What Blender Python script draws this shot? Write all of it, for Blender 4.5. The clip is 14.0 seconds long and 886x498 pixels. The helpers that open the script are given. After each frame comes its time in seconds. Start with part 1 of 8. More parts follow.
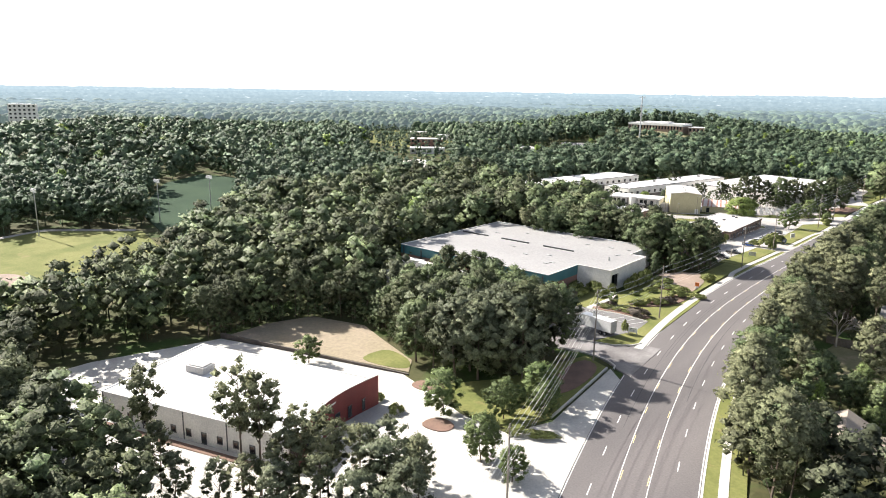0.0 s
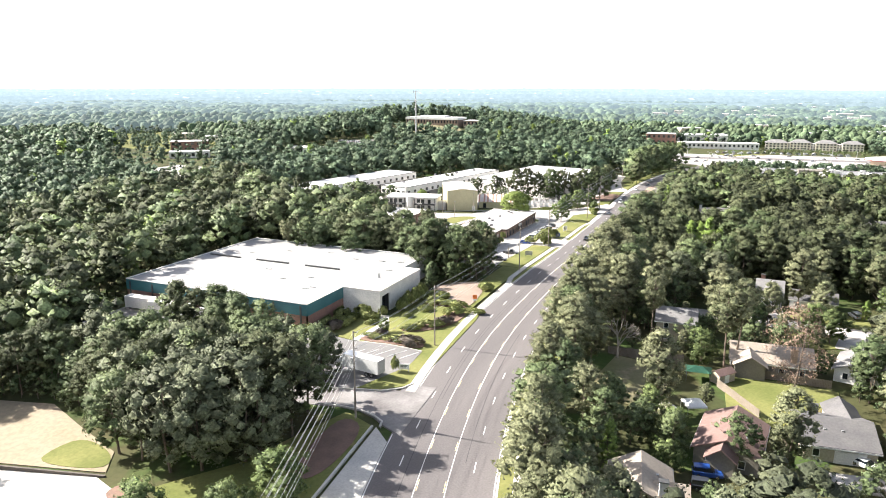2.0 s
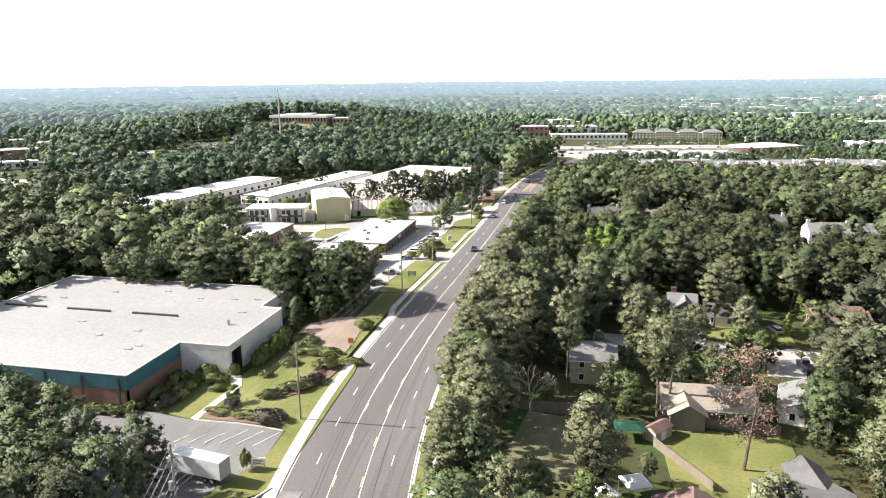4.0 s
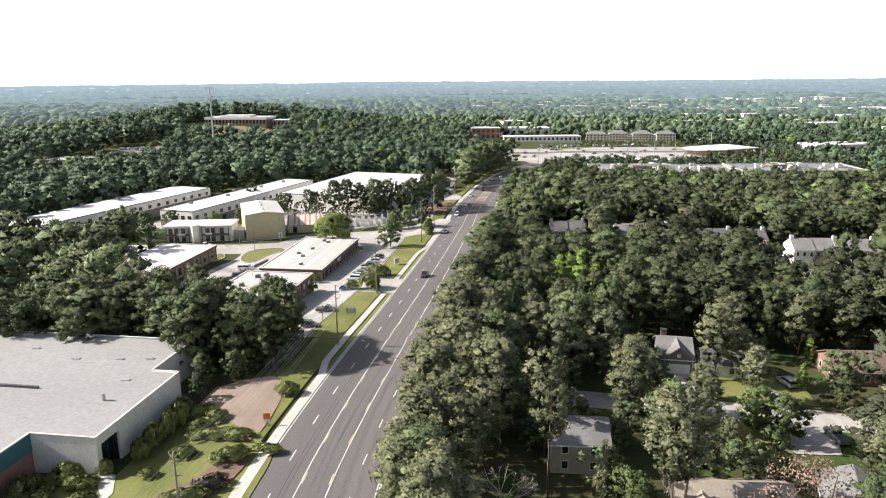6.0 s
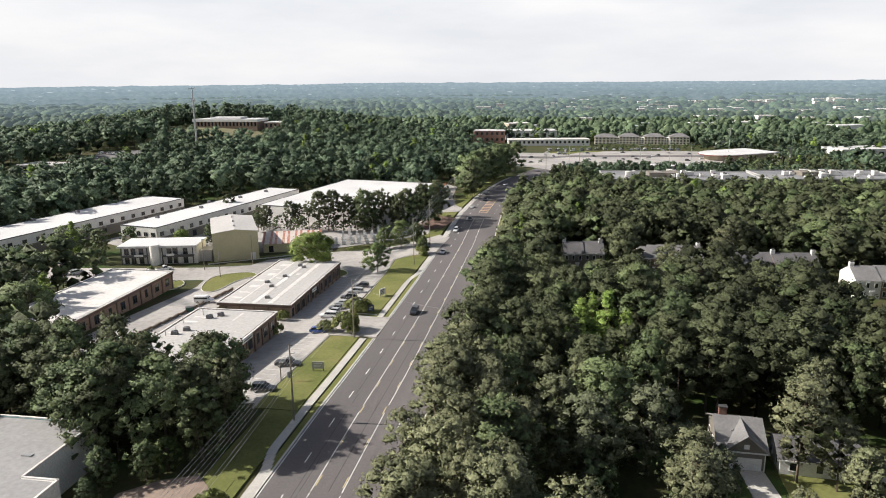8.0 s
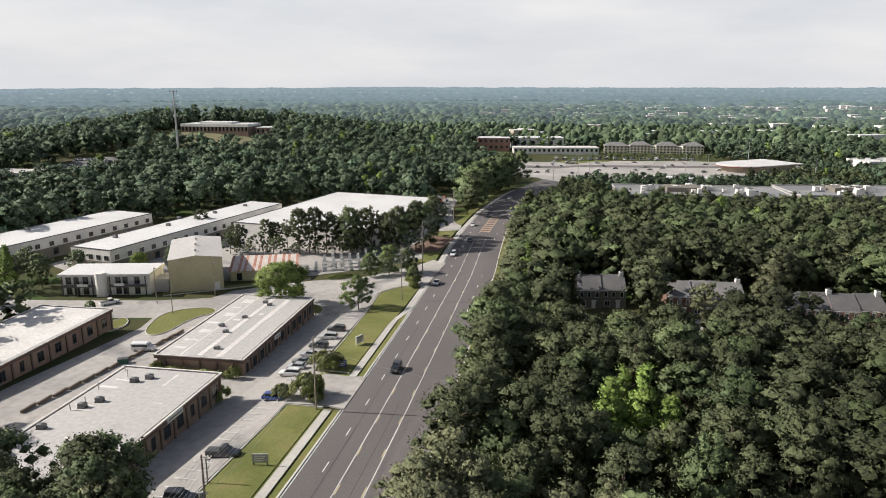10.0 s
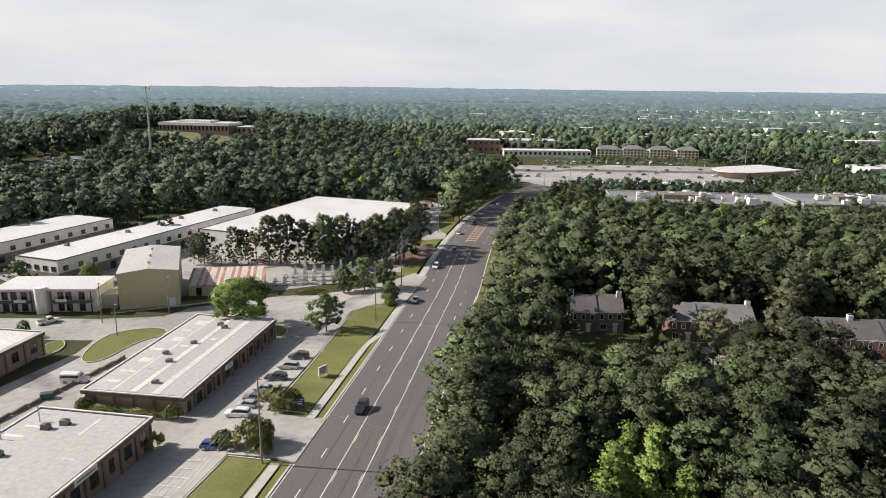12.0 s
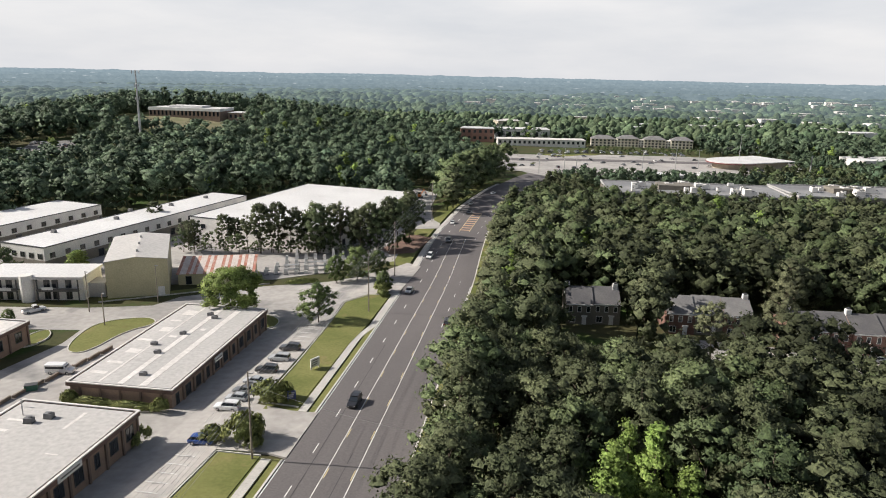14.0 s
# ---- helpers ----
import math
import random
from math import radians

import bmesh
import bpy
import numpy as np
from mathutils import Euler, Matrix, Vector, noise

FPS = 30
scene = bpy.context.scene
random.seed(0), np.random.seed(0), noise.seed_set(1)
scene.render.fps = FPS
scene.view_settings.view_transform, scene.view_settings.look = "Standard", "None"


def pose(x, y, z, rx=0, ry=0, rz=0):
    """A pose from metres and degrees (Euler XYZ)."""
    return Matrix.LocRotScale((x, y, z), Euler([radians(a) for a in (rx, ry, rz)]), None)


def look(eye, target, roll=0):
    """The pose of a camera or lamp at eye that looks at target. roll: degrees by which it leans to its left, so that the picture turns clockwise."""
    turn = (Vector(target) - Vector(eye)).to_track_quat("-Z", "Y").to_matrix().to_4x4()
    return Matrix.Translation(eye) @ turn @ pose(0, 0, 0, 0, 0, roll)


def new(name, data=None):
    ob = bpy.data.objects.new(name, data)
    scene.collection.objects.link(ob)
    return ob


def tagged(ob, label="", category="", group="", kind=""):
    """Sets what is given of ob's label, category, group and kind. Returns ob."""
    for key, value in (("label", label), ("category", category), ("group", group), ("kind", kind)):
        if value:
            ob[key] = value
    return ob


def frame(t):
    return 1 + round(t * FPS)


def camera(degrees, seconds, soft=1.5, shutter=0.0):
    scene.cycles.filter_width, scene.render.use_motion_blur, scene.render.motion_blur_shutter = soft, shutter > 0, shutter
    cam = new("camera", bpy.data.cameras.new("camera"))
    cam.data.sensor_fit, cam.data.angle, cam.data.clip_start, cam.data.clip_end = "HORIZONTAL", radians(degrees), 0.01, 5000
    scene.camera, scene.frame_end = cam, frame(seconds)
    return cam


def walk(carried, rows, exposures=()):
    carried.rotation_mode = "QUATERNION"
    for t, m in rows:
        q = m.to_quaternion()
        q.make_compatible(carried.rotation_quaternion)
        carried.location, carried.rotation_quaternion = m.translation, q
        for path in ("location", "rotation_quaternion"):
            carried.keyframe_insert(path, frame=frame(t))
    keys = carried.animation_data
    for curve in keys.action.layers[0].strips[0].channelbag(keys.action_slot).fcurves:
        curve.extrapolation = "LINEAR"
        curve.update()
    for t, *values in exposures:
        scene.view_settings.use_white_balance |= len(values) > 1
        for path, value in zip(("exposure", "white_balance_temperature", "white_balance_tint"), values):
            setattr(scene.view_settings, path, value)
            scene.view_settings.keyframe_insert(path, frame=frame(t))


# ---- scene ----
cam = camera(65.2, 14.0, soft=0.95)
PATH = [
    (0, (0.001, 0.0, 60.491), (-1.261, 1.483, 60.036), 0.8),
    (0.5, (-1.543, 8.683, 60.399), (-2.848, 10.129, 59.944), 0.9),
    (1, (-3.657, 17.163, 60.153), (-4.757, 18.77, 59.695), 0.9),
    (1.5, (-6.135, 25.707, 60.031), (-7.095, 27.4, 59.572), 0.6),
    (2, (-8.769, 33.966, 60.031), (-9.536, 35.755, 59.569), 0.1),
    (2.5, (-11.611, 42.203, 60.02), (-12.081, 44.089, 59.548), -0.7),
    (3, (-14.724, 51.079, 59.954), (-15.18, 52.968, 59.48), -0.6),
    (3.5, (-17.445, 60.067, 59.835), (-17.891, 61.957, 59.358), -0.7),
    (4, (-19.723, 68.227, 60.082), (-20.158, 70.119, 59.604), -0.7),
    (6.5, (-26.428, 112.294, 60.146), (-26.712, 114.214, 59.666), -0.5),
    (7, (-27.093, 122.241, 59.764), (-27.392, 124.16, 59.284), -0.6),
    (7.5, (-27.773, 131.841, 59.415), (-28.077, 133.759, 58.936), -0.6),
    (8, (-28.613, 141.32, 59.035), (-28.922, 143.238, 58.558), -0.5),
    (10.5, (-31.651, 185.479, 58.728), (-31.971, 187.399, 58.265), -0.0),
    (11, (-31.913, 191.691, 58.461), (-32.229, 193.611, 58.0), 0.1),
    (11.5, (-31.805, 196.376, 58.076), (-32.134, 198.295, 57.617), 0.4),
    (12, (-31.503, 199.069, 57.946), (-31.797, 200.992, 57.484), 0.6),
    (12.5, (-31.07, 200.394, 57.849), (-31.33, 202.321, 57.382), 1.0),
    (13, (-31.641, 201.272, 57.697), (-31.854, 203.201, 57.216), 1.5),
    (13.5, (-32.471, 201.715, 57.818), (-32.737, 203.637, 57.332), 1.2),
    (14, (-32.591, 201.933, 57.783), (-32.861, 203.852, 57.288), 1.2),
]
walk(cam, [(t, look(eye, target, roll)) for t, eye, target, roll in PATH],
     exposures=[(0.0, 1.32), (1.0, 1.75), (2.2, 1.74), (3.2, 1.56), (4.2, 1.28), (6.3, 0.84), (8.0, 0.50), (10.5, 0.27), (14.0, 0.32)])

# ---------------------------------------------------------------- sky and sun
SUN_HEIGHT, SUN_TURN = radians(34.5), radians(267.0)
world = bpy.data.worlds.new("sky")
scene.world = world
world.use_nodes = True
wn, wl = world.node_tree.nodes, world.node_tree.links
wn.clear()


def wnode(kind, **values):
    n = wn.new(kind)
    for key, value in values.items():
        n.inputs[key].default_value = value
    return n


sky = wn.new("ShaderNodeTexSky")
sky.sky_type, sky.sun_disc = "NISHITA", False
sky.sun_elevation, sky.sun_rotation = SUN_HEIGHT, SUN_TURN
sky.dust_density, sky.air_density = 3.0, 1.0
blue = wn.new("ShaderNodeVectorMath")
blue.operation = "SCALE"
blue.inputs["Scale"].default_value = 0.07
wl.new(sky.outputs[0], blue.inputs[0])
coord = wn.new("ShaderNodeTexCoord")
split = wn.new("ShaderNodeSeparateXYZ")
wl.new(coord.outputs["Generated"], split.inputs[0])
stretch = wn.new("ShaderNodeMapping")
stretch.inputs["Scale"].default_value = (2.0, 2.0, 9.0)
wl.new(coord.outputs["Generated"], stretch.inputs["Vector"])
puffs = wnode("ShaderNodeTexNoise", Scale=1.6, Detail=6.0, Roughness=0.55)
wl.new(stretch.outputs[0], puffs.inputs["Vector"])
cloud = wn.new("ShaderNodeValToRGB")
cloud.color_ramp.elements[0].position, cloud.color_ramp.elements[0].color = 0.35, (0.65, 0.665, 0.70, 1)
cloud.color_ramp.elements[1].position, cloud.color_ramp.elements[1].color = 0.72, (0.80, 0.79, 0.795, 1)
wl.new(puffs.outputs["Fac"], cloud.inputs[0])
veil = wn.new("ShaderNodeMapRange")
for key, value in (("From Min", 0.14), ("From Max", 0.5), ("To Min", 0.90), ("To Max", 0.06)):
    veil.inputs[key].default_value = value
wl.new(split.outputs["Z"], veil.inputs["Value"])
both = wn.new("ShaderNodeMix")
both.data_type = "RGBA"
wl.new(veil.outputs[0], both.inputs["Factor"])
wl.new(blue.outputs[0], both.inputs["A"])
wl.new(cloud.outputs[0], both.inputs["B"])
back = wn.new("ShaderNodeBackground")
wl.new(both.outputs["Result"], back.inputs["Color"])
back.inputs["Strength"].default_value = 0.95
wout = wn.new("ShaderNodeOutputWorld")
wl.new(back.outputs[0], wout.inputs[0])

sun = new("sun", bpy.data.lights.new("sun", "SUN"))
sun.data.energy, sun.data.angle, sun.data.color = 5.2, radians(0.6), (1.0, 0.945, 0.87)
sun.matrix_basis = look((-300, -15, 206), (0, 0, 0))


# ---------------------------------------------------------------- materials
def material(name, colour, second=None, scale=1.0, fine=None, rough=0.85, metal=0.0, bump=0.0, spot=None, random_object=0.0, island=0.0, translucent=0.0, stretch_to=None, contrast=(0.35, 0.65), leafy=0.0):
    """A surface whose colour wanders between two at a large scale, with fine grain, bump and, if wanted, spots of a third colour."""
    m = bpy.data.materials.new(name)
    m.use_nodes = True
    nt = m.node_tree
    n, l = nt.nodes, nt.links
    bsdf = n["Principled BSDF"]
    bsdf.inputs["Roughness"].default_value = rough
    bsdf.inputs["Metallic"].default_value = metal
    if leafy:
        bsdf.inputs["Specular IOR Level"].default_value = 0.2
    second = second or tuple(c * 0.8 for c in colour)
    geo = n.new("ShaderNodeNewGeometry")
    where = geo.outputs["Position"]
    if stretch_to:
        mp = n.new("ShaderNodeMapping")
        mp.inputs["Scale"].default_value = stretch_to
        l.new(where, mp.inputs["Vector"])
        where = mp.outputs[0]
    big = n.new("ShaderNodeTexNoise")
    big.inputs["Scale"].default_value, big.inputs["Detail"].default_value = scale, 5
    l.new(where, big.inputs["Vector"])
    ramp = n.new("ShaderNodeValToRGB")
    ramp.color_ramp.elements[0].position, ramp.color_ramp.elements[0].color = contrast[0], (*colour, 1)
    ramp.color_ramp.elements[1].position, ramp.color_ramp.elements[1].color = contrast[1], (*second, 1)
    l.new(big.outputs["Fac"], ramp.inputs[0])
    col = ramp.outputs[0]
    grain = n.new("ShaderNodeTexNoise")
    grain.inputs["Scale"].default_value, grain.inputs["Detail"].default_value = fine or scale * 14, 3
    l.new(geo.outputs["Position"], grain.inputs["Vector"])
    if spot:
        r2 = n.new("ShaderNodeValToRGB")
        r2.color_ramp.elements[0].position, r2.color_ramp.elements[0].color = spot[1], (0, 0, 0, 1)
        r2.color_ramp.elements[1].position, r2.color_ramp.elements[1].color = spot[1] + 0.12, (1, 1, 1, 1)
        sp = n.new("ShaderNodeTexNoise")
        sp.inputs["Scale"].default_value, sp.inputs["Detail"].default_value = spot[2], 4
        l.new(geo.outputs["Position"], sp.inputs["Vector"])
        l.new(sp.outputs["Fac"], r2.inputs[0])
        mx = n.new("ShaderNodeMix")
        mx.data_type = "RGBA"
        l.new(r2.outputs[0], mx.inputs["Factor"])
        l.new(col, mx.inputs["A"])
        mx.inputs["B"].default_value = (*spot[0], 1)
        col = mx.outputs["Result"]
    hsv = n.new("ShaderNodeHueSaturation")
    l.new(col, hsv.inputs["Color"])
    total = n.new("ShaderNodeMapRange")
    for key, value in (("From Min", 0.3 if leafy else 0.25), ("From Max", 0.7 if leafy else 0.75), ("To Min", 0.85 - leafy), ("To Max", 1.15 + leafy)):
        total.inputs[key].default_value = value
    l.new(grain.outputs["Fac"], total.inputs["Value"])
    amount = total.outputs[0]
    for source, strength in (("object", random_object), ("island", island)):
        if strength:
            out = n.new("ShaderNodeObjectInfo").outputs["Random"] if source == "object" else geo.outputs["Random Per Island"]
            mr = n.new("ShaderNodeMapRange")
            mr.inputs["To Min"].default_value, mr.inputs["To Max"].default_value = 1 - strength, 1 + strength
            l.new(out, mr.inputs["Value"])
            mul = n.new("ShaderNodeMath")
            mul.operation = "MULTIPLY"
            l.new(amount, mul.inputs[0])
            l.new(mr.outputs[0], mul.inputs[1])
            amount = mul.outputs[0]
    if leafy:
        tree, mul = n.new("ShaderNodeAttribute"), n.new("ShaderNodeMath")
        tree.attribute_name, mul.operation = "tone", "MULTIPLY"
        l.new(amount, mul.inputs[0])
        l.new(tree.outputs["Fac"], mul.inputs[1])
        amount = mul.outputs[0]
    l.new(amount, hsv.inputs["Value"])
    l.new(hsv.outputs[0], bsdf.inputs["Base Color"])
    if bump:
        b = n.new("ShaderNodeBump")
        b.inputs["Strength"].default_value, b.inputs["Distance"].default_value = min(1.0, bump * 4), bump
        l.new(grain.outputs["Fac"], b.inputs["Height"])
        l.new(b.outputs[0], bsdf.inputs["Normal"])
    if translucent:
        tr = n.new("ShaderNodeBsdfTranslucent")
        l.new(hsv.outputs[0], tr.inputs["Color"])
        mixed = n.new("ShaderNodeMixShader")
        mixed.inputs[0].default_value = translucent
        l.new(bsdf.outputs[0], mixed.inputs[1])
        l.new(tr.outputs[0], mixed.inputs[2])
        l.new(mixed.outputs[0], n["Material Output"].inputs[0])
    return m


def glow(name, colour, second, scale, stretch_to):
    """Far country with the air's haze painted in: a plain backdrop that gives off its colour."""
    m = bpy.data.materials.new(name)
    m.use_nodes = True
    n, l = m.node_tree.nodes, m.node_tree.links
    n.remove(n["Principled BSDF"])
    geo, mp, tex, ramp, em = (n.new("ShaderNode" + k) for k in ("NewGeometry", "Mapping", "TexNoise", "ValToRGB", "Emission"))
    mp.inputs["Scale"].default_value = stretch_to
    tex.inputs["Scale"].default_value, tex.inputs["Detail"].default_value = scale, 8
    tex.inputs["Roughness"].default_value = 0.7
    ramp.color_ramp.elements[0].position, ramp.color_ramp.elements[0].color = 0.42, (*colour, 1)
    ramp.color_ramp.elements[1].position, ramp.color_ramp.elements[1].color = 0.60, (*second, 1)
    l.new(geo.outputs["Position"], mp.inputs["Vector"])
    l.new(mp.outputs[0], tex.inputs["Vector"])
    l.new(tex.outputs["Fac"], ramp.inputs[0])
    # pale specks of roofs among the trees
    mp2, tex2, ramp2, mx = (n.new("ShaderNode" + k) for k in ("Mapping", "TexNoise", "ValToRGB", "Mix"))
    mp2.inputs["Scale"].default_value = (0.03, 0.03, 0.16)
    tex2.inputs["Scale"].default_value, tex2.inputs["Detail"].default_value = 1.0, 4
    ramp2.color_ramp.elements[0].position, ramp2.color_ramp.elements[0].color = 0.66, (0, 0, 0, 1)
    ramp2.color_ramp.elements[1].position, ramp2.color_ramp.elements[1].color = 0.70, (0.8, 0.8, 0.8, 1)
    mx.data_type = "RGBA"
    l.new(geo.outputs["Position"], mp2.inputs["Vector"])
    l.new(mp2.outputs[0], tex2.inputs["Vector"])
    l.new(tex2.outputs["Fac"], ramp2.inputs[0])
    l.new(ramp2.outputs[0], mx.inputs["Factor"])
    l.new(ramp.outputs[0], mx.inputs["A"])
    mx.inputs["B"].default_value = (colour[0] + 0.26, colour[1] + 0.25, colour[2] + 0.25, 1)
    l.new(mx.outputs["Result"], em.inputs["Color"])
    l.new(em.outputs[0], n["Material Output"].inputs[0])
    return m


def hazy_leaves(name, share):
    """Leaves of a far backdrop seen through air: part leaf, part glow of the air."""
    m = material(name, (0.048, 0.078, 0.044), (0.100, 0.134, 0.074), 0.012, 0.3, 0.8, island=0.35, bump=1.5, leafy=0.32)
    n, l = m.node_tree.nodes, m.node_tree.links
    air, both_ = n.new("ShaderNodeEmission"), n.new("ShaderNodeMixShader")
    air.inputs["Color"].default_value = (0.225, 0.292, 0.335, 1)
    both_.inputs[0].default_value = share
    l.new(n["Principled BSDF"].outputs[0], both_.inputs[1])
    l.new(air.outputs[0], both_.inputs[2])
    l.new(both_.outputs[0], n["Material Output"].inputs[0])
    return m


ASPHALT = material("asphalt", (0.108, 0.098, 0.098), (0.142, 0.128, 0.126), 0.05, 3.0, 0.9, stretch_to=(1.6, 0.25, 1), bump=0.01)
LOT = material("weathered_lot", (0.29, 0.275, 0.26), (0.40, 0.375, 0.35), 0.045, 0.6, 0.9, spot=((0.19, 0.185, 0.18), 0.58, 0.07))
CONCRETE = material("concrete", (0.42, 0.40, 0.37), (0.50, 0.48, 0.44), 0.15, 3.0, 0.85, spot=((0.36, 0.34, 0.31), 0.62, 0.3))
PATCH = material("pale_patch", (0.118, 0.108, 0.107), (0.225, 0.213, 0.208), 0.14, 2.0, 0.9)
KERB = material("kerb_concrete", (0.46, 0.44, 0.40), (0.54, 0.52, 0.48), 0.3, 4.0, 0.85)
PAINT_W = material("road_paint_white", (0.72, 0.72, 0.70), (0.58, 0.57, 0.55), 0.8, 6.0, 0.7)
PAINT_Y = material("road_paint_yellow", (0.64, 0.55, 0.32), (0.56, 0.43, 0.20), 0.5, 6.0, 0.7)
GRASS = material("lawn_grass", (0.121, 0.137, 0.043), (0.186, 0.186, 0.069), 0.09, 1.6, 0.95, spot=((0.22, 0.18, 0.085), 0.64, 0.16), bump=0.05)
# shade lying over the mown slope, put into the grass colour
SHADEGRASS = material("shaded_grass", (0.020, 0.045, 0.024), (0.030, 0.058, 0.030), 0.05, 1.2, 0.95, bump=0.05)
FLOOR = material("wood_floor", (0.050, 0.058, 0.024), (0.080, 0.074, 0.036), 0.05, 0.9, 0.95, spot=((0.05, 0.08, 0.022), 0.50, 0.09), bump=0.15)
for ground_cover in (SHADEGRASS, GRASS, FLOOR):
    ground_cover.node_tree.nodes["Principled BSDF"].inputs["Specular IOR Level"].default_value = 0.12
DRY = material("dry_field", (0.29, 0.235, 0.17), (0.24, 0.20, 0.13), 0.07, 1.2, 0.95, spot=((0.14, 0.16, 0.045), 0.60, 0.05))
DIRT = material("bare_clay", (0.27, 0.205, 0.165), (0.215, 0.165, 0.13), 0.2, 2.0, 0.95)
MULCH = material("red_mulch", (0.19, 0.115, 0.085), (0.145, 0.092, 0.07), 0.4, 3.0, 0.95)
BARK = material("bark", (0.14, 0.105, 0.080), (0.085, 0.066, 0.052), 0.8, 6.0, 0.95)
BAREWOOD = material("bare_branch", (0.34, 0.30, 0.27), (0.26, 0.23, 0.20), 0.8, 6.0, 0.95)
PINE = material("pine_needles", (0.056, 0.068, 0.034), (0.104, 0.118, 0.059), 0.10, 2.4, 0.75, random_object=0.18, island=0.30, translucent=0.12, bump=0.25, leafy=0.32)
LEAF = material("broad_leaves", (0.072, 0.101, 0.045), (0.138, 0.171, 0.077), 0.09, 2.2, 0.65, random_object=0.18, island=0.30, translucent=0.12, bump=0.25, leafy=0.32)
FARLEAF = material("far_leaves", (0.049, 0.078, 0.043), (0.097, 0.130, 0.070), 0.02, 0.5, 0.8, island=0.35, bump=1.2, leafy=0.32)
OLIVE = material("olive_needles", (0.124, 0.137, 0.074), (0.187, 0.194, 0.109), 0.10, 2.4, 0.75, random_object=0.18, island=0.30, translucent=0.2, bump=0.25, leafy=0.32)
# haze over the farther woods, put into the leaves as a blue-green tint
HAZYLEAF = material("haze_tinted_leaves", (0.060, 0.096, 0.058), (0.122, 0.164, 0.096), 0.085, 1.3, 0.7, island=0.22, translucent=0.12, bump=0.5, leafy=0.32)
OAKLEAF = material("oak_leaves", (0.096, 0.113, 0.066), (0.163, 0.180, 0.105), 0.09, 2.2, 0.65, random_object=0.25, island=0.30, translucent=0.15, bump=0.25, leafy=0.32)
LAWNLEAF = material("lawn_tree_leaves", (0.092, 0.128, 0.045), (0.150, 0.190, 0.070), 0.12, 2.6, 0.65, random_object=0.2, island=0.30, translucent=0.15, bump=0.25, leafy=0.32)
LIGHTLEAF = material("light_leaves", (0.19, 0.28, 0.07), (0.25, 0.33, 0.09), 0.15, 2.4, 0.65, random_object=0.12, island=0.30, translucent=0.28, bump=0.25, leafy=0.32)
WILLOW = material("yellowish_leaves", (0.17, 0.23, 0.06), (0.23, 0.28, 0.085), 0.2, 2.6, 0.65, random_object=0.1, island=0.3, translucent=0.25, bump=0.25, leafy=0.32)
BROWNLEAF = material("dead_needles", (0.225, 0.146, 0.105), (0.270, 0.195, 0.143), 0.2, 0.8, 0.85, island=0.3, translucent=0.1)
HEDGE = material("hedge_leaves", (0.178, 0.209, 0.073), (0.264, 0.284, 0.106), 0.3, 4.0, 0.7, random_object=0.2, island=0.35, translucent=0.1, bump=0.25, leafy=0.32)
PLUM = material("plum_leaves", (0.085, 0.065, 0.055), (0.12, 0.10, 0.07), 0.3, 1.5, 0.7, island=0.35)
HATCH = material("faded_hatch_paint", (0.55, 0.33, 0.20), (0.46, 0.30, 0.20), 0.5, 6.0, 0.8)
WORNLAWN = material("worn_lawn", (0.125, 0.128, 0.052), (0.175, 0.155, 0.085), 0.12, 1.6, 0.95, spot=((0.24, 0.19, 0.12), 0.60, 0.2))
TAR = material("tar_seam", (0.035, 0.034, 0.034), (0.055, 0.052, 0.052), 0.5, 3.0, 0.7)
YARDTAR = material("yard_asphalt", (0.135, 0.13, 0.128), (0.18, 0.173, 0.17), 0.08, 2.0, 0.9, spot=((0.12, 0.12, 0.12), 0.62, 0.12))
ROOF_W = material("white_roof", (0.64, 0.63, 0.62), (0.57, 0.56, 0.55), 0.05, 1.5, 0.6, spot=((0.50, 0.49, 0.47), 0.66, 0.10))
ROOF_B = material("dull_white_roof", (0.305, 0.297, 0.293), (0.265, 0.258, 0.254), 0.04, 1.5, 0.6, stretch_to=(0.3, 1, 1), spot=((0.33, 0.32, 0.32), 0.68, 0.12))
ROOF_G = material("grey_membrane", (0.47, 0.45, 0.43), (0.40, 0.385, 0.37), 0.08, 1.2, 0.75, stretch_to=(1, 0.15, 1), spot=((0.33, 0.31, 0.30), 0.66, 0.12))
ROOF_P = material("pale_strip", (0.66, 0.63, 0.60), (0.58, 0.55, 0.52), 0.1, 1.2, 0.75)
ROOF_M = material("far_mall_roof", (0.17, 0.17, 0.178), (0.25, 0.25, 0.25), 0.05, 0.6, 0.8)
SHINGLE = material("grey_shingles", (0.155, 0.15, 0.15), (0.20, 0.195, 0.19), 0.3, 2.5, 0.9)
SHINGLE_D = material("dark_shingles", (0.095, 0.092, 0.096), (0.125, 0.12, 0.12), 0.3, 2.5, 0.9)
SHINGLE_R = material("red_brown_shingles", (0.15, 0.096, 0.084), (0.195, 0.125, 0.11), 0.3, 2.5, 0.9)
SHINGLE_T = material("tan_shingles", (0.33, 0.28, 0.23), (0.27, 0.23, 0.19), 0.3, 2.5, 0.9)
BRICK = material("brick_wall", (0.235, 0.130, 0.100), (0.29, 0.165, 0.13), 0.4, 5.0, 0.9)
BRICK_P = material("brown_brick", (0.20, 0.145, 0.115), (0.16, 0.115, 0.09), 0.4, 5.0, 0.9)
BRICK_T = material("tan_brick", (0.31, 0.222, 0.168), (0.255, 0.18, 0.135), 0.4, 5.0, 0.9)
BRICK_D = material("dark_brick", (0.15, 0.085, 0.065), (0.20, 0.11, 0.085), 0.4, 5.0, 0.9)
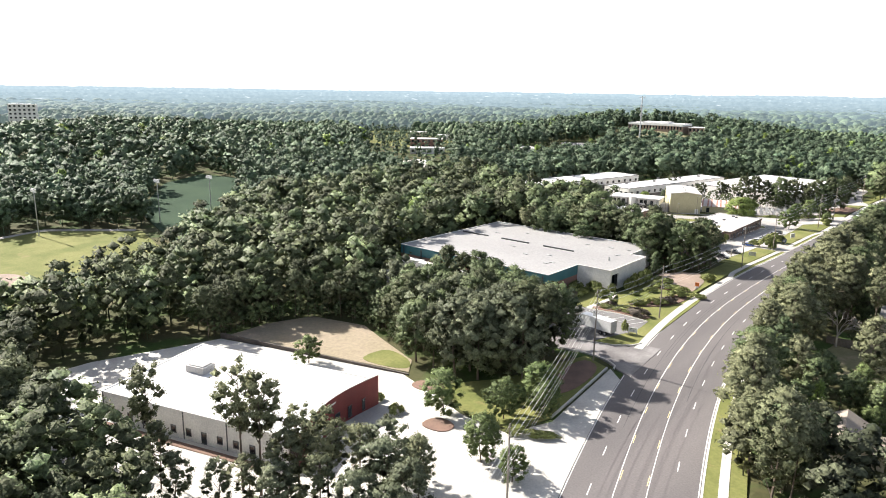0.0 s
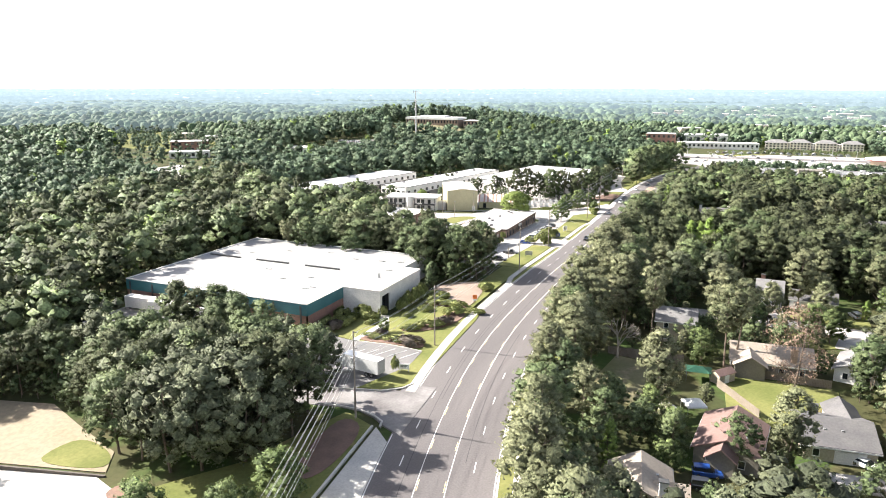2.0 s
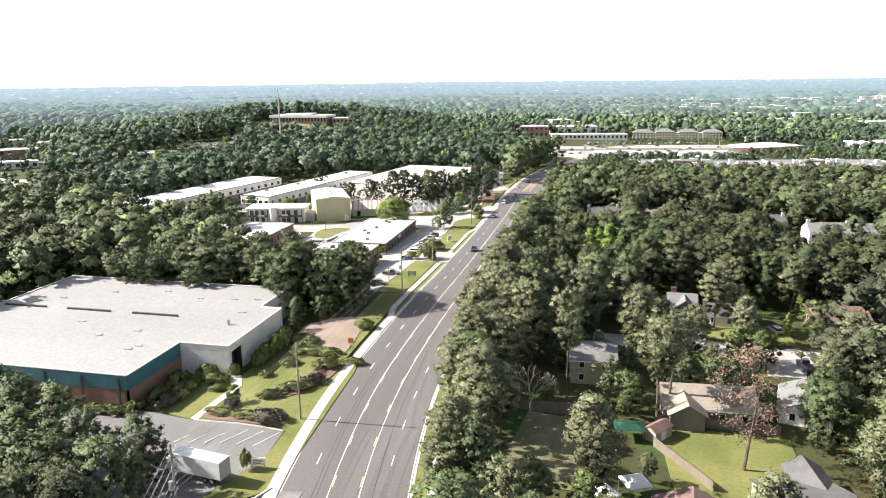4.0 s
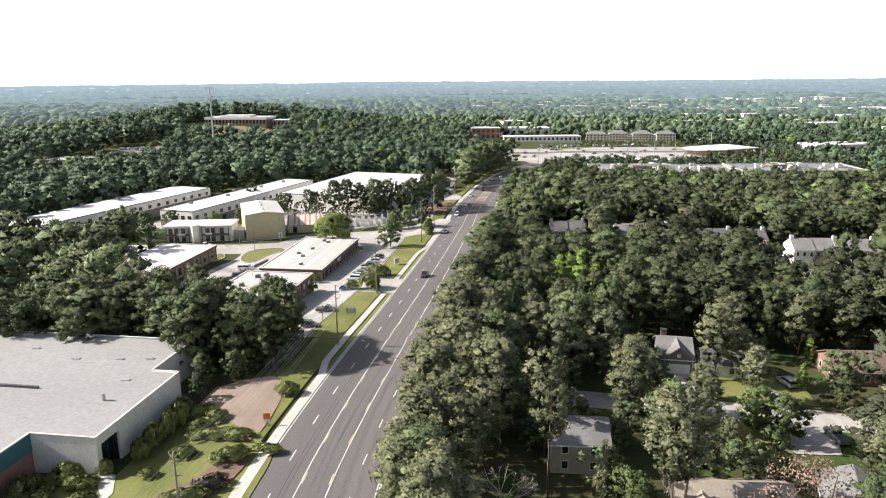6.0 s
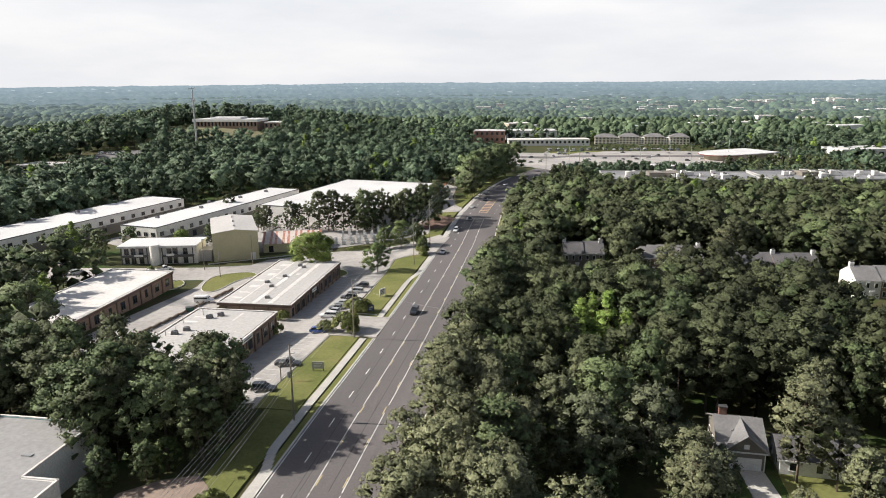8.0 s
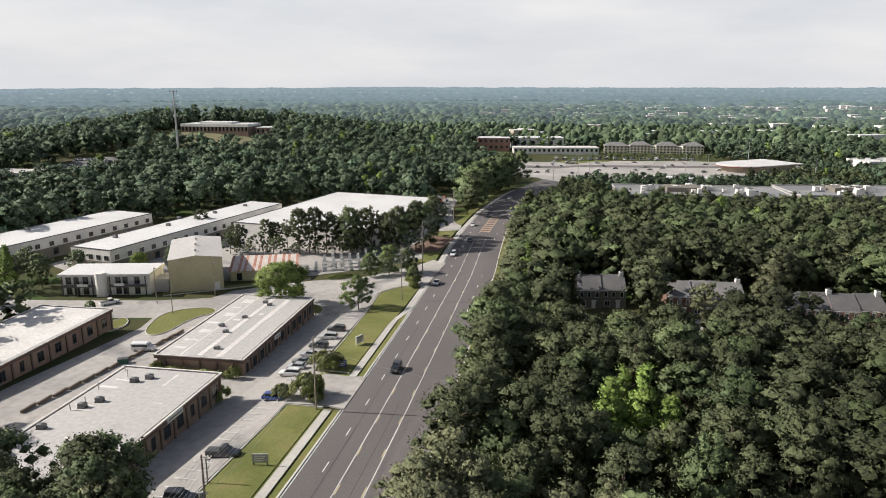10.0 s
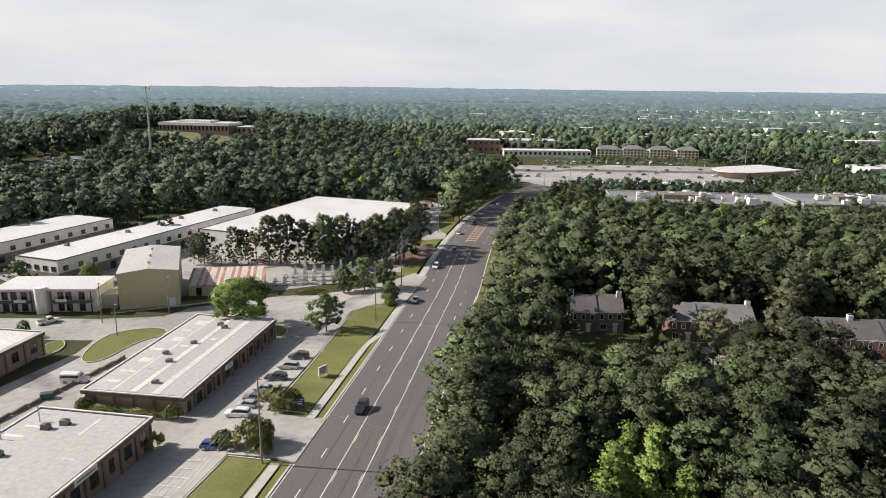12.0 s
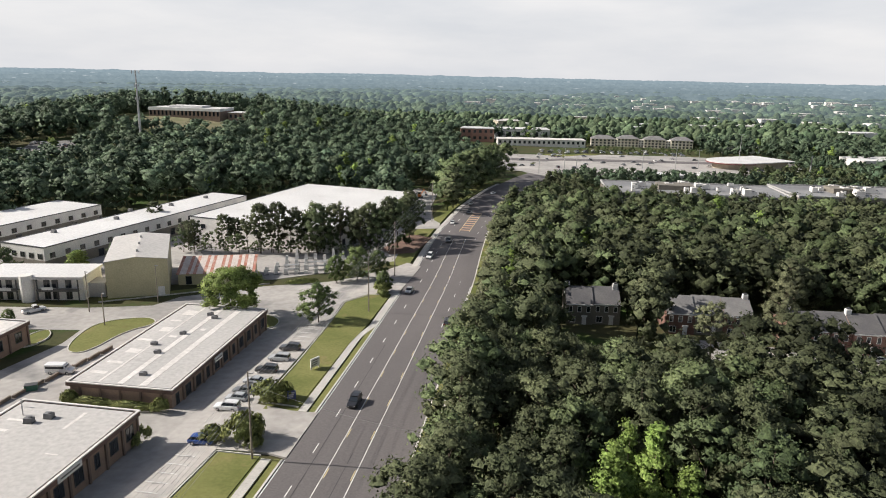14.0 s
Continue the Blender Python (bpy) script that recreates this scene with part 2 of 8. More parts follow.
REDWALL = material("red_painted_wall", (0.20, 0.042, 0.038), (0.16, 0.036, 0.034), 0.3, 4.0, 0.75)
TEAL = material("teal_metal", (0.035, 0.13, 0.15), (0.05, 0.16, 0.175), 0.3, 4.0, 0.5)
WHITEWALL = material("white_wall", (0.72, 0.70, 0.66), (0.62, 0.60, 0.57), 0.2, 3.0, 0.8)
GREYWALL = material("grey_wall", (0.42, 0.41, 0.40), (0.36, 0.35, 0.34), 0.2, 3.0, 0.8)
CREAM = material("cream_metal_siding", (0.52, 0.48, 0.31), (0.46, 0.42, 0.27), 0.2, 3.0, 0.6)
BEIGE = material("beige_siding", (0.46, 0.40, 0.31), (0.39, 0.34, 0.26), 0.2, 3.0, 0.8)
STUCCO = material("cream_stucco", (0.76, 0.70, 0.58), (0.68, 0.62, 0.50), 0.2, 3.0, 0.85)
TAUPE = material("taupe_siding", (0.20, 0.18, 0.15), (0.16, 0.145, 0.12), 0.2, 3.0, 0.8)
FASCIA = material("brown_fascia", (0.17, 0.105, 0.085), (0.13, 0.085, 0.07), 0.3, 3.0, 0.7)
TRIM = material("white_trim", (0.78, 0.77, 0.74), (0.70, 0.69, 0.66), 0.5, 4.0, 0.6)
METAL = material("galvanised_metal", (0.50, 0.50, 0.50), (0.38, 0.38, 0.38), 0.6, 4.0, 0.45, 0.6)
UNITGREY = material("unit_casing", (0.13, 0.13, 0.135), (0.20, 0.20, 0.20), 0.6, 4.0, 0.6)
DARKMETAL = material("dark_metal", (0.07, 0.07, 0.07), (0.10, 0.10, 0.10), 0.6, 4.0, 0.5, 0.3)
RUSTROOF = material("rusty_sheet", (0.36, 0.13, 0.085), (0.46, 0.27, 0.21), 0.5, 3.0, 0.8, spot=((0.60, 0.52, 0.46), 0.60, 0.6))
PALESHEET = material("pale_roof_sheet", (0.62, 0.57, 0.53), (0.54, 0.46, 0.41), 0.5, 3.0, 0.7, spot=((0.40, 0.20, 0.14), 0.64, 0.8))
# near-black: the shade inside a recess is put into its wall colour
DARKHOLE = material("deep_shade_interior", (0.02, 0.02, 0.02), (0.03, 0.03, 0.03), 0.5, 4.0, 0.9)
POLE = material("weathered_pole", (0.21, 0.18, 0.15), (0.28, 0.24, 0.20), 0.5, 6.0, 0.95)
WIRE = material("aluminium_wire", (0.55, 0.55, 0.53), (0.45, 0.45, 0.44), 0.5, 6.0, 0.5, 0.5)
CHROME = material("bright_metal", (0.65, 0.65, 0.65), (0.5, 0.5, 0.5), 0.5, 5.0, 0.25, 1.0)
TYRE = material("tyre_rubber", (0.025, 0.025, 0.025), (0.035, 0.035, 0.035), 1.0, 8.0, 0.9)
STONE = material("pale_stone", (0.60, 0.59, 0.57), (0.70, 0.69, 0.67), 0.5, 4.0, 0.7)
FENCEWOOD = material("weathered_fence", (0.173, 0.144, 0.115), (0.216, 0.180, 0.144), 0.6, 5.0, 0.95)
FENCEDARK = material("dark_stained_wall", (0.075, 0.062, 0.055), (0.10, 0.085, 0.072), 0.4, 4.0, 0.9)
GREENMETAL = material("green_metal", (0.03, 0.12, 0.08), (0.05, 0.15, 0.10), 0.5, 4.0, 0.55)
ORANGE = material("orange_plastic", (0.75, 0.20, 0.04), (0.65, 0.17, 0.04), 0.5, 4.0, 0.6)
BLUESIGN = material("navy_sign", (0.04, 0.06, 0.16), (0.05, 0.07, 0.18), 0.5, 4.0, 0.5)
LAMPGLASS = material("lamp_glass", (0.7, 0.7, 0.68), (0.6, 0.6, 0.6), 1.0, 8.0, 0.2)
TAILRED = material("tail_lamp_red", (0.35, 0.01, 0.01), (0.30, 0.01, 0.01), 1.0, 8.0, 0.25)


def coat(name, colour):
    m = material(name, colour, tuple(c * 0.93 for c in colour), 0.8, 6.0, 0.3)
    m.node_tree.nodes["Principled BSDF"].inputs["Coat Weight"].default_value = 0.7
    return m


CAR_WHITE, CAR_BLACK, CAR_SILVER, CAR_BLUE, CAR_GREY, CAR_RED = (
    coat("paint_" + k, c) for k, c in (("white", (0.75, 0.75, 0.74)), ("black", (0.02, 0.02, 0.022)), ("silver", (0.42, 0.43, 0.44)), ("blue", (0.02, 0.07, 0.28)), ("grey", (0.12, 0.125, 0.13)), ("red", (0.3, 0.03, 0.03))))
GLASS = bpy.data.materials.new("window_glass")
GLASS.use_nodes = True
gb = GLASS.node_tree.nodes["Principled BSDF"]
gb.inputs["Base Color"].default_value, gb.inputs["Roughness"].default_value = (0.02, 0.025, 0.03, 1), 0.06
gb.inputs["Specular IOR Level"].default_value = 0.8


# ---------------------------------------------------------------- helpers of this place
def thing(name, m, label, category, group="", kind=""):
    ob = new(name)
    ob.empty_display_size = 0.5
    ob.matrix_basis = m
    return tagged(ob, label, category, group, kind)


def mesh_of(name, bm, mat, smooth=False):
    me = bpy.data.meshes.new(name)
    bm.to_mesh(me)
    bm.free()
    me.materials.append(mat)
    if smooth:
        me.polygons.foreach_set("use_smooth", [True] * len(me.polygons))
    return me


def part(name, bm, mat, parent, label="", smooth=False):
    ob = new(name, mesh_of(name, bm, mat, smooth))
    ob.parent = parent
    if label:
        ob["label"] = label
    return ob


def box(bm, x0, x1, y0, y1, z0, z1, m=None):
    v = [bm.verts.new((x, y, z)) for z in (z0, z1) for x, y in ((x0, y0), (x1, y0), (x1, y1), (x0, y1))]
    if m is not None:
        for w in v:
            w.co = m @ w.co
    for f in ((3, 2, 1, 0), (4, 5, 6, 7), (0, 1, 5, 4), (1, 2, 6, 5), (2, 3, 7, 6), (3, 0, 4, 7)):
        bm.faces.new([v[i] for i in f])
    return bm


def boxes(*dims):
    bm = bmesh.new()
    for d in dims:
        box(bm, *d)
    return bm


def tube(bm, a, b, r0, r1=None, seg=8):
    """A tapered round bar from a to b."""
    r1 = r0 if r1 is None else r1
    a, b = Vector(a), Vector(b)
    q = (b - a).to_track_quat("Z", "Y").to_matrix()
    rings = []
    for c, r in ((a, r0), (b, r1)):
        rings.append([bm.verts.new(c + q @ Vector((r * math.cos(2 * math.pi * k / seg), r * math.sin(2 * math.pi * k / seg), 0))) for k in range(seg)])
    for k in range(seg):
        bm.faces.new((rings[0][k], rings[0][(k + 1) % seg], rings[1][(k + 1) % seg], rings[1][k]))
    bm.faces.new(rings[0][::-1])
    bm.faces.new(rings[1])
    return bm


def prism(bm, outline, z0, z1):
    """An upright prism over an outline that runs anticlockwise."""
    low, high = ([bm.verts.new((x, y, z)) for x, y in outline] for z in (z0, z1))
    bm.faces.new(low[::-1])
    bm.faces.new(high)
    for k in range(len(outline)):
        bm.faces.new((low[k], low[(k + 1) % len(outline)], high[(k + 1) % len(outline)], high[k]))
    return bm


# ---------------------------------------------------------------- lie of the land
RY, RZ = (-300, 230, 260, 300, 360, 410, 500, 700, 900, 1500, 4000), (0, 0, -0.5, -2.4, -4.4, -5.3, -7.5, -10.5, -12, -14, -20)
# the road's middle line in the world
CY = (-151, 0, 60.4, 90.5, 105.1, 123.7, 148.3, 167, 187, 200, 214, 237, 265.6, 292.9, 331.4, 359.1, 412.4, 436.2, 481.6, 543.8, 609.8, 667.9, 729.7, 886.4)
CX = (45.3, -9.05, -29.2, -39.2, -43.6, -48.9, -54.3, -57.3, -59.5, -60.1, -60.3, -60.4, -60.3, -60.7, -61.1, -61.5, -61.8, -62.8, -63.9, -61.7, -53.5, -40.6, -21.1, 46.1)


def ease(a, b, x):
    u = min(1.0, max(0.0, (x - a) / (b - a)))
    return u * u * (3 - 2 * u)


def road_z(y):
    return float(np.interp(y, RY, RZ))


# The site is drawn on two sheets of a plan, south and north; settled() brings a place of the drawing into the world.
def north_share(x, y):
    west, east = ease(-84, -96, x), ease(-42, -34, x)
    return ease(198 + 17 * west + 8 * east, 209 + 24 * west + 13 * east, y)


def settled(x, y):
    b = north_share(x, y)
    return (1 - b) * 1.006 * x + b * (0.98732 * x + 0.018925 * y - 10.42), (1 - b) * 1.006 * y + b * (0.98732 * y - 0.018925 * x - 1.39)


def drawn(x, y):
    """The place of the drawing that settles at a place of the world."""
    a, b = x, y
    for _ in range(60):
        p, q = settled(a, b)
        if abs(p - x) + abs(q - y) < 0.002:
            break
        a, b = a + 0.8 * (x - p), b + 0.8 * (y - q)
    return a, b


WYS = np.arange(-150, 900, 2.0)
WXS = np.interp(WYS, CY, CX)
WXS = np.convolve(np.pad(WXS, 12, mode="edge"), np.hanning(27)[1:-1] / np.hanning(27)[1:-1].sum(), "valid")
CXS, CYS = np.array([drawn(x, y) for x, y in zip(WXS, WYS)]).T


def road_x(y):
    return float(np.interp(y, CYS, CXS))


def ground_z(x, y):
    u = x - road_x(y)
    z = road_z(y)
    z -= 1.2 * ease(-20, -36, u) + 2.0 * ease(-40, -58, u) * ease(125, 90, y)
    z -= 6.0 * ease(-140, -270, x) * ease(330, 200, y)
    z -= 1.5 * ease(14, 36, u) * ease(330, 280, y)
    z += 30 * ease(-25, -110, u) * math.exp(-((x + 372) / 170) ** 2 - ((y - 810) / 220) ** 2) + 16 * math.exp(-((x + 640) / 150) ** 2 - ((y - 260) / 260) ** 2)
    far = ease(1150, 1500, math.hypot(x + 20, y - 100))
    if far:
        z += far * 9 * noise.noise(Vector((x / 420, y / 420, 3.3)))
    return z


def on_road(u, y):
    """The place of the drawing u metres right of the road's middle line at the world's station y."""
    x0, x1, x2 = np.interp((y - 1, y, y + 1), WYS, WXS)
    slope = (x2 - x0) / 2
    n = math.hypot(1, slope)
    return drawn(float(x1 + u / n), float(y - u * slope / n))


def station(y):
    """The world's station of a station of the drawing along the road."""
    return settled(road_x(y), y)[1]


xs = np.concatenate([np.linspace(-4500, -1100, 17), np.arange(-1000, -400, 30.0), np.arange(-400, 201, 5.0), np.arange(230, 600, 60.0), np.linspace(700, 4500, 16)])
ys = np.concatenate([np.linspace(-900, -100, 9), np.arange(-60, 761, 5.0), np.arange(790, 1300, 30.0), np.linspace(1400, 4600, 24)])
verts, faces = [], []
for y in ys:
    for x in xs:
        near = abs(x - road_x(y)) * math.cos(0.25) < 14.0 and -150 < y < 800
        verts.append((x, y, ground_z(x, y) - (0.35 if near else 0.0)))
nx = len(xs)
for j in range(len(ys) - 1):
    for i in range(nx - 1):
        faces.append((j * nx + i, j * nx + i + 1, (j + 1) * nx + i + 1, (j + 1) * nx + i))
me = bpy.data.meshes.new("ground")
me.from_pydata(verts, [], faces)
me.materials.append(FLOOR)
tagged(new("ground", me), "leaf-strewn wooded ground with patches of grass", "ground", kind="structure")


def rounded(points, times=2):
    """The outline with its corners cut round."""
    for _ in range(times):
        points = [(a[0] + (b[0] - a[0]) * f, a[1] + (b[1] - a[1]) * f) for a, b in zip(points, points[1:] + points[:1]) for f in (0.25, 0.75)]
    return points


def sheet(name, outline, mat, lift, label, category, parent=None):
    """A paved or grassy area over an outline, laid on the lie of the land, with a shallow edge."""
    bm = bmesh.new()
    bm.faces.new([bm.verts.new((x, y, 0)) for x, y in outline])
    bx, by = [p[0] for p in outline], [p[1] for p in outline]
    for axis, lo, hi in ((0, min(bx), max(bx)), (1, min(by), max(by))):
        k = math.ceil(lo / 5) * 5
        while k < hi:
            co, no = [0, 0, 0], [0, 0, 0]
            co[axis], no[axis] = k, 1
            bmesh.ops.bisect_plane(bm, geom=bm.verts[:] + bm.edges[:] + bm.faces[:], plane_co=co, plane_no=no)
            k += 5
    for v in bm.verts:
        near = abs(v.co.x - road_x(v.co.y)) < 19
        v.co.z = (road_z(v.co.y) if near and v.co.x < road_x(v.co.y) else ground_z(v.co.x, v.co.y)) + lift
    bmesh.ops.recalc_face_normals(bm, faces=bm.faces[:])
    if bm.faces[0].normal.z < 0:
        bmesh.ops.reverse_faces(bm, faces=bm.faces[:])
    rim = [e for e in bm.edges if e.is_boundary]
    skirt = bmesh.ops.extrude_edge_only(bm, edges=rim)
    for v in skirt["geom"]:
        if isinstance(v, bmesh.types.BMVert):
            v.co.z -= 0.35
    if parent:
        return part(name, bm, mat, parent, label)
    return tagged(new(name, mesh_of(name, bm, mat)), label, category, kind="structure")


def kerb_line(points, mat, closed=True, w=0.22, h=0.2):
    """A low pale kerb along an outline, in straight pieces, joined as one strip."""
    bm = bmesh.new()
    n = len(points)
    pts = []
    for k in range(n if closed else n - 1):
        (ax, ay), (bx, by) = points[k], points[(k + 1) % n]
        steps = max(1, int(math.hypot(bx - ax, by - ay) / 4))
        pts += [(ax + (bx - ax) * j / steps, ay + (by - ay) * j / steps) for j in range(steps)]
    if not closed:
        pts.append(points[-1])
    rows = []
    m = len(pts)
    for k, (x, y) in enumerate(pts):
        (px_, py_), (qx, qy) = (pts[k - 1], pts[(k + 1) % m]) if closed else (pts[max(0, k - 1)], pts[min(m - 1, k + 1)])
        d = Vector((qx - px_, qy - py_, 0)).normalized()
        side = Vector((-d.y, d.x, 0)) * w / 2
        near = abs(x - road_x(y)) < 19 and x < road_x(y)
        z = (road_z(y) if near else ground_z(x, y)) + 0.13
        c = Vector((x, y, z))
        rows.append([bm.verts.new(p) for p in (c - side - Vector((0, 0, 0.3)), c - side + Vector((0, 0, h)), c + side + Vector((0, 0, h)), c + side - Vector((0, 0, 0.3)))])
    for a, b in zip(rows, rows[1:] + (rows[:1] if closed else [])):
        for k in range(3):
            bm.faces.new((a[k], b[k], b[k + 1], a[k + 1]))
    bmesh.ops.recalc_face_normals(bm, faces=bm.faces[:])
    return tagged(new("kerb", mesh_of("kerb", bm, mat)), "pale concrete kerb along a lawn edge", "kerb", kind="structure")


def ribbon(bm, u0, u1, y0, y1, lift, step=4.0, drop=0.0, top=None):
    """A strip beside the road's middle line, from station y0 to y1; drop gives it upright sides."""
    count = max(1, int(round((y1 - y0) / step)))
    rows = []
    for k in range(count + 1):
        y = y0 + (y1 - y0) * k / count
        (ax, ay), (bx, by) = on_road(u0, y), on_road(u1, y)
        z = road_z((ay + by) / 2) + lift
        row = [bm.verts.new((ax, ay, z)), bm.verts.new((bx, by, z))]
        if drop:
            row += [bm.verts.new((bx, by, z - drop)), bm.verts.new((ax, ay, z - drop))]
        rows.append(row)
    for a, b in zip(rows, rows[1:]):
        for k in range(len(a) if drop else 1):
            j = (k + 1) % len(a)
            bm.faces.new((a[k], a[j], b[j], b[k]))
    if drop:
        bm.faces.new(rows[0][::-1])
        bm.faces.new(rows[-1])
    return bm


# ---------------------------------------------------------------- road
road = tagged(new("road"), "five-lane worn grey asphalt road with fresh markings", "road", kind="structure")
part("carriageway", ribbon(bmesh.new(), -9.95, 9.95, -150, 800, 0.03, 3.0, 0.3), ASPHALT, road, "grey-brown asphalt carriageway")
for u in (-9.7, 9.7):
    part("edge_line", ribbon(bmesh.new(), u - 0.09, u + 0.09, -150, 134.8 if u < 0 else 553, 0.036), PAINT_W, road, "white edge line")
    if u < 0:
        for a, b in ((151.9, 295.8), (312.3, 390.8), (422.5, 632)):
            part("edge_line", ribbon(bmesh.new(), u - 0.09, u + 0.09, a, b, 0.036), PAINT_W, road, "white edge line")
for u in (-2.25, 2.25):
    out = 1 if u > 0 else -1
    part("centre_line", ribbon(bmesh.new(), u + 0.12 * out - 0.07, u + 0.12 * out + 0.07, -150, 470, 0.036), PAINT_W, road, "pale solid turn-lane line")
y = 139.2 - 12.25 * 16
while y < 632:
    step = 12.25 + 0.9 * ease(250, 285, y)
    for u in (-6.05, 6.05):
        part("lane_dash", ribbon(bmesh.new(), u - 0.09, u + 0.09, y - 1.6, y + 1.6, 0.036), PAINT_W, road)
    if y < 465:
        for u in (-2.1, 2.1):
            part("turn_lane_dash", ribbon(bmesh.new(), u - 0.075, u + 0.075, y + 4.5, y + 7.5, 0.037), PAINT_Y, road)
    y += step
for u, a, b in ((-4.7, 112, 262), (-4.0, 150, 236), (-5.2, 262, 350), (4.4, 128, 190), (0.3, 205, 300)):
    part("tar_seam", ribbon(bmesh.new(), u - 0.06, u + 0.06, a, b, 0.034), TAR, road, "dark sealed seam in the asphalt")
for u in (-2.1, 2.1):
    part("median_line", ribbon(bmesh.new(), u - 0.1, u + 0.1, 485, 530, 0.036), PAINT_Y, road)
for y in range(488, 530, 5):
    bm = bmesh.new()
    ribbon(bm, -2.0, 2.0, y, y + 1.6, 0.036)
    part("median_hatching", bm, HATCH, road, "orange-yellow hatching")
WEST = ((151.4, 295.6), (312.5, 390.8), (422.5, 632.0))
for a, b in WEST:
    part("kerb", ribbon(bmesh.new(), -10.3, -9.95, a, b, 0.16, 4, 0.3), KERB, road, "pale concrete kerb")
part("kerb", ribbon(bmesh.new(), 9.95, 10.3, -150, 640, 0.16, 4, 0.3), KERB, road, "pale concrete kerb")
verge = tagged(new("verge"), "narrow mown grass strip along the road", "verge", kind="structure")
for a, b in WEST:
    part("grass_strip", ribbon(bmesh.new(), -11.4, -10.3, a, b, 0.12, 4, 0.3), GRASS, verge)
    part("grass_bank", ribbon(bmesh.new(), -20.0, -13.0, a, b, 0.10, 4, 0.5), GRASS, verge)
part("grass_strip", ribbon(bmesh.new(), 10.3, 12.4, -150, 640, 0.12, 4, 0.3), GRASS, verge)
part("grass_bank", ribbon(bmesh.new(), 13.9, 16.5, -150, 640, 0.10, 4, 0.5), GRASS, verge)
pavement = tagged(new("pavement"), "pale concrete roadside pavement", "pavement", kind="structure")
for a, b in WEST:
    bm = bmesh.new()
    y = a
    while y < b - 0.5:
        e = min(b, y + 1.5)
        out = 1.5 * ease(230, 239, y) * (1 - ease(352, 362, y))
        ribbon(bm, -11.9 - out, -10.3 - out, y, e - 0.03, 0.17, 1.5, 0.2)
        y = e
    part("paving_slabs", bm, CONCRETE, pavement)["kind"] = "stuff"
part("paving_strip", ribbon(bmesh.new(), 12.4, 13.9, -150, 640, 0.16, 4, 0.3), CONCRETE, pavement)

# ---------------------------------------------------------------- lots, drives and lawns
sheet("concrete_yard", [(-160, 40), (-126, 34), (-104, 38), (-84, 50), (-62, 61), (-47, 68), *[tuple(on_road(-9.9, yy))[:2] for yy in range(66, 136, 6)], (-64.2, 133), (-60.5, 103), (-64, 94), (-77, 96), (-90, 101), (-100, 104.2), (-126, 97.8), (-151, 90.5), (-160, 62)], CONCRETE, 0.14, "bleached concrete yard and apron beside the road", "yard")
sheet("lawn_island", [(-77.5, 97), (-64, 95.5), (-61.5, 104), (-65, 133), (-72, 136), (-80, 115), (-88, 104)], GRASS, 0.2, "rough grass island with trees beside the road", "lawn")
sheet("dry_field", [(-152, 92.2), (-126, 99.5), (-99.5, 105.6), (-103, 110.5), (-116, 114.5), (-127.7, 118.5), (-144, 114.5), (-150.5, 104)], DRY, 0.16, "dry tan field with a green patch", "field")
sheet("grass_corner", rounded([(-113, 103.2), (-99.8, 106), (-103, 110.3), (-112, 112), (-114, 107)]), GRASS, 0.22, "green grass corner of the dry field", "lawn")
sheet("bare_patch", rounded([(-72, 134.6), (-65.6, 132), (-64.2, 116), (-68, 112), (-71.5, 122)]), MULCH, 0.27, "reddish bare earth under the wires", "ground")
sheet("tree_bed", rounded([(-80, 87), (-74, 87.5), (-73.5, 91.5), (-79, 92.5)]), MULCH, 0.3, "brown mulch bed round a young tree", "bed")
sheet("tree_bed", rounded([(-95, 100.5), (-88, 99.5), (-88, 103.8), (-94, 104.2)]), MULCH, 0.3, "brown mulch bed round a young tree", "bed")
sheet("side_street", [(-59, 132), (-63.5, 134.2), (-66.5, 136.3), (-70, 137.3), (-75, 137.5), (-95, 137), (-130, 136), (-130, 145.5), (-95, 146), (-77, 146), (-71, 147.2), (-66, 151.5), (-61, 152.5)], PATCH, 0.10, "patched asphalt mouth of a side street", "street")
sheet("truck_yard", [(-76, 145.3), (-130, 145), (-165, 150), (-165, 173), (-103, 173), (-91, 171.2), (-71.8, 168.8), (-71, 160)], YARDTAR, 0.16, "weathered asphalt truck yard with stalls", "yard")
sheet("entrance_lawn", [(-71.2, 168.9), (-91, 171.4), (-103, 174), (-103, 190), (-92, 190), (-92, 216), (-86, 220), (-80, 228), (-70, 232), (-68.6, 200), (-65.5, 152.5), (-70.5, 147.2), (-76, 146), (-71.2, 160)][::-1], GRASS, 0.14, "mown lawn with clipped shrubs in front of a warehouse", "lawn")
sheet("clay_bed", [(-86.2, 220), (-86.6, 227), (-81.5, 230.6), (-76, 232.2), (-73, 229.4), (-70.2, 222), (-69, 214), (-68.8, 209), (-74.3, 211)], DIRT, 0.24, "bare pinkish clay patch", "ground")
sheet("entrance_path", [(-92, 171.6), (-90.2, 171.6), (-89.2, 186), (-92, 191), (-96, 191), (-90.9, 185.5)][::-1], CONCRETE, 0.25, "pale concrete path to the entrance", "path")
sheet("strip_lot", [(-78.8, 258), (-78.8, 300.5), (-70, 301.0), (-66.5, 300.2), (-66.9, 316.8), (-72, 316.5), (-79.5, 318), (-81.5, 365), (-83.5, 385), (-78, 393), (-70, 395.5), (-69.5, 428), (-75, 432), (-80, 420), (-92, 408), (-112, 397), (-131, 381), (-134, 372), (-150, 366), (-175, 361), (-215, 355), (-215, 330), (-165, 345), (-140, 350), (-138, 341), (-141, 300), (-140, 262), (-94, 258)][::-1], LOT, 0.13, "faded grey parking lot and drives round a low shop row", "car park")
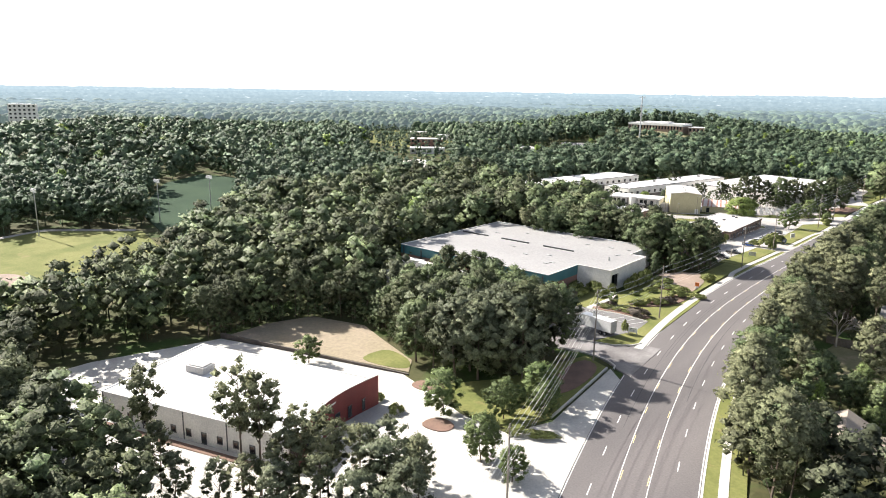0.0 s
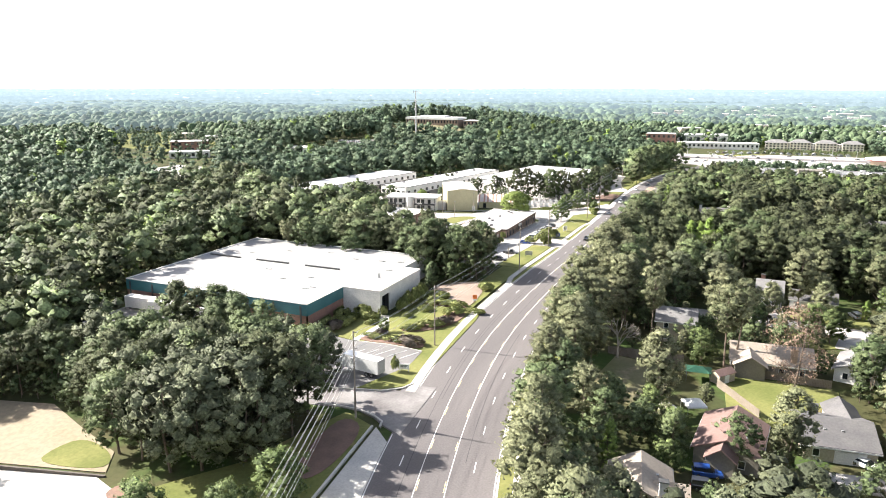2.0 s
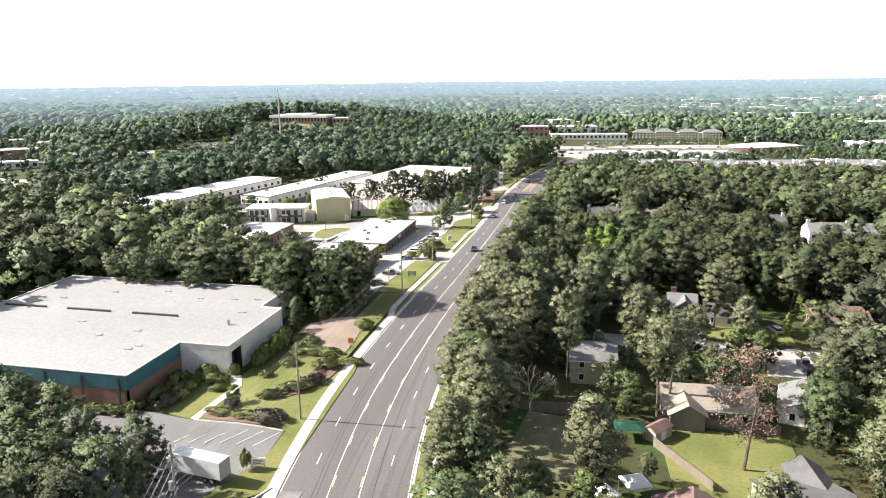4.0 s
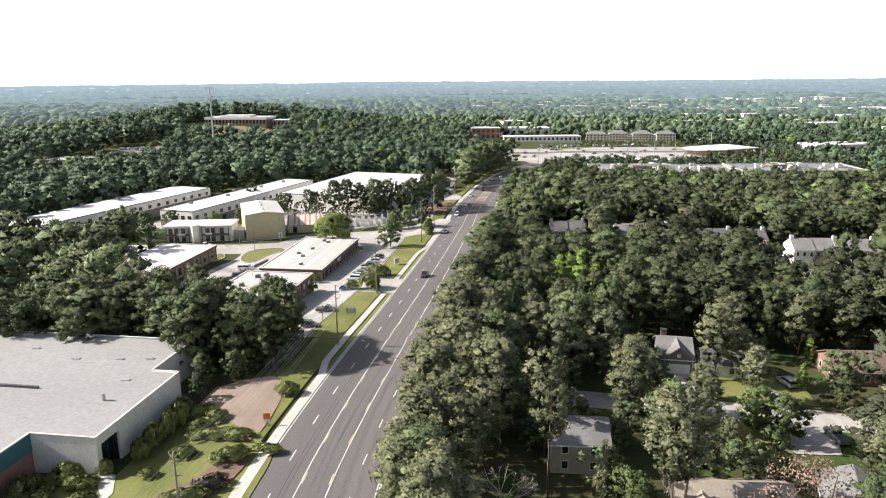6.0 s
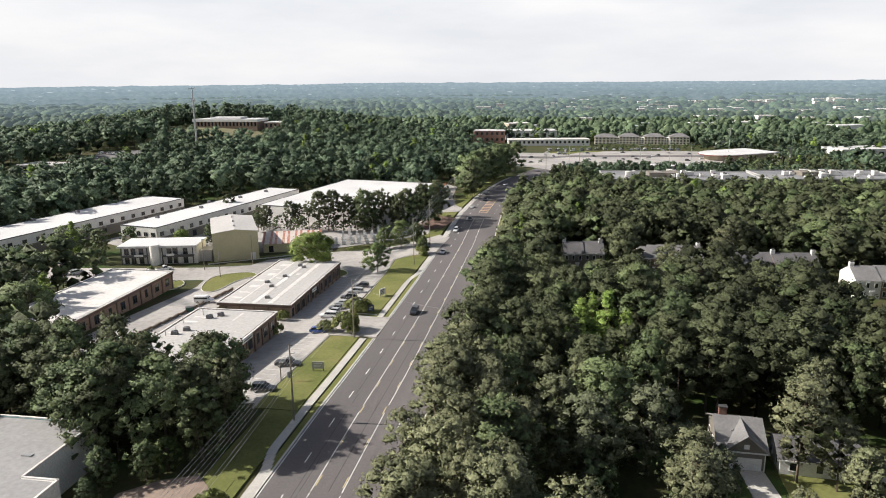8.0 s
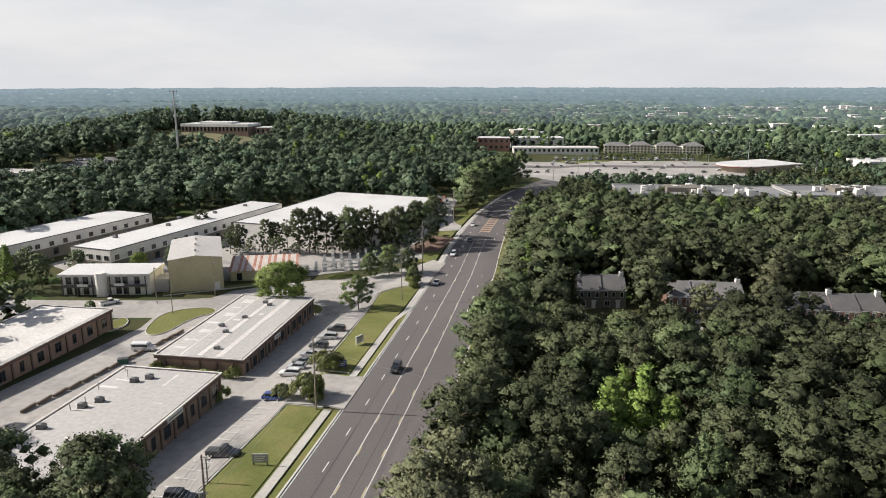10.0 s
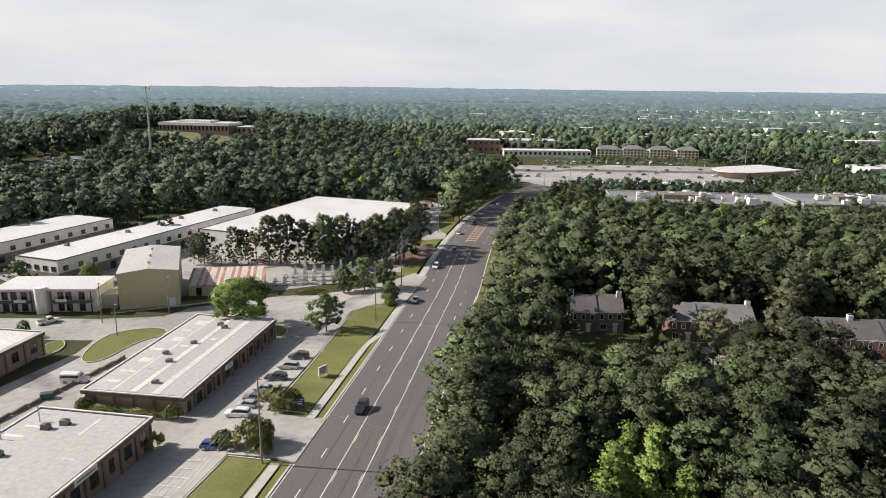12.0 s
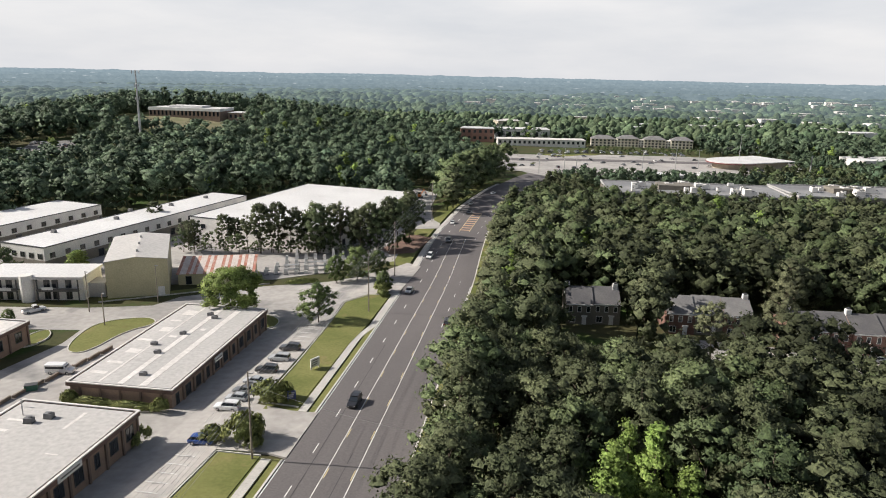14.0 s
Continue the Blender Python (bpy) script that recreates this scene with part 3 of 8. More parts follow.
sheet("lawn_strip", [(-69.4, 256), (-70.7, 299.5), (-78, 299.5), (-78, 256)], GRASS, 0.22, "mown grass strip between road and car park", "lawn")
sheet("lawn_strip", [(-71.2, 318), (-72.0, 352), (-71.4, 366), (-71.8, 394), (-77.5, 391.5), (-82.5, 384), (-80.8, 365), (-78.8, 319.5)], GRASS, 0.22, "mown grass strip with signs and young trees", "lawn")
sheet("lawn_wedge", rounded([(-128.6, 336.5), (-133.5, 335.6), (-138.0, 345.5), (-139.5, 357.0), (-129.3, 363.4), (-124.4, 358.6), (-129.0, 351.7)]), GRASS, 0.22, "dry grass wedge inside a kerb", "lawn")
sheet("lawn_wedge", rounded([(-95, 360), (-117, 360), (-113, 371), (-103, 373), (-95, 369)]), GRASS, 0.22, "grass wedge under a spreading tree", "lawn")
sheet("lawn_wedge", rounded([(-149, 336), (-143.5, 336), (-143, 344), (-149, 350)]), GRASS, 0.22, "small grass corner beside a low building", "lawn")
sheet("verge_lawn", [(-112, 400), (-131, 385), (-150, 371), (-152, 374), (-133, 388), (-113, 403)], GRASS, 0.22, "grass verge between drive and yards", "lawn")
sheet("works_yard", [(-80, 433), (-90, 425), (-112, 405), (-140, 392), (-200, 392), (-215, 400), (-195, 520), (-95, 520), (-84, 470)], LOT, 0.13, "grey works yard with rows of stone slabs", "yard")
for bed in ([(-90.5, 171.8), (-80, 170.3), (-73.2, 169.6), (-72.6, 173.6), (-79.5, 174), (-90.2, 175.2)], [(-83.5, 180.5), (-79.5, 179), (-72.6, 186), (-71.6, 198.5), (-76.6, 199), (-77.5, 190), (-82.5, 184)],
            [(-82.5, 204), (-77, 203.2), (-70, 204.5), (-70.5, 208), (-78, 208.6), (-82, 211)]):
    sheet("shrub_bed", rounded(bed), MULCH, 0.3, "brown mulch bed under clipped shrubs", "bed")
sheet("side_lot", [drawn(*p) for p in ((-88, 483), (-75, 489), (-76, 500), (-80, 507), (-87, 540), (-91, 590), (-105, 606), (-112, 590), (-98, 540))], LOT, 0.18, "pale worn lot beside a white shed", "car park")
sheet("mulch_bank", [(-76, 447), (-74, 475), (-84, 480), (-90, 452), (-84, 443)], MULCH, 0.2, "reddish mulch bank under pines", "bank")
sheet("house_street", [(-14, 231.5), (37, 228), (60, 222), (60, 229), (38, 235.5), (33, 236.5), (12.8, 238), (-14, 238.5)], LOT, 0.12, "pale residential street", "street")
sheet("house_drive", [(8.2, 237.5), (12.6, 237.5), (11.2, 252.5), (7.6, 251)], CONCRETE, 0.2, "pale concrete garage drive", "drive")
sheet("house_drive", [(22, 218), (30, 219), (33, 229), (25, 230)], LOT, 0.2, "pale drive beside a lawn", "drive")
sheet("house_drive", [(9.5, 146), (18, 147), (18, 152.5), (9, 151)], LOT, 0.2, "concrete drive before a double garage", "drive")
sheet("yard_lawn", [(-6.5, 163), (13, 166), (14, 186), (-8, 187)], GRASS, 0.15, "sunny fenced back lawn", "lawn")
sheet("yard_lawn", [(-34, 163), (-19, 163), (-18, 187), (-31, 187)], WORNLAWN, 0.15, "dry back lawn among pines", "lawn")
sheet("yard_lawn", [(13.5, 240), (33, 238.5), (33, 252), (20, 254), (13.5, 262)], GRASS, 0.15, "front lawn beside a drive", "lawn")
sheet("yard_lawn", [(14, 213), (24, 219), (24, 229), (10, 230)], GRASS, 0.15, "front lawn at a street corner", "lawn")
sheet("townhouse_lot", [(8, 362), (60, 358), (60, 371), (8, 375)], LOT, 0.14, "townhouse car park", "car park")
sheet("sports_field", [drawn(*p) for p in ((-206, 56), (-226, 110), (-250, 132), (-312, 150), (-344, 118), (-348, 84), (-318, 58))], GRASS, 0.2, "sunlit mown ball field below the wood", "field")
sheet("infield", rounded([drawn(*p) for p in ((-250, 62), (-254, 84), (-284, 88), (-286, 66))]), DIRT, 0.27, "pinkish clay infield of the ball field", "field")
sheet("running_path", [drawn(*p) for p in ((-318, 150), (-347, 120), (-352, 84), (-348, 84), (-344, 118), (-315, 147))], LOT, 0.3, "pale path along the ball field", "path")
# the slope's shade is in its dark grass colour
sheet("mown_slope", [drawn(*p) for p in ((-258, 142), (-320, 160), (-345, 168), (-384, 188), (-438, 230), (-448, 260), (-420, 272), (-345, 220), (-298, 185))], SHADEGRASS, 0.2, "shaded mown slope between two woods", "field")
sheet("pale_lot", [drawn(*p) for p in ((-356, 392), (-345, 408), (-400, 468), (-432, 470), (-428, 410))], CONCRETE, 0.2, "bleached lot in the valley", "car park")
sheet("valley_meadow", [drawn(*p) for p in ((-520, 540), (-530, 640), (-650, 760), (-860, 870), (-900, 840), (-700, 650), (-610, 575))], GRASS, 0.2, "sunlit grass strip up the valley", "field")
sheet("hill_lot", [drawn(*p) for p in ((-332, 592), (-362, 594), (-380, 636), (-342, 648))], YARDTAR, 0.25, "car park in a clearing of the wood", "car park")
sheet("school_field", [drawn(*p) for p in ((-290, 700), (-345, 702), (-368, 740), (-366, 758), (-300, 758), (-282, 735))], WORNLAWN, 0.2, "dry grass field before a long school", "field")
sheet("green_median", [(-40, 842), (-20, 838), (8, 846), (12, 853), (-8, 856), (-34, 852)], GRASS, 0.3, "grass median inside the crossing", "median")
sheet("cross_road", [(-110, 780), (-60, 790), (20, 800), (130, 812), (180, 822), (180, 836), (130, 828), (20, 816), (-60, 806), (-110, 798)], ASPHALT, 0.26, "grey multi-lane cross road", "road")
sheet("crossing", [(-70, 735), (-30, 690), (20, 715), (110, 735), (160, 760), (180, 850), (90, 865), (-20, 850), (-90, 830), (-110, 770)], LOT, 0.12, "wide pale road crossing and car parks", "crossing")

kerb_line([(-66.0, 152.3), (-67.2, 149.3), (-70.5, 146.6), (-77, 145.2), (-82, 145.0)], KERB, False, 0.3)
kerb_line([(-63.6, 133.2), (-64.2, 135.2), (-66.5, 136.6), (-70, 137.6), (-80, 137.9)], KERB, False, 0.3)
kerb_line([(-61.5, 104), (-65, 133)], KERB, False, 0.4)
kerb_line(rounded([(-128.6, 336.5), (-133.5, 335.6), (-138.0, 345.5), (-139.5, 357.0), (-129.3, 363.4), (-124.4, 358.6), (-129.0, 351.7)]), KERB)
kerb_line([(-71.2, 318), (-78.8, 318.8), (-79.6, 340), (-81.2, 365), (-82.8, 384), (-77.8, 391.5), (-71.5, 394.5)], KERB, False)
kerb_line([(-70.7, 299.8), (-78.3, 299.8), (-78.3, 256)], KERB, False)
kerb_line(rounded([(-95, 360), (-117, 360), (-113, 371), (-103, 373), (-95, 369)]), KERB)
kerb_line([(-112, 400), (-131, 385), (-150, 371)], KERB, False)
kerb_line(rounded([(-149, 336), (-143.5, 336), (-143, 344), (-149, 350)]), KERB)
kerb_line([(-71.8, 168.8), (-91, 171.2)], KERB, False)

# ---------------------------------------------------------------- buildings
def local(x, y, turn=0.0, lift=0.1):
    """A pose on the ground, turned by so many degrees."""
    return pose(x, y, ground_z(x, y) + lift, 0, 0, turn)


def ring(bm, w, d, z0, z1, t, o=0.0):
    """Four walls of thickness t round a w x d rectangle from the origin corner, o metres outside it."""
    box(bm, -o, w + o, -o, t - o, z0, z1)
    box(bm, -o, w + o, d - t + o, d + o, z0, z1)
    box(bm, -o, t - o, t - o, d - t + o, z0, z1)
    box(bm, w - t + o, w + o, t - o, d - t + o, z0, z1)
    return bm


def window(parent, m, w, h, cols=1, frame_mat=None, name="window"):
    """A framed window or glazed door on a wall face: m puts its lower middle on the face, with -y outward."""
    frame_mat = frame_mat or TRIM
    bm = bmesh.new()
    for d in ((-w / 2 - 0.08, -w / 2 + 0.04, -0.07, 0.05, 0, h), (w / 2 - 0.04, w / 2 + 0.08, -0.07, 0.05, 0, h), (-w / 2 - 0.08, w / 2 + 0.08, -0.07, 0.05, h, h + 0.12), (-w / 2 - 0.1, w / 2 + 0.1, -0.12, 0.05, -0.1, 0)):
        box(bm, *d, m)
    for k in range(1, cols):
        x = -w / 2 + w * k / cols
        box(bm, x - 0.04, x + 0.04, -0.06, 0.05, 0, h, m)
    holder = part(name, bm, frame_mat, parent)
    part("pane", box(bmesh.new(), -w / 2 + 0.03, w / 2 - 0.03, -0.03, 0.03, 0.02, h, m), GLASS, holder, "dark glass")
    return holder


def face_pose(x, y, z, side):
    """Stands a window on a wall of the building's local frame: side s, e, n or w."""
    return pose(x, y, z, 0, 0, {"s": 0, "e": 90, "n": 180, "w": -90}[side])


def ac_unit(x, y, z, turn=0.0, size=1.0, mat=None):
    t = thing("rooftop_unit", pose(x, y, z, 0, 0, turn), "white rooftop air-conditioning unit on a curb" if mat else "dark grey rooftop air-conditioning unit on a curb", "air conditioner", "rooftop units")
    part("casing", boxes((-0.8 * size, 0.8 * size, -0.55 * size, 0.55 * size, 0.15, 1.05 * size)), mat or UNITGREY, t, "sheet-metal casing")
    part("curb", boxes((-0.9 * size, 0.9 * size, -0.65 * size, 0.65 * size, 0, 0.16)), DARKMETAL, t)
    bm = tube(bmesh.new(), (0.3 * size, 0, 1.05 * size), (0.3 * size, 0, 1.2 * size), 0.35 * size, 0.35 * size, 12)
    part("fan_guard", bm, DARKMETAL, t)
    return t


def shop_row(name, x, y, w, d, turn, h, label, stripes, doors_e, doors_s):
    t = thing(name, local(x, y, turn, 0.0), label, "building", "low shop rows")
    part("wall", ring(bmesh.new(), w, d, -1.5, h - 0.9, 0.3), BRICK_T, t, "tan brick wall")
    part("roof_deck", boxes((0.25, w - 0.25, 0.25, d - 0.25, h - 0.45, h - 0.1)), ROOF_G, t, "grey membrane roof")
    part("fascia", ring(bmesh.new(), w, d, h - 0.92, h - 0.18, 0.35, 0.5), FASCIA, t, "brown overhanging fascia band")
    part("coping", ring(bmesh.new(), w, d, h - 0.18, h + 0.02, 0.4, 0.55), ROOF_P, t, "pale metal coping")
    for a, b in stripes:
        part("roof_strip", boxes((a, b, 0.6, d - 0.6, h - 0.1, h - 0.07)), ROOF_P, t, "pale coated strip")
    for k in range(doors_e):
        yy = d * (k + 0.5) / doors_e
        window(t, face_pose(w, yy, 0.1, "e"), 1.9 if k % 3 else 1.1, 2.2, 2, DARKMETAL, "shop_door" if k % 3 == 0 else "window")
        part("pilaster", boxes((w, w + 0.28, yy + d / doors_e / 2 - 0.2, yy + d / doors_e / 2 + 0.2, -1.5, h - 0.95)), BRICK_P, t)
    for k in range(doors_s):
        xx = w * (k + 0.5) / doors_s
        part("pilaster", boxes((xx - 0.2, xx + 0.2, -0.2, 0, -1.5, h - 0.95)), BRICK_P, t)
    return t


b1 = shop_row("shop_row", -115.6, 314.3, 20.4, 45.2, 1.5, 4.1, "low tan brick shop row, grey roof with two pale strips", ((5.3, 5.8), (9.3, 10.5), (13.8, 15.2)), 11, 5)
for k, (a, b, c, d) in enumerate(((1.2, 4.6, 4.0, 5.2), (1.6, 4.9, 9.0, 10.0), (2.2, 5.0, 14.5, 16.6), (1.0, 4.2, 21.0, 22.2), (2.6, 5.1, 27.0, 29.5), (1.8, 4.4, 33.5, 34.4), (2.4, 5.2, 38.0, 41.0), (6.6, 8.4, 24.0, 25.0), (11.4, 12.6, 29.0, 30.2))):
    part("roof_patch", boxes((a, b, c, d, 4.0, 4.025)), ROOF_P, b1, "pale repair patch")
b2 = shop_row("shop_row", -113.4, 250.0, 20.4, 50.4, 0.5, 4.1, "long low tan brick shop row with a plain grey roof", (), 12, 4)
for a, b, c, d in ((2.0, 5.0, 44.0, 44.6), (1.0, 4.6, 40.6, 41.4), (12.5, 13.1, 43.0, 48.5), (1.5, 5.5, 33.0, 33.5), (2.0, 6.0, 31.2, 31.6), (8.0, 8.8, 22.0, 22.6), (15.0, 17.0, 36.0, 36.3)):
    part("roof_patch", boxes((a, b, c, d, 4.0, 4.025)), ROOF_P, b2, "pale repair patch")
b3 = shop_row("shop_row", -163.5, 285.0, 20.2, 52.0, 1.5, 4.1, "low tan brick shop row with a pale roof and dark doors", ((0.5, 19.5),), 9, 4)
for px_, py_ in ((-103.5, 319.5), (-106.8, 330), (-107.2, 341), (-105.2, 352), (-107.2, 353.8), (-110, 334)):
    ac_unit(px_, py_, ground_z(-105, 320) + 4.0, 8, 0.8)
for px_, py_ in ((-105.5, 296.5), (-107.5, 294.5), (-108.5, 285.5), (-110.0, 282.8), (-111.5, 274.5), (-111, 266)):
    ac_unit(px_, py_, ground_z(-113.4, 250) + 4.0, 5, 0.85)
for px_, py_, hh in ((-112.6, 299.0, 1.3), (-110.3, 296.5, 1.5), (-112.0, 290.0, 1.4), (-110.5, 284.3, 1.2), (-111.5, 281.5, 1.3)):
    v = thing("vent_pipe", pose(px_, py_, ground_z(-113.4, 250) + 4.0), "thin grey vent pipe on the roof", "vent pipe", "vent pipes")
    part("pipe", tube(bmesh.new(), (0, 0, 0), (0, 0, hh), 0.09), METAL, v)
    part("cap", tube(bmesh.new(), (0, 0, hh), (0, 0, hh + 0.15), 0.16, 0.1), METAL, v)

# shop signs over the east fronts
for x, y, z, l in ((-94.75, 333.0, 3.0, 3.2), (-92.6, 284.0, 3.0, 5.0), (-92.8, 268.0, 3.0, 4.0)):
    s = thing("shop_sign", pose(x, y, ground_z(x - 15, y if y > 310 else 250) + z, 0, 0, 90), "pale rectangular shop sign panel on the fascia", "sign", "shop signs")
    part("panel", boxes((-l / 2, l / 2, -0.22, 0, 0, 1.0)), TRIM, s)
    part("lettering_bar", boxes((-l * 0.4, l * 0.4, -0.25, -0.22, 0.4, 0.6)), DARKMETAL, s)

# big warehouse with brick and teal walls
bw = thing("warehouse", pose(-166.8, 173, -1.6), "large flat-roofed brick warehouse with a teal upper band", "warehouse")
H = 7.4
PLAN = [(0, 0), (61.5, 0), (61.5, 17.5), (73, 17.5), (73, 43), (67.5, 43), (67.5, 59), (0, 59)]


def wall_run(bm, a, b, z0, z1, t=0.4, out=0.0):
    """A straight wall along one side of an anticlockwise plan, its outer face on the line."""
    d = (Vector(b) - Vector(a)).normalized()
    n = Vector((d.y, -d.x)) * out
    i = Vector((-d.y, d.x)) * t
    a, b = Vector(a) + n, Vector(b) + n
    return prism(bm, [tuple(a), tuple(b), tuple(b + i), tuple(a + i)], z0, z1)


for k in (0, 1, 6, 7):
    a, b = PLAN[k], PLAN[(k + 1) % 8]
    part("wall", wall_run(bmesh.new(), a, b, 0, 4.3), BRICK, bw, "red brick lower wall")
    part("upper_band", wall_run(bmesh.new(), a, b, 4.3, H - 0.1, 0.45, 0.06), TEAL, bw, "teal metal band")
for k in (2, 4, 5):
    part("wing_wall", wall_run(bmesh.new(), PLAN[k], PLAN[k + 1], 0, H - 0.1), WHITEWALL, bw, "white rendered wall")
for y0, y1, z0 in ((17.9, 18.6, 0), (23.2, 42.6, 0), (18.6, 23.2, 5.7)):
    part("wing_wall", boxes((72.6, 73, y0, y1, z0, H - 0.1)), WHITEWALL, bw, "white rendered wall")
bm = bmesh.new()
prism(bm, [(0.3, 0.3), (61.2, 0.3), (61.2, 17.8), (72.7, 17.8), (72.7, 42.7), (67.2, 42.7), (67.2, 58.7), (0.3, 58.7)], H - 0.5, H - 0.14)
part("roof", bm, ROOF_B, bw, "dull white metal roof")
for k in range(8):
    part("coping", wall_run(bmesh.new(), PLAN[k], PLAN[(k + 1) % 8], H - 0.1, H + 0.1, 0.35, 0.1), ROOF_P, bw, "pale coping")
for k in range(8):
    x = 1.5 + k * 8.3
    part("pilaster", boxes((x - 0.22, x + 0.22, -0.22, -0.06, 0, H - 0.6)), DARKMETAL, bw, "dark downpipe pilaster")
for k in range(3):
    x = 2.0 + k * 18.4
    part("ridge_vent", boxes((x, x + 12.2, 32.6, 33.1, H - 0.14, H + 0.3)), DARKMETAL, bw, "long dark ridge vent")
for x, y in ((40, 18), (47, 22), (53, 14), (52, 12), (30, 25), (57, 47), (12, 40), (22, 47), (36, 50), (48, 46), (63, 48), (64, 38)):
    part("roof_hatch", boxes((x, x + 1.6, y, y + 0.7, H - 0.14, H + 0.05)), METAL, bw, "dull roof hatch")
part("vent_stack", tube(bmesh.new(), (66, 30, H - 0.14), (66, 30, H + 1.2), 0.3, 0.3, 10), METAL, bw)
part("recess_back", boxes((69.0, 69.1, 17.9, 23.6, 0, 5.7)), DARKHOLE, bw, "dark recessed entrance")
part("recess_side", boxes((69.1, 72.6, 23.2, 23.3, 0, 5.7)), DARKHOLE, bw)
for k in range(3):
    part("entrance_glass", boxes((71.6, 71.66, 18.7 + k * 1.5, 20.0 + k * 1.5, 0, 5.4)), GLASS, bw, "dark glass door")
for x, y, w, d, h in ((-146, 168.5, 14, 3.0, 3.2), (-133.5, 170, 6.5, 2.8, 2.9), (-158, 169.5, 9, 2.8, 3.2)):
    c = thing("shipping_container", pose(x, y, -1.1, 0, 0, 2), "white box trailer standing beside the warehouse", "trailer", "trailers")
    part("body", boxes((-w / 2, w / 2, -d / 2, d / 2, 0.5, h + 0.4)), WHITEWALL, c, "white ribbed box")
    for xx in (-w * 0.35, w * 0.35):
        part("support", boxes((xx - 0.2, xx + 0.2, -d / 2 + 0.1, d / 2 - 0.1, 0, 0.5)), DARKMETAL, c)

# building with a curved red front
w1 = thing("red_front_building", pose(-129.5, 51.5, -3.0, 0, 0, 16.9), "white-roofed low building with a curved red front and cream sides", "building")
L, D, H = 43.5, 27.5, 5.6
part("wall", boxes((0, L, 0, 0.3, -0.5, H - 0.2), (0, 0.3, 0.3, D, -0.5, H - 0.2), (0.3, L, D - 0.3, D, -0.5, H - 0.2)), WHITEWALL, w1, "pale cream block wall")
part("roof", boxes((0.1, L - 0.2, 0.1, D - 0.1, H - 0.45, H - 0.15)), ROOF_W, w1, "bright white roof")
part("coping", boxes((-0.1, L, -0.1, 0.3, H - 0.2, H), (-0.1, 0.25, 0.3, D, H - 0.2, H), (0.25, L, D - 0.25, D + 0.1, H - 0.2, H)), TRIM, w1, "white roof edge")
N = 14


def bow(inner, outer, z0, z1):
    """The concave front: one bent wall between two lines."""
    front = [(L + 2.2 - 2.45 * math.sin(math.pi * k / N), D * k / N) for k in range(N + 1)]
    return prism(bmesh.new(), [(x + outer, y) for x, y in front] + [(x - inner, y) for x, y in front[::-1]], z0, z1)


bm = bow(0.45, 0.0, -0.8, H + 0.9)
part("curved_front", bm, REDWALL, w1, "concave red front wall")
bm = bow(0.55, 0.1, H + 0.9, H + 1.1)
part("front_coping", bm, TRIM, w1, "white coping on the red wall")
for k in (2, 4, 6, 8, 10, 12):
    u = k / N
    window(w1, face_pose(L + 2.25 - 2.45 * math.sin(math.pi * u), u * D, 0.6, "e"), 1.5, 2.2, 2, DARKMETAL)
for k in range(11):
    window(w1, face_pose(3.5 + k * 3.6, 0, 0.9 if k % 3 else 0.1, "s"), 1.1, 1.3 if k % 3 else 2.1, 1, DARKMETAL, "window" if k % 3 else "side_door")
for k in range(5):
    part("downpipe", boxes((0.3 + k * 10.0, 0.5 + k * 10.0, -0.12, 0, -0.3, H - 0.25)), DARKMETAL, w1, "dark downpipe")
part("roof_unit", boxes((8, 12.5, 14, 17.5, H - 0.15, H + 1.3), (8.4, 12.1, 14.4, 17.1, H + 1.3, H + 1.5)), GREYWALL, w1, "white boxed rooftop unit")
part("entrance_arch", boxes((L - 0.15, L + 0.6, 6.0, 6.5, -0.3, 3.4), (L - 0.15, L + 0.6, 9.0, 9.5, -0.3, 3.4), (L - 0.15, L + 0.6, 6.0, 9.5, 3.4, 3.9)), TRIM, w1, "white door surround")
sheet("planting_bed", [(-129, 50.4), (-92, 61.6), (-91.6, 60.2), (-128.6, 48.8)][::-1], MULCH, 0.24, "planting bed along the beige wall", "bed")
fence = tagged(new("yard_wall", mesh_of("yard_wall", boxes((0, 55.4, -0.2, 0.2, -2.0, 0.6)), FENCEDARK)), "low dark retaining wall along the yard", "wall", kind="structure")
fence.matrix_basis = pose(-152, 91.2, -2.6, 0, 0, 14.2)

# cream metal hall, white office, long white sheds
hall = thing("metal_hall", local(-149.4, 374.4, 29, 0), "tall cream metal-clad hall with a low gabled roof", "hall")
W, D, H = 16.2, 31.0, 10.6
bm = bmesh.new()
prof = [(0, -1), (W, -1), (W, H), (W / 2, H + 1.0), (0, H)]
front = [bm.verts.new((x, 0, z)) for x, z in prof]
rear = [bm.verts.new((x, D, z)) for x, z in prof]
bm.faces.new(front)
bm.faces.new(rear[::-1])
for k in range(5):
    bm.faces.new((front[(k + 1) % 5], front[k], rear[k], rear[(k + 1) % 5]))
part("cladding", bm, CREAM, hall, "cream ribbed cladding")
for k in range(20):
    part("rib", boxes((k * W / 20, k * W / 20 + 0.07, -0.05, 0, 0, H)), CREAM, hall)
bm = bmesh.new()
for s in (0, 1):
    a = [(-0.2, H + 0.05), (W / 2, H + 1.08)] if s == 0 else [(W / 2, H + 1.08), (W + 0.2, H + 0.05)]
    v = [bm.verts.new((x, y, z + dz)) for dz in (0, 0.15) for (x, z), y in ((a[0], -0.3), (a[1], -0.3), (a[1], D + 0.3), (a[0], D + 0.3))]
    for f in ((3, 2, 1, 0), (4, 5, 6, 7), (0, 1, 5, 4), (1, 2, 6, 5), (2, 3, 7, 6), (3, 0, 4, 7)):
        bm.faces.new([v[i] for i in f])
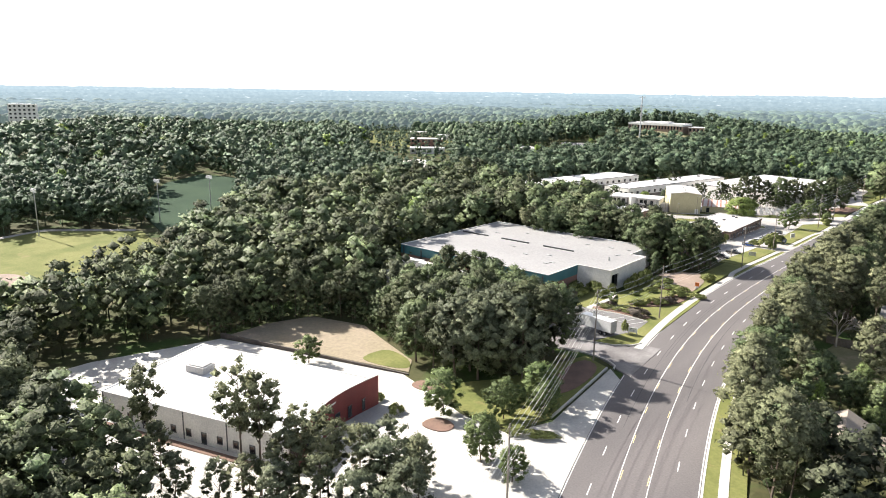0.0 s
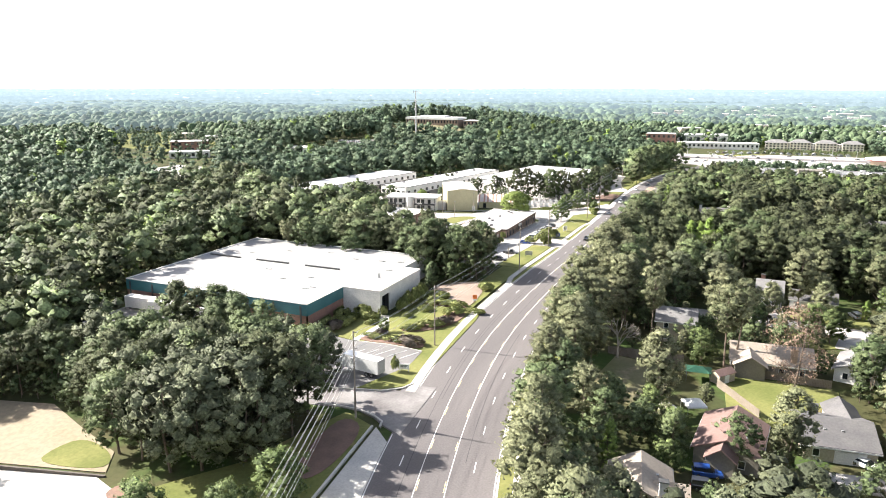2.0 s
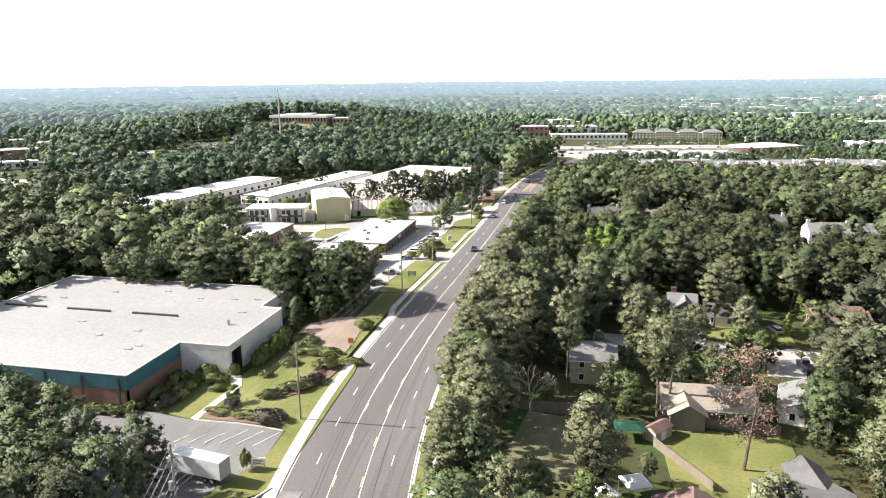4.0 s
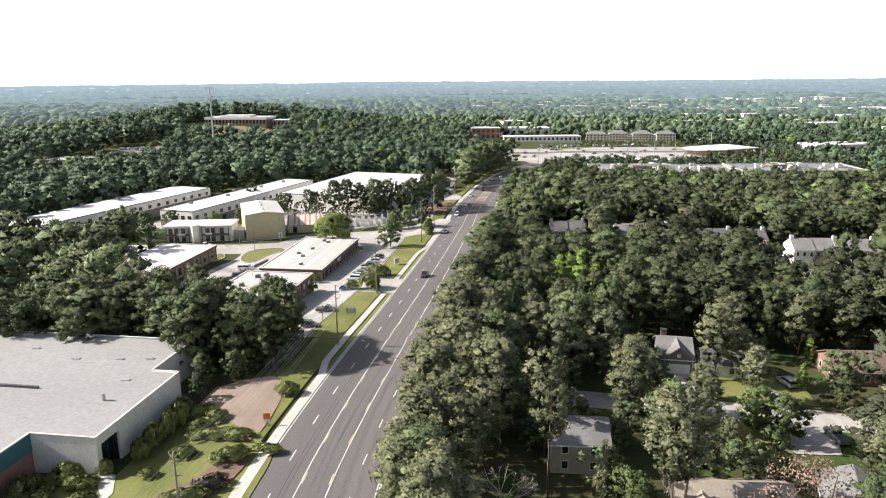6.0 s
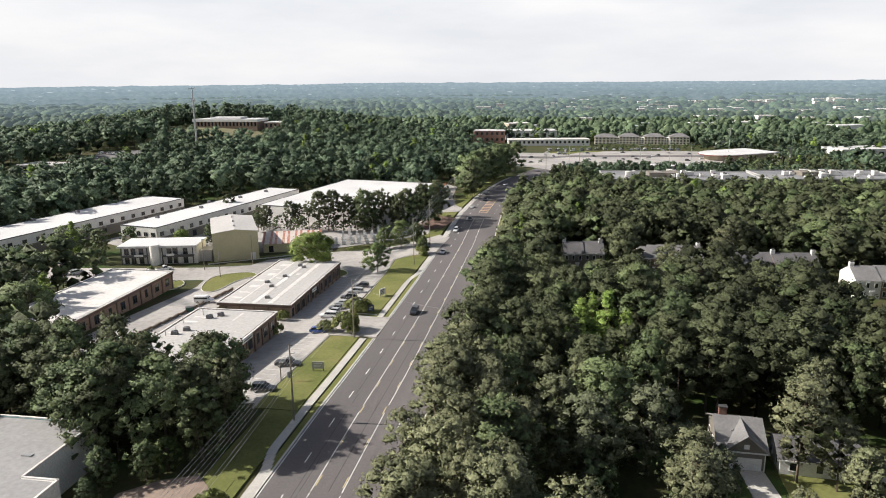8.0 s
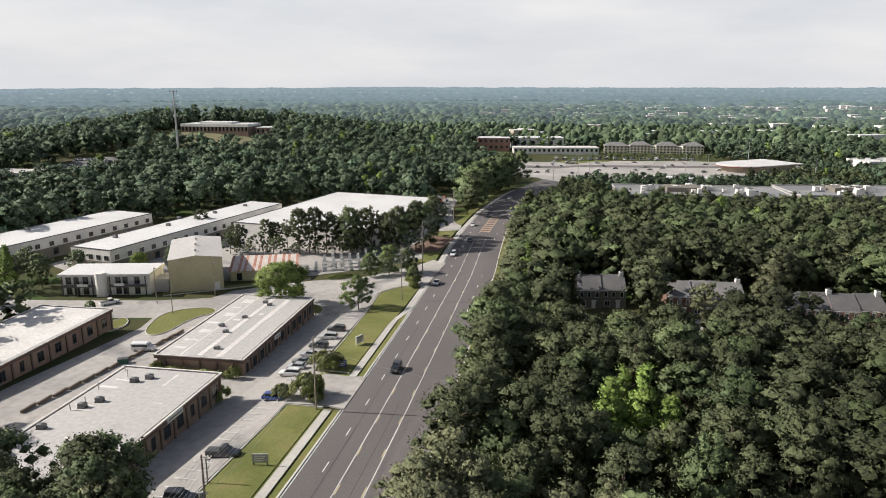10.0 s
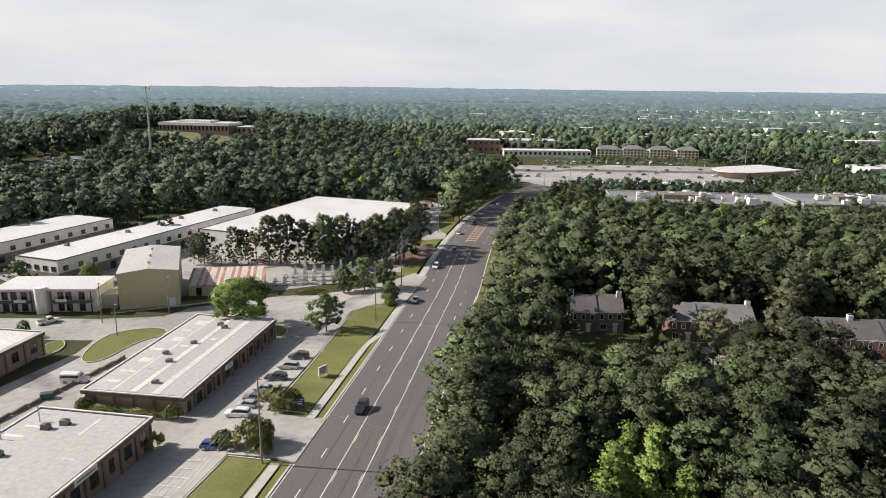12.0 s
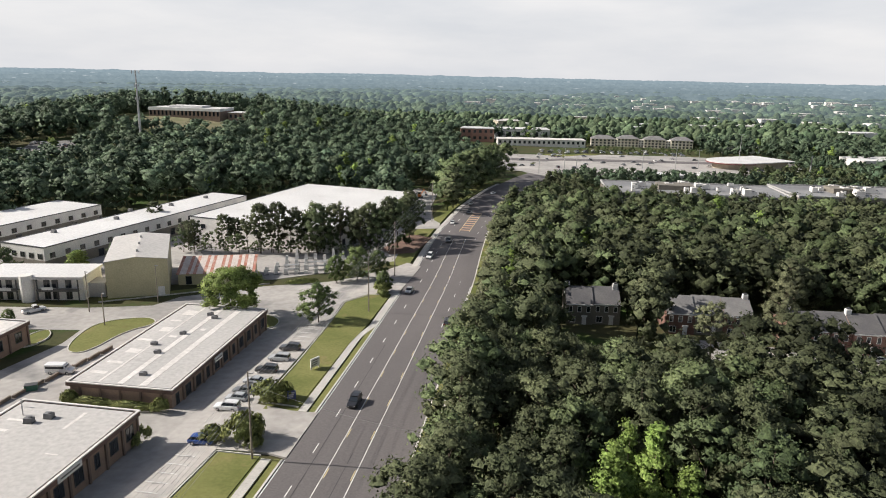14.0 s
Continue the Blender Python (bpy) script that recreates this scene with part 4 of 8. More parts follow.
part("roof", bm, ROOF_G, hall, "pale grey metal roof")
for k in range(3):
    part("ridge_vent", tube(bmesh.new(), (W / 2, 6 + 9 * k, H + 1.1), (W / 2, 6 + 9 * k, H + 1.9), 0.35, 0.3, 10), METAL, hall)
part("door", boxes((W - 3.0, W - 1.2, -0.1, 0, 0, 2.6)), TRIM, hall, "white service door")

office = thing("office_block", local(-181.5, 366.0, 13, 0), "two-storey white office block with a round stair tower", "office building")
W, D, H = 27.0, 12.0, 7.0
part("wall", ring(bmesh.new(), W, D, -1, 6.3, 0.3), WHITEWALL, office, "white rendered wall")
part("roof", boxes((-0.6, W + 0.6, -1.6, D + 0.2, 6.3, 7.0)), ROOF_W, office, "white roof slab with deep eaves")
part("stair_tower", tube(bmesh.new(), (12.5, -1.2, -0.5), (12.5, -1.2, 7.5), 1.7, 1.7, 20), WHITEWALL, office, "round white stair tower")
part("gallery", boxes((0.6, 10, -1.5, 0, 3.0, 3.25), (15, W - 0.6, -1.5, 0, 3.0, 3.25)), GREYWALL, office, "first-floor gallery slab")
part("gallery_front", boxes((0.6, 10, -1.58, -1.5, 2.8, 3.7), (15, W - 0.6, -1.58, -1.5, 2.8, 3.7)), DARKMETAL, office, "dark gallery railing band")
part("name_board", boxes((5.2, 8.4, -1.66, -1.58, 3.1, 3.9)), TRIM, office, "white name board")
part("name_board", boxes((16.5, 19.5, -1.66, -1.58, 3.3, 4.1)), TRIM, office, "white name board")
for x in (0.7, 5.0, 9.8, 15.2, 20.5, W - 0.9):
    part("column", boxes((x - 0.15, x + 0.15, -1.5, -1.2, -0.6, 6.3)), DARKMETAL, office)
for zz in (0.2, 3.5):
    for x in (2.0, 4.4, 7.2, 17.2, 19.4, 23.0):
        window(office, face_pose(x, 0, zz, "s"), 1.5, 2.1, 2, DARKMETAL)
part("annexe", boxes((W, W + 4.5, 3, 9, -1, 4.0)), GREYWALL, office, "grey linking annexe")


def long_shed(x, y, w, d, turn, h, label, bays, band=BRICK_T):
    t = thing("long_shed", local(x, y, turn, 0), label, "warehouse", "long white sheds")
    part("wall", ring(bmesh.new(), w, d, -2, h - 0.3, 0.35), WHITEWALL, t, "white wall")
    if band:
        part("plinth_band", ring(bmesh.new(), w, d, -2, h * 0.42, 0.4, 0.05), band, t, "dark grey lower band" if band is TAUPE else "brownish lower band")
    part("roof", boxes((0.2, w - 0.2, 0.2, d - 0.2, h - 0.6, h - 0.15)), ROOF_W, t, "white flat roof")
    part("coping", ring(bmesh.new(), w, d, h - 0.3, h, 0.4, 0.1), DARKMETAL, t, "dark roof edge")
    for k in range(bays):
        yy = d * (k + 0.5) / bays
        window(t, face_pose(w + 0.06, yy, h * 0.5, "e"), 1.8, 1.5, 2, DARKMETAL)
        if k % 2:
            window(t, face_pose(w + 0.06, yy + 1.5, 0.0, "e"), 2.2, 2.4, 1, DARKMETAL, "dock_door")
    for k in range(5):
        window(t, face_pose(w * (k + 0.5) / 5, -0.06, h * 0.5, "s"), 1.8, 1.5, 2, DARKMETAL)
    return t


long_shed(-258.0, 345.0, 23.5, 122.0, -10.6, 7.2, "very long white shed with a dark roof edge", 20, TAUPE)
long_shed(-204.0, 399.0, 18.5, 106.0, -10.6, 7.8, "long white shed with a dark lower wall", 18, TAUPE)
long_shed(-167.5, 453.5, 60.0, 90.0, -10.0, 8.6, "broad white shed with a bright roof behind pines", 12, None)
for x, y in ((-197, 415), (-190, 440), (-194, 455), (-185, 470), (-240, 420), (-246, 400), (-180, 490)):
    ac_unit(x, y, ground_z(-204, 399) + 7.6 if x > -230 else ground_z(-258, 345) + 7.0, -10, 1.0)

rust = thing("rusty_shed", local(-137.8, 392.0, 20, 0), "low shed with a rust-streaked sheet-metal roof", "shed")
part("wall", ring(bmesh.new(), 22, 13, -1, 3.4, 0.3), CREAM, rust, "pale cream wall")
for k in range(24):
    x = -0.5 + k * 0.96
    bm = bmesh.new()
    v = [bm.verts.new(c) for c in ((x, -0.5, 3.4), (x + 0.9, -0.5, 3.4), (x + 0.9, 13.5, 5.4), (x, 13.5, 5.4), (x, -0.5, 3.5), (x + 0.9, -0.5, 3.5), (x + 0.9, 13.5, 5.5), (x, 13.5, 5.5))]
    for f in ((3, 2, 1, 0), (4, 5, 6, 7), (0, 1, 5, 4), (1, 2, 6, 5), (2, 3, 7, 6), (3, 0, 4, 7)):
        bm.faces.new([v[i] for i in f])
    part("roof_sheet", bm, (RUSTROOF, PALESHEET, PALESHEET, RUSTROOF, PALESHEET)[k % 5], rust, "rust-red roof sheet" if k % 5 in (0, 3) else "pale weathered roof sheet")
part("gable_wall", boxes((0, 22, 12.7, 13, 3.4, 5.3)), WHITEWALL, rust)
window(rust, face_pose(3, 0, 0.2, "s"), 1.6, 2.4, 1, DARKMETAL, "door")

random.seed(5)
for row in range(5):
    for k in range(9):
        x, y = -120 + k * 3.0 + row * 1.2, 408 + row * 6.0 + k * 1.1
        tall = random.random() < 0.25
        h = random.uniform(2.6, 3.8) if tall else random.uniform(1.1, 1.9)
        s = thing("stone_slab", pose(x, y, ground_z(x, y) + 0.12, 0, 0, random.uniform(10, 30)), "pale upright stone slab standing in a yard row", "stone slab", "stone slabs in the yard")
        bm = prism(bmesh.new(), [(-0.6, -0.2), (0.6, -0.2), (0.6, 0.2), (-0.6, 0.2)], 0.15, h)
        for v in bm.verts:
            if v.co.z > h - 0.1:
                v.co.x *= 0.6 if tall else 0.9
        part("slab", bm, STONE, s)
        part("skid", boxes((-0.8, 0.8, -0.4, 0.4, 0, 0.15)), DARKMETAL, s)
for x, y, w in ((-106, 418, 6.0), (-112, 412, 5.0), (-98, 425, 4.0)):
    c = thing("frame_rack", local(x, y, 25), "grey metal storage rack in the stone yard", "rack", "racks")
    part("shelf", boxes((0, w, 0, 1.6, 1.2, 1.3), (0, w, 0, 1.6, 2.6, 2.7)), METAL, c)
    for a in (0, w - 0.15):
        for b in (0, 1.45):
            part("post", boxes((a, a + 0.15, b, b + 0.15, 0, 3.0)), METAL, c)


# ---------------------------------------------------------------- houses
def gable_roof(bm, x0, x1, y0, y1, z, rise, along="x", over=0.5, thick=0.18):
    """Two roof slopes over a rectangle; the ridge runs along x or y."""
    if along == "x":
        ym = (y0 + y1) / 2
        slopes = (((x0 - over, y0 - over, z - 0.2), (x1 + over, y0 - over, z - 0.2), (x1 + over, ym, z + rise), (x0 - over, ym, z + rise)),
                  ((x1 + over, y1 + over, z - 0.2), (x0 - over, y1 + over, z - 0.2), (x0 - over, ym, z + rise), (x1 + over, ym, z + rise)))
    else:
        xm = (x0 + x1) / 2
        slopes = (((x0 - over, y1 + over, z - 0.2), (x0 - over, y0 - over, z - 0.2), (xm, y0 - over, z + rise), (xm, y1 + over, z + rise)),
                  ((x1 + over, y0 - over, z - 0.2), (x1 + over, y1 + over, z - 0.2), (xm, y1 + over, z + rise), (xm, y0 - over, z + rise)))
    for s in slopes:
        v = [bm.verts.new((x, y, zz + dz)) for dz in (0, thick) for x, y, zz in s]
        for f in ((3, 2, 1, 0), (4, 5, 6, 7), (0, 1, 5, 4), (1, 2, 6, 5), (2, 3, 7, 6), (3, 0, 4, 7)):
            bm.faces.new([v[i] for i in f])
    return bm


def gable_body(bm, x0, x1, y0, y1, z0, z, rise, along="x"):
    if along == "x":
        prof = [(y0, z0), (y1, z0), (y1, z), ((y0 + y1) / 2, z + rise), (y0, z)]
        a, b = ([bm.verts.new((x, y, zz)) for y, zz in prof] for x in (x0, x1))
    else:
        prof = [(x0, z0), (x1, z0), (x1, z), ((x0 + x1) / 2, z + rise), (x0, z)]
        a, b = ([bm.verts.new((x, y, zz)) for x, zz in prof] for y in (y1, y0))
    bm.faces.new(a[::-1])
    bm.faces.new(b)
    for k in range(5):
        bm.faces.new((a[k], a[(k + 1) % 5], b[(k + 1) % 5], b[k]))
    return bm


def house(x, y, w, d, turn, eave, rise, along, walls, roof, label, chimney=None, garage=None, wing=None, windows="sewn", hatch=True, wing_rise=0.75):
    t = thing("house", local(x, y, turn, 0), label, "house", "houses among the trees")
    part("wall", gable_body(bmesh.new(), 0, w, 0, d, -1, eave, rise - 0.15, along), walls, t)
    part("roof", gable_roof(bmesh.new(), 0, w, 0, d, eave, rise, along), roof, t)
    for far in (0, 1):
        if along == "x":
            e0 = d + 0.5 if far else -0.56
            part("fascia", boxes((-0.5, w + 0.5, e0, e0 + 0.06, eave - 0.4, eave - 0.14)), TRIM, t, "white eaves board")
        else:
            e0 = w + 0.5 if far else -0.56
            part("fascia", boxes((e0, e0 + 0.06, -0.5, d + 0.5, eave - 0.4, eave - 0.14)), TRIM, t, "white eaves board")
    floors = 2 if eave > 4.2 else 1
    for f in range(floors):
        z = 0.9 + 2.7 * f
        for side in windows:
            length = w if side in "sn" else d
            for k in range(max(2, int(length / 3.6))):
                c = length * (k + 0.5) / max(2, int(length / 3.6))
                if garage and side == "s" and f == 0 and abs(c - garage) < 3.4:
                    continue
                m = {"s": (c, 0), "n": (c, d), "e": (w, c), "w": (0, c)}[side]
                window(t, face_pose(*m, z, side), 1.0, 1.3, 1)
    if garage:
        front = min(0, wing[2]) if wing and wing[0] < garage < wing[1] else 0
        g = part("garage_door", boxes((garage - 2.4, garage + 2.4, front - 0.09, front + 0.02, -0.1, 2.25)), TRIM, t, "white panelled garage door")
        for k in range(4):
            part("door_panel", boxes((garage - 2.3, garage + 2.3, front - 0.13, front - 0.09, 0.05 + k * 0.54, 0.5 + k * 0.54)), TRIM, g)
        if front < 0:
            mid = (wing[0] + wing[1]) / 2
            part("gable_vent", boxes((mid - 0.4, mid + 0.4, front - 0.08, front + 0.02, eave + 0.35, eave + 1.1)), TRIM, t, "white louvred gable vent")
            for x0 in (wing[0] - 0.02, wing[1] - 0.14):
                part("corner_board", boxes((x0, x0 + 0.16, front - 0.05, front + 0.1, -0.5, eave - 0.2)), TRIM, t, "white corner board")
    if wing:
        a, b, c, e, al = wing
        part("wing_wall", gable_body(bmesh.new(), a, b, c, e, -1, eave, rise * wing_rise - 0.15, al), walls, t)
        part("wing_roof", gable_roof(bmesh.new(), a, b, c, e, eave, rise * wing_rise, al), roof, t)
    if chimney:
        cx, cy, cm = chimney
        part("chimney", boxes((cx - 0.6, cx + 0.6, cy - 0.45, cy + 0.45, eave * 0.3, eave + rise + 1.1)), cm, t, "chimney")
        part("chimney_cap", boxes((cx - 0.7, cx + 0.7, cy - 0.55, cy + 0.55, eave + rise + 1.1, eave + rise + 1.25)), DARKMETAL, t)
    if hatch:
        for k, dx in enumerate((0.3, 0.55)):
            yy = d * 0.25
            part("roof_vent", boxes((w * dx, w * dx + 0.35, yy, yy + 0.35, eave + rise * 0.5 - 0.1, eave + rise * 0.5 + 0.4)) if along == "x" else boxes((w * 0.75, w * 0.75 + 0.35, d * dx, d * dx + 0.35, eave + rise * 0.5 - 0.1, eave + rise * 0.5 + 0.4)), METAL, t)
    return t


house(-21.6, 124.2, 8.8, 10.5, 8, 3.0, 2.3, "y", BEIGE, SHINGLE_T, "beige house with a tan shingle roof and a white chimney", (7.4, 1.0, TRIM), wing=(6.6, 10.8, 1.6, 5.8, "x"))
house(-11.5, 146.0, 10.0, 13.5, -6, 3.0, 2.4, "y", TAUPE, SHINGLE_R, "house with a red-brown shingle roof and a bay", None, wing=(2.4, 6.6, -2.6, 5.0, "y"))
house(5.5, 154.5, 11.0, 12.5, 6, 3.0, 2.2, "x", BEIGE, SHINGLE_D, "house with a grey shingle roof and a double garage", (2.6, 8.5, SHINGLE), garage=7.0, wing=(6.0, 11.0, 8.0, 17.0, "y"))
house(-6.5, 188.5, 16.0, 9.5, 4, 3.2, 2.5, "x", TAUPE, SHINGLE_T, "taupe house with a tan shingle roof", (12.2, 0.8, BRICK_T), wing=(0.5, 6.5, -3.0, 6.0, "y"))
house(-24.0, 202.0, 9.0, 9.0, 3, 5.4, 2.2, "x", BEIGE, SHINGLE, "two-storey beige house with a grey roof", None)
house(4.6, 251.5, 6.8, 11.5, -2, 3.4, 2.7, "x", TAUPE, SHINGLE, "taupe house with a gabled garage front", (1.3, 7.0, BRICK_D), garage=3.9, wing=(1.0, 6.8, -0.5, 5.75, "y"), wing_rise=0.97)
house(13.6, 250.5, 11.5, 7.5, -3, 3.0, 1.8, "x", TRIM, SHINGLE_D, "low white house with a dark roof behind trees", None)
house(13.6, 192.5, 8.5, 11.0, -14, 2.9, 1.9, "y", TRIM, SHINGLE, "low white house with a dark grey roof", None)
for x, y, turn, size in ((-12.6, 164.0, 25, 1.9), (-17.2, 160.2, 40, 1.7)):
    tent = thing("canopy_tent", local(x, y, turn), "white pointed canopy tent on four legs in a yard", "tent", "canopy tents")
    bm = bmesh.new()
    low = [bm.verts.new((sx * size, sy * size, 2.1)) for sx, sy in ((-1, -1), (1, -1), (1, 1), (-1, 1))]
    rim = [bm.verts.new((sx * size, sy * size, 2.35)) for sx, sy in ((-1, -1), (1, -1), (1, 1), (-1, 1))]
    peak = bm.verts.new((0, 0, 3.4))
    for k in range(4):
        bm.faces.new((rim[k], rim[(k + 1) % 4], peak))
        bm.faces.new((low[k], low[(k + 1) % 4], rim[(k + 1) % 4], rim[k]))
    part("cover", bm, TRIM, tent, "white fabric cover")
    for sx in (-1, 1):
        for sy in (-1, 1):
            part("leg", tube(bmesh.new(), (sx * size * 0.96, sy * size * 0.96, 0), (sx * size * 0.96, sy * size * 0.96, 2.15), 0.04, 0.04, 6), METAL, tent)
house(46.0, 212.0, 14.0, 10.0, -8, 3.0, 2.3, "x", WHITEWALL, SHINGLE, "low white house with a grey roof", None)
house(40.0, 250.0, 12.0, 10.0, 5, 3.2, 2.4, "x", BRICK, SHINGLE_R, "brick house with a reddish roof", None)
house(60.0, 322.0, 14.0, 10.0, 5, 3.2, 2.4, "x", WHITEWALL, SHINGLE, "white house with a grey roof in the wood", None)


def townhouse(x, y, units, turn, walls, roof, label, flip=False):
    t = thing("townhouse_row", local(x, y, turn, 0), label, "townhouse row", "townhouse rows")
    for u in range(units):
        x0 = u * 7.0
        o = 0.7 * (u % 2)
        mat = walls[u % len(walls)]
        unit = part("unit_wall", gable_body(bmesh.new(), x0 + 0.01, x0 + 6.99, o, o + 11.5, -1.5, 5.6, 2.7, "x"), mat, t)
        part("unit_roof", gable_roof(bmesh.new(), x0 + 0.05, x0 + 6.95, o, o + 11.5, 5.6, 2.85, "x", 0.05), roof, t, "shingle roof")
        for xx in (1.2, 3.4, 5.7):
            window(t, face_pose(x0 + xx, o, 3.4, "s"), 0.85, 1.4, 1)
        window(t, face_pose(x0 + 1.7, o, 0.6, "s"), 1.5, 1.5, 2)
        d = part("front_door", boxes((x0 + 4.2, x0 + 5.3, o - 0.1, o, -0.3, 2.1)), TRIM, t, "pale front door")
        part("porch_head", boxes((x0 + 4.0, x0 + 5.5, o - 0.2, o, 2.1, 2.5)), TRIM, t)
        part("eaves_board", boxes((x0, x0 + 7.0, o - 0.22, o - 0.12, 5.2, 5.5)), TRIM, t)
        if u % 2 == 0 or u == units - 1:
            cx = x0 + (0.6 if u < units - 1 else 6.0)
            c = part("chimney", boxes((cx - 0.6, cx + 0.6, 5.2, 6.4, 6.5, 9.6)), TRIM, t, "white boxed chimney")
            part("chimney_cap", boxes((cx - 0.35, cx + 0.35, 5.45, 6.15, 9.6, 9.9)), DARKMETAL, c)
    return t


townhouse(-21.5, 380.0, 2, 5, (TAUPE,), SHINGLE_D, "two-storey grey-brown townhouse row with a dark shingle roof")
townhouse(3.5, 378.0, 3, 3, (BRICK_D, TAUPE), SHINGLE, "two-storey townhouse row with grey roof and white chimneys")
townhouse(31.0, 371.0, 4, 4, (BRICK,), SHINGLE_D, "two-storey red brick townhouse row with white chimneys")
townhouse(63.5, 358.0, 4, 2, (WHITEWALL, BRICK_T), SHINGLE, "two-storey pale townhouse row with grey roof")

# sheds, awning, fences in the yards
shed = thing("garden_shed", local(-8.6, 180.0, 50), "small pinkish garden shed with a low roof", "shed")
part("wall", gable_body(bmesh.new(), 0, 4.6, 0, 2.6, 0, 2.1, 0.6, "x"), BEIGE, shed)
part("roof", gable_roof(bmesh.new(), 0, 4.6, 0, 2.6, 2.1, 0.7, "x", 0.2, 0.1), SHINGLE_R, shed, "red-brown roof")
part("door", boxes((1.6, 2.9, -0.06, 0, 0, 1.9)), TRIM, shed)
gaz = thing("garden_awning", local(-15.2, 179.5, 4), "green hipped garden awning on four posts", "awning")
for a in (0.1, 4.8):
    for b in (0.1, 3.4):
        part("post", tube(bmesh.new(), (a, b, 0), (a, b, 2.4), 0.06), DARKMETAL, gaz)
bm = bmesh.new()
v = [bm.verts.new(c) for c in ((-0.2, -0.2, 2.3), (5.1, -0.2, 2.3), (5.1, 3.7, 2.3), (-0.2, 3.7, 2.3), (1.8, 1.75, 3.1), (3.1, 1.75, 3.1))]
for f in ((0, 1, 5, 4), (1, 2, 5), (2, 3, 4, 5), (3, 0, 4)):
    bm.faces.new([v[i] for i in f])
bmesh.ops.solidify(bm, geom=bm.faces[:], thickness=0.06)
part("canopy", bm, GREENMETAL, gaz, "green canopy")


def board_fence(x0, y0, x1, y1, h=1.8):
    length = math.hypot(x1 - x0, y1 - y0)
    t = thing("board_fence", pose(x0, y0, ground_z(x0, y0), 0, 0, math.degrees(math.atan2(y1 - y0, x1 - x0))), "weathered wooden board fence round a back yard", "fence", "yard fences")
    k, count = 0, int(length / 0.3)
    me_ = None
    for k in range(count):
        if me_ is None:
            b = part("board", boxes((0, 0.27, -0.02, 0.02, -0.6, h)), FENCEWOOD, t)
            me_ = b.data
        else:
            b = new("board", me_)
            b.parent = t
        b.location = (k * 0.3, 0, random.uniform(-0.04, 0.04))
    part("rail", boxes((0, length, 0.02, 0.08, 0.4, 0.5), (0, length, 0.02, 0.08, 1.3, 1.4)), FENCEWOOD, t)


board_fence(-9.0, 179.5, -1.0, 167.0)
board_fence(-6.8, 205.0, -6.4, 189.5)
board_fence(-33, 187.5, -16, 188.5)
board_fence(-8, 188, 13, 187.5)
low = thing("timber_barrier", pose(-128.2, 288, ground_z(-128.2, 288), 0, 0, 0), "low brown timber barrier between two lots", "barrier")
for j in range(13):
    y0 = j * 4.0
    z0 = ground_z(-128.2 + j * 0.12, 288 + y0) - ground_z(-128.2, 288)
    part("beam", boxes((-0.2 + j * 0.27, 0.2 + j * 0.27, y0, y0 + 3.8, z0 + 0.1, z0 + 0.75)), FENCEWOOD, low)
bin_ = thing("dumpster", local(-126.0, 316.5, 30), "dark green metal waste container", "dumpster")
part("tub", boxes((-1.1, 1.1, -0.7, 0.7, 0.1, 1.2)), GREENMETAL, bin_)
part("lid", boxes((-1.15, 1.15, -0.75, 0.75, 1.2, 1.28)), DARKMETAL, bin_)

# ---------------------------------------------------------------- vehicles
def loft(bm, stations):
    """Joins cross-sections, each a list of points of equal count, into one closed skin."""
    rings = [[bm.verts.new(p) for p in s] for s in stations]
    n = len(rings[0])
    for a, b in zip(rings, rings[1:]):
        for k in range(n):
            bm.faces.new((a[k], a[(k + 1) % n], b[(k + 1) % n], b[k]))
    bm.faces.new(rings[0][::-1])
    bm.faces.new(rings[-1])
    bmesh.ops.recalc_face_normals(bm, faces=bm.faces[:])
    return bm


def section(x, half, z0, z1, tuck=0.06):
    return [(x, -half + tuck, z0), (x, -half, z0 + 0.2), (x, -half, z1 - 0.12), (x, -half + tuck * 1.6, z1), (x, half - tuck * 1.6, z1), (x, half, z1 - 0.12), (x, half, z0 + 0.2), (x, half - tuck, z0)]


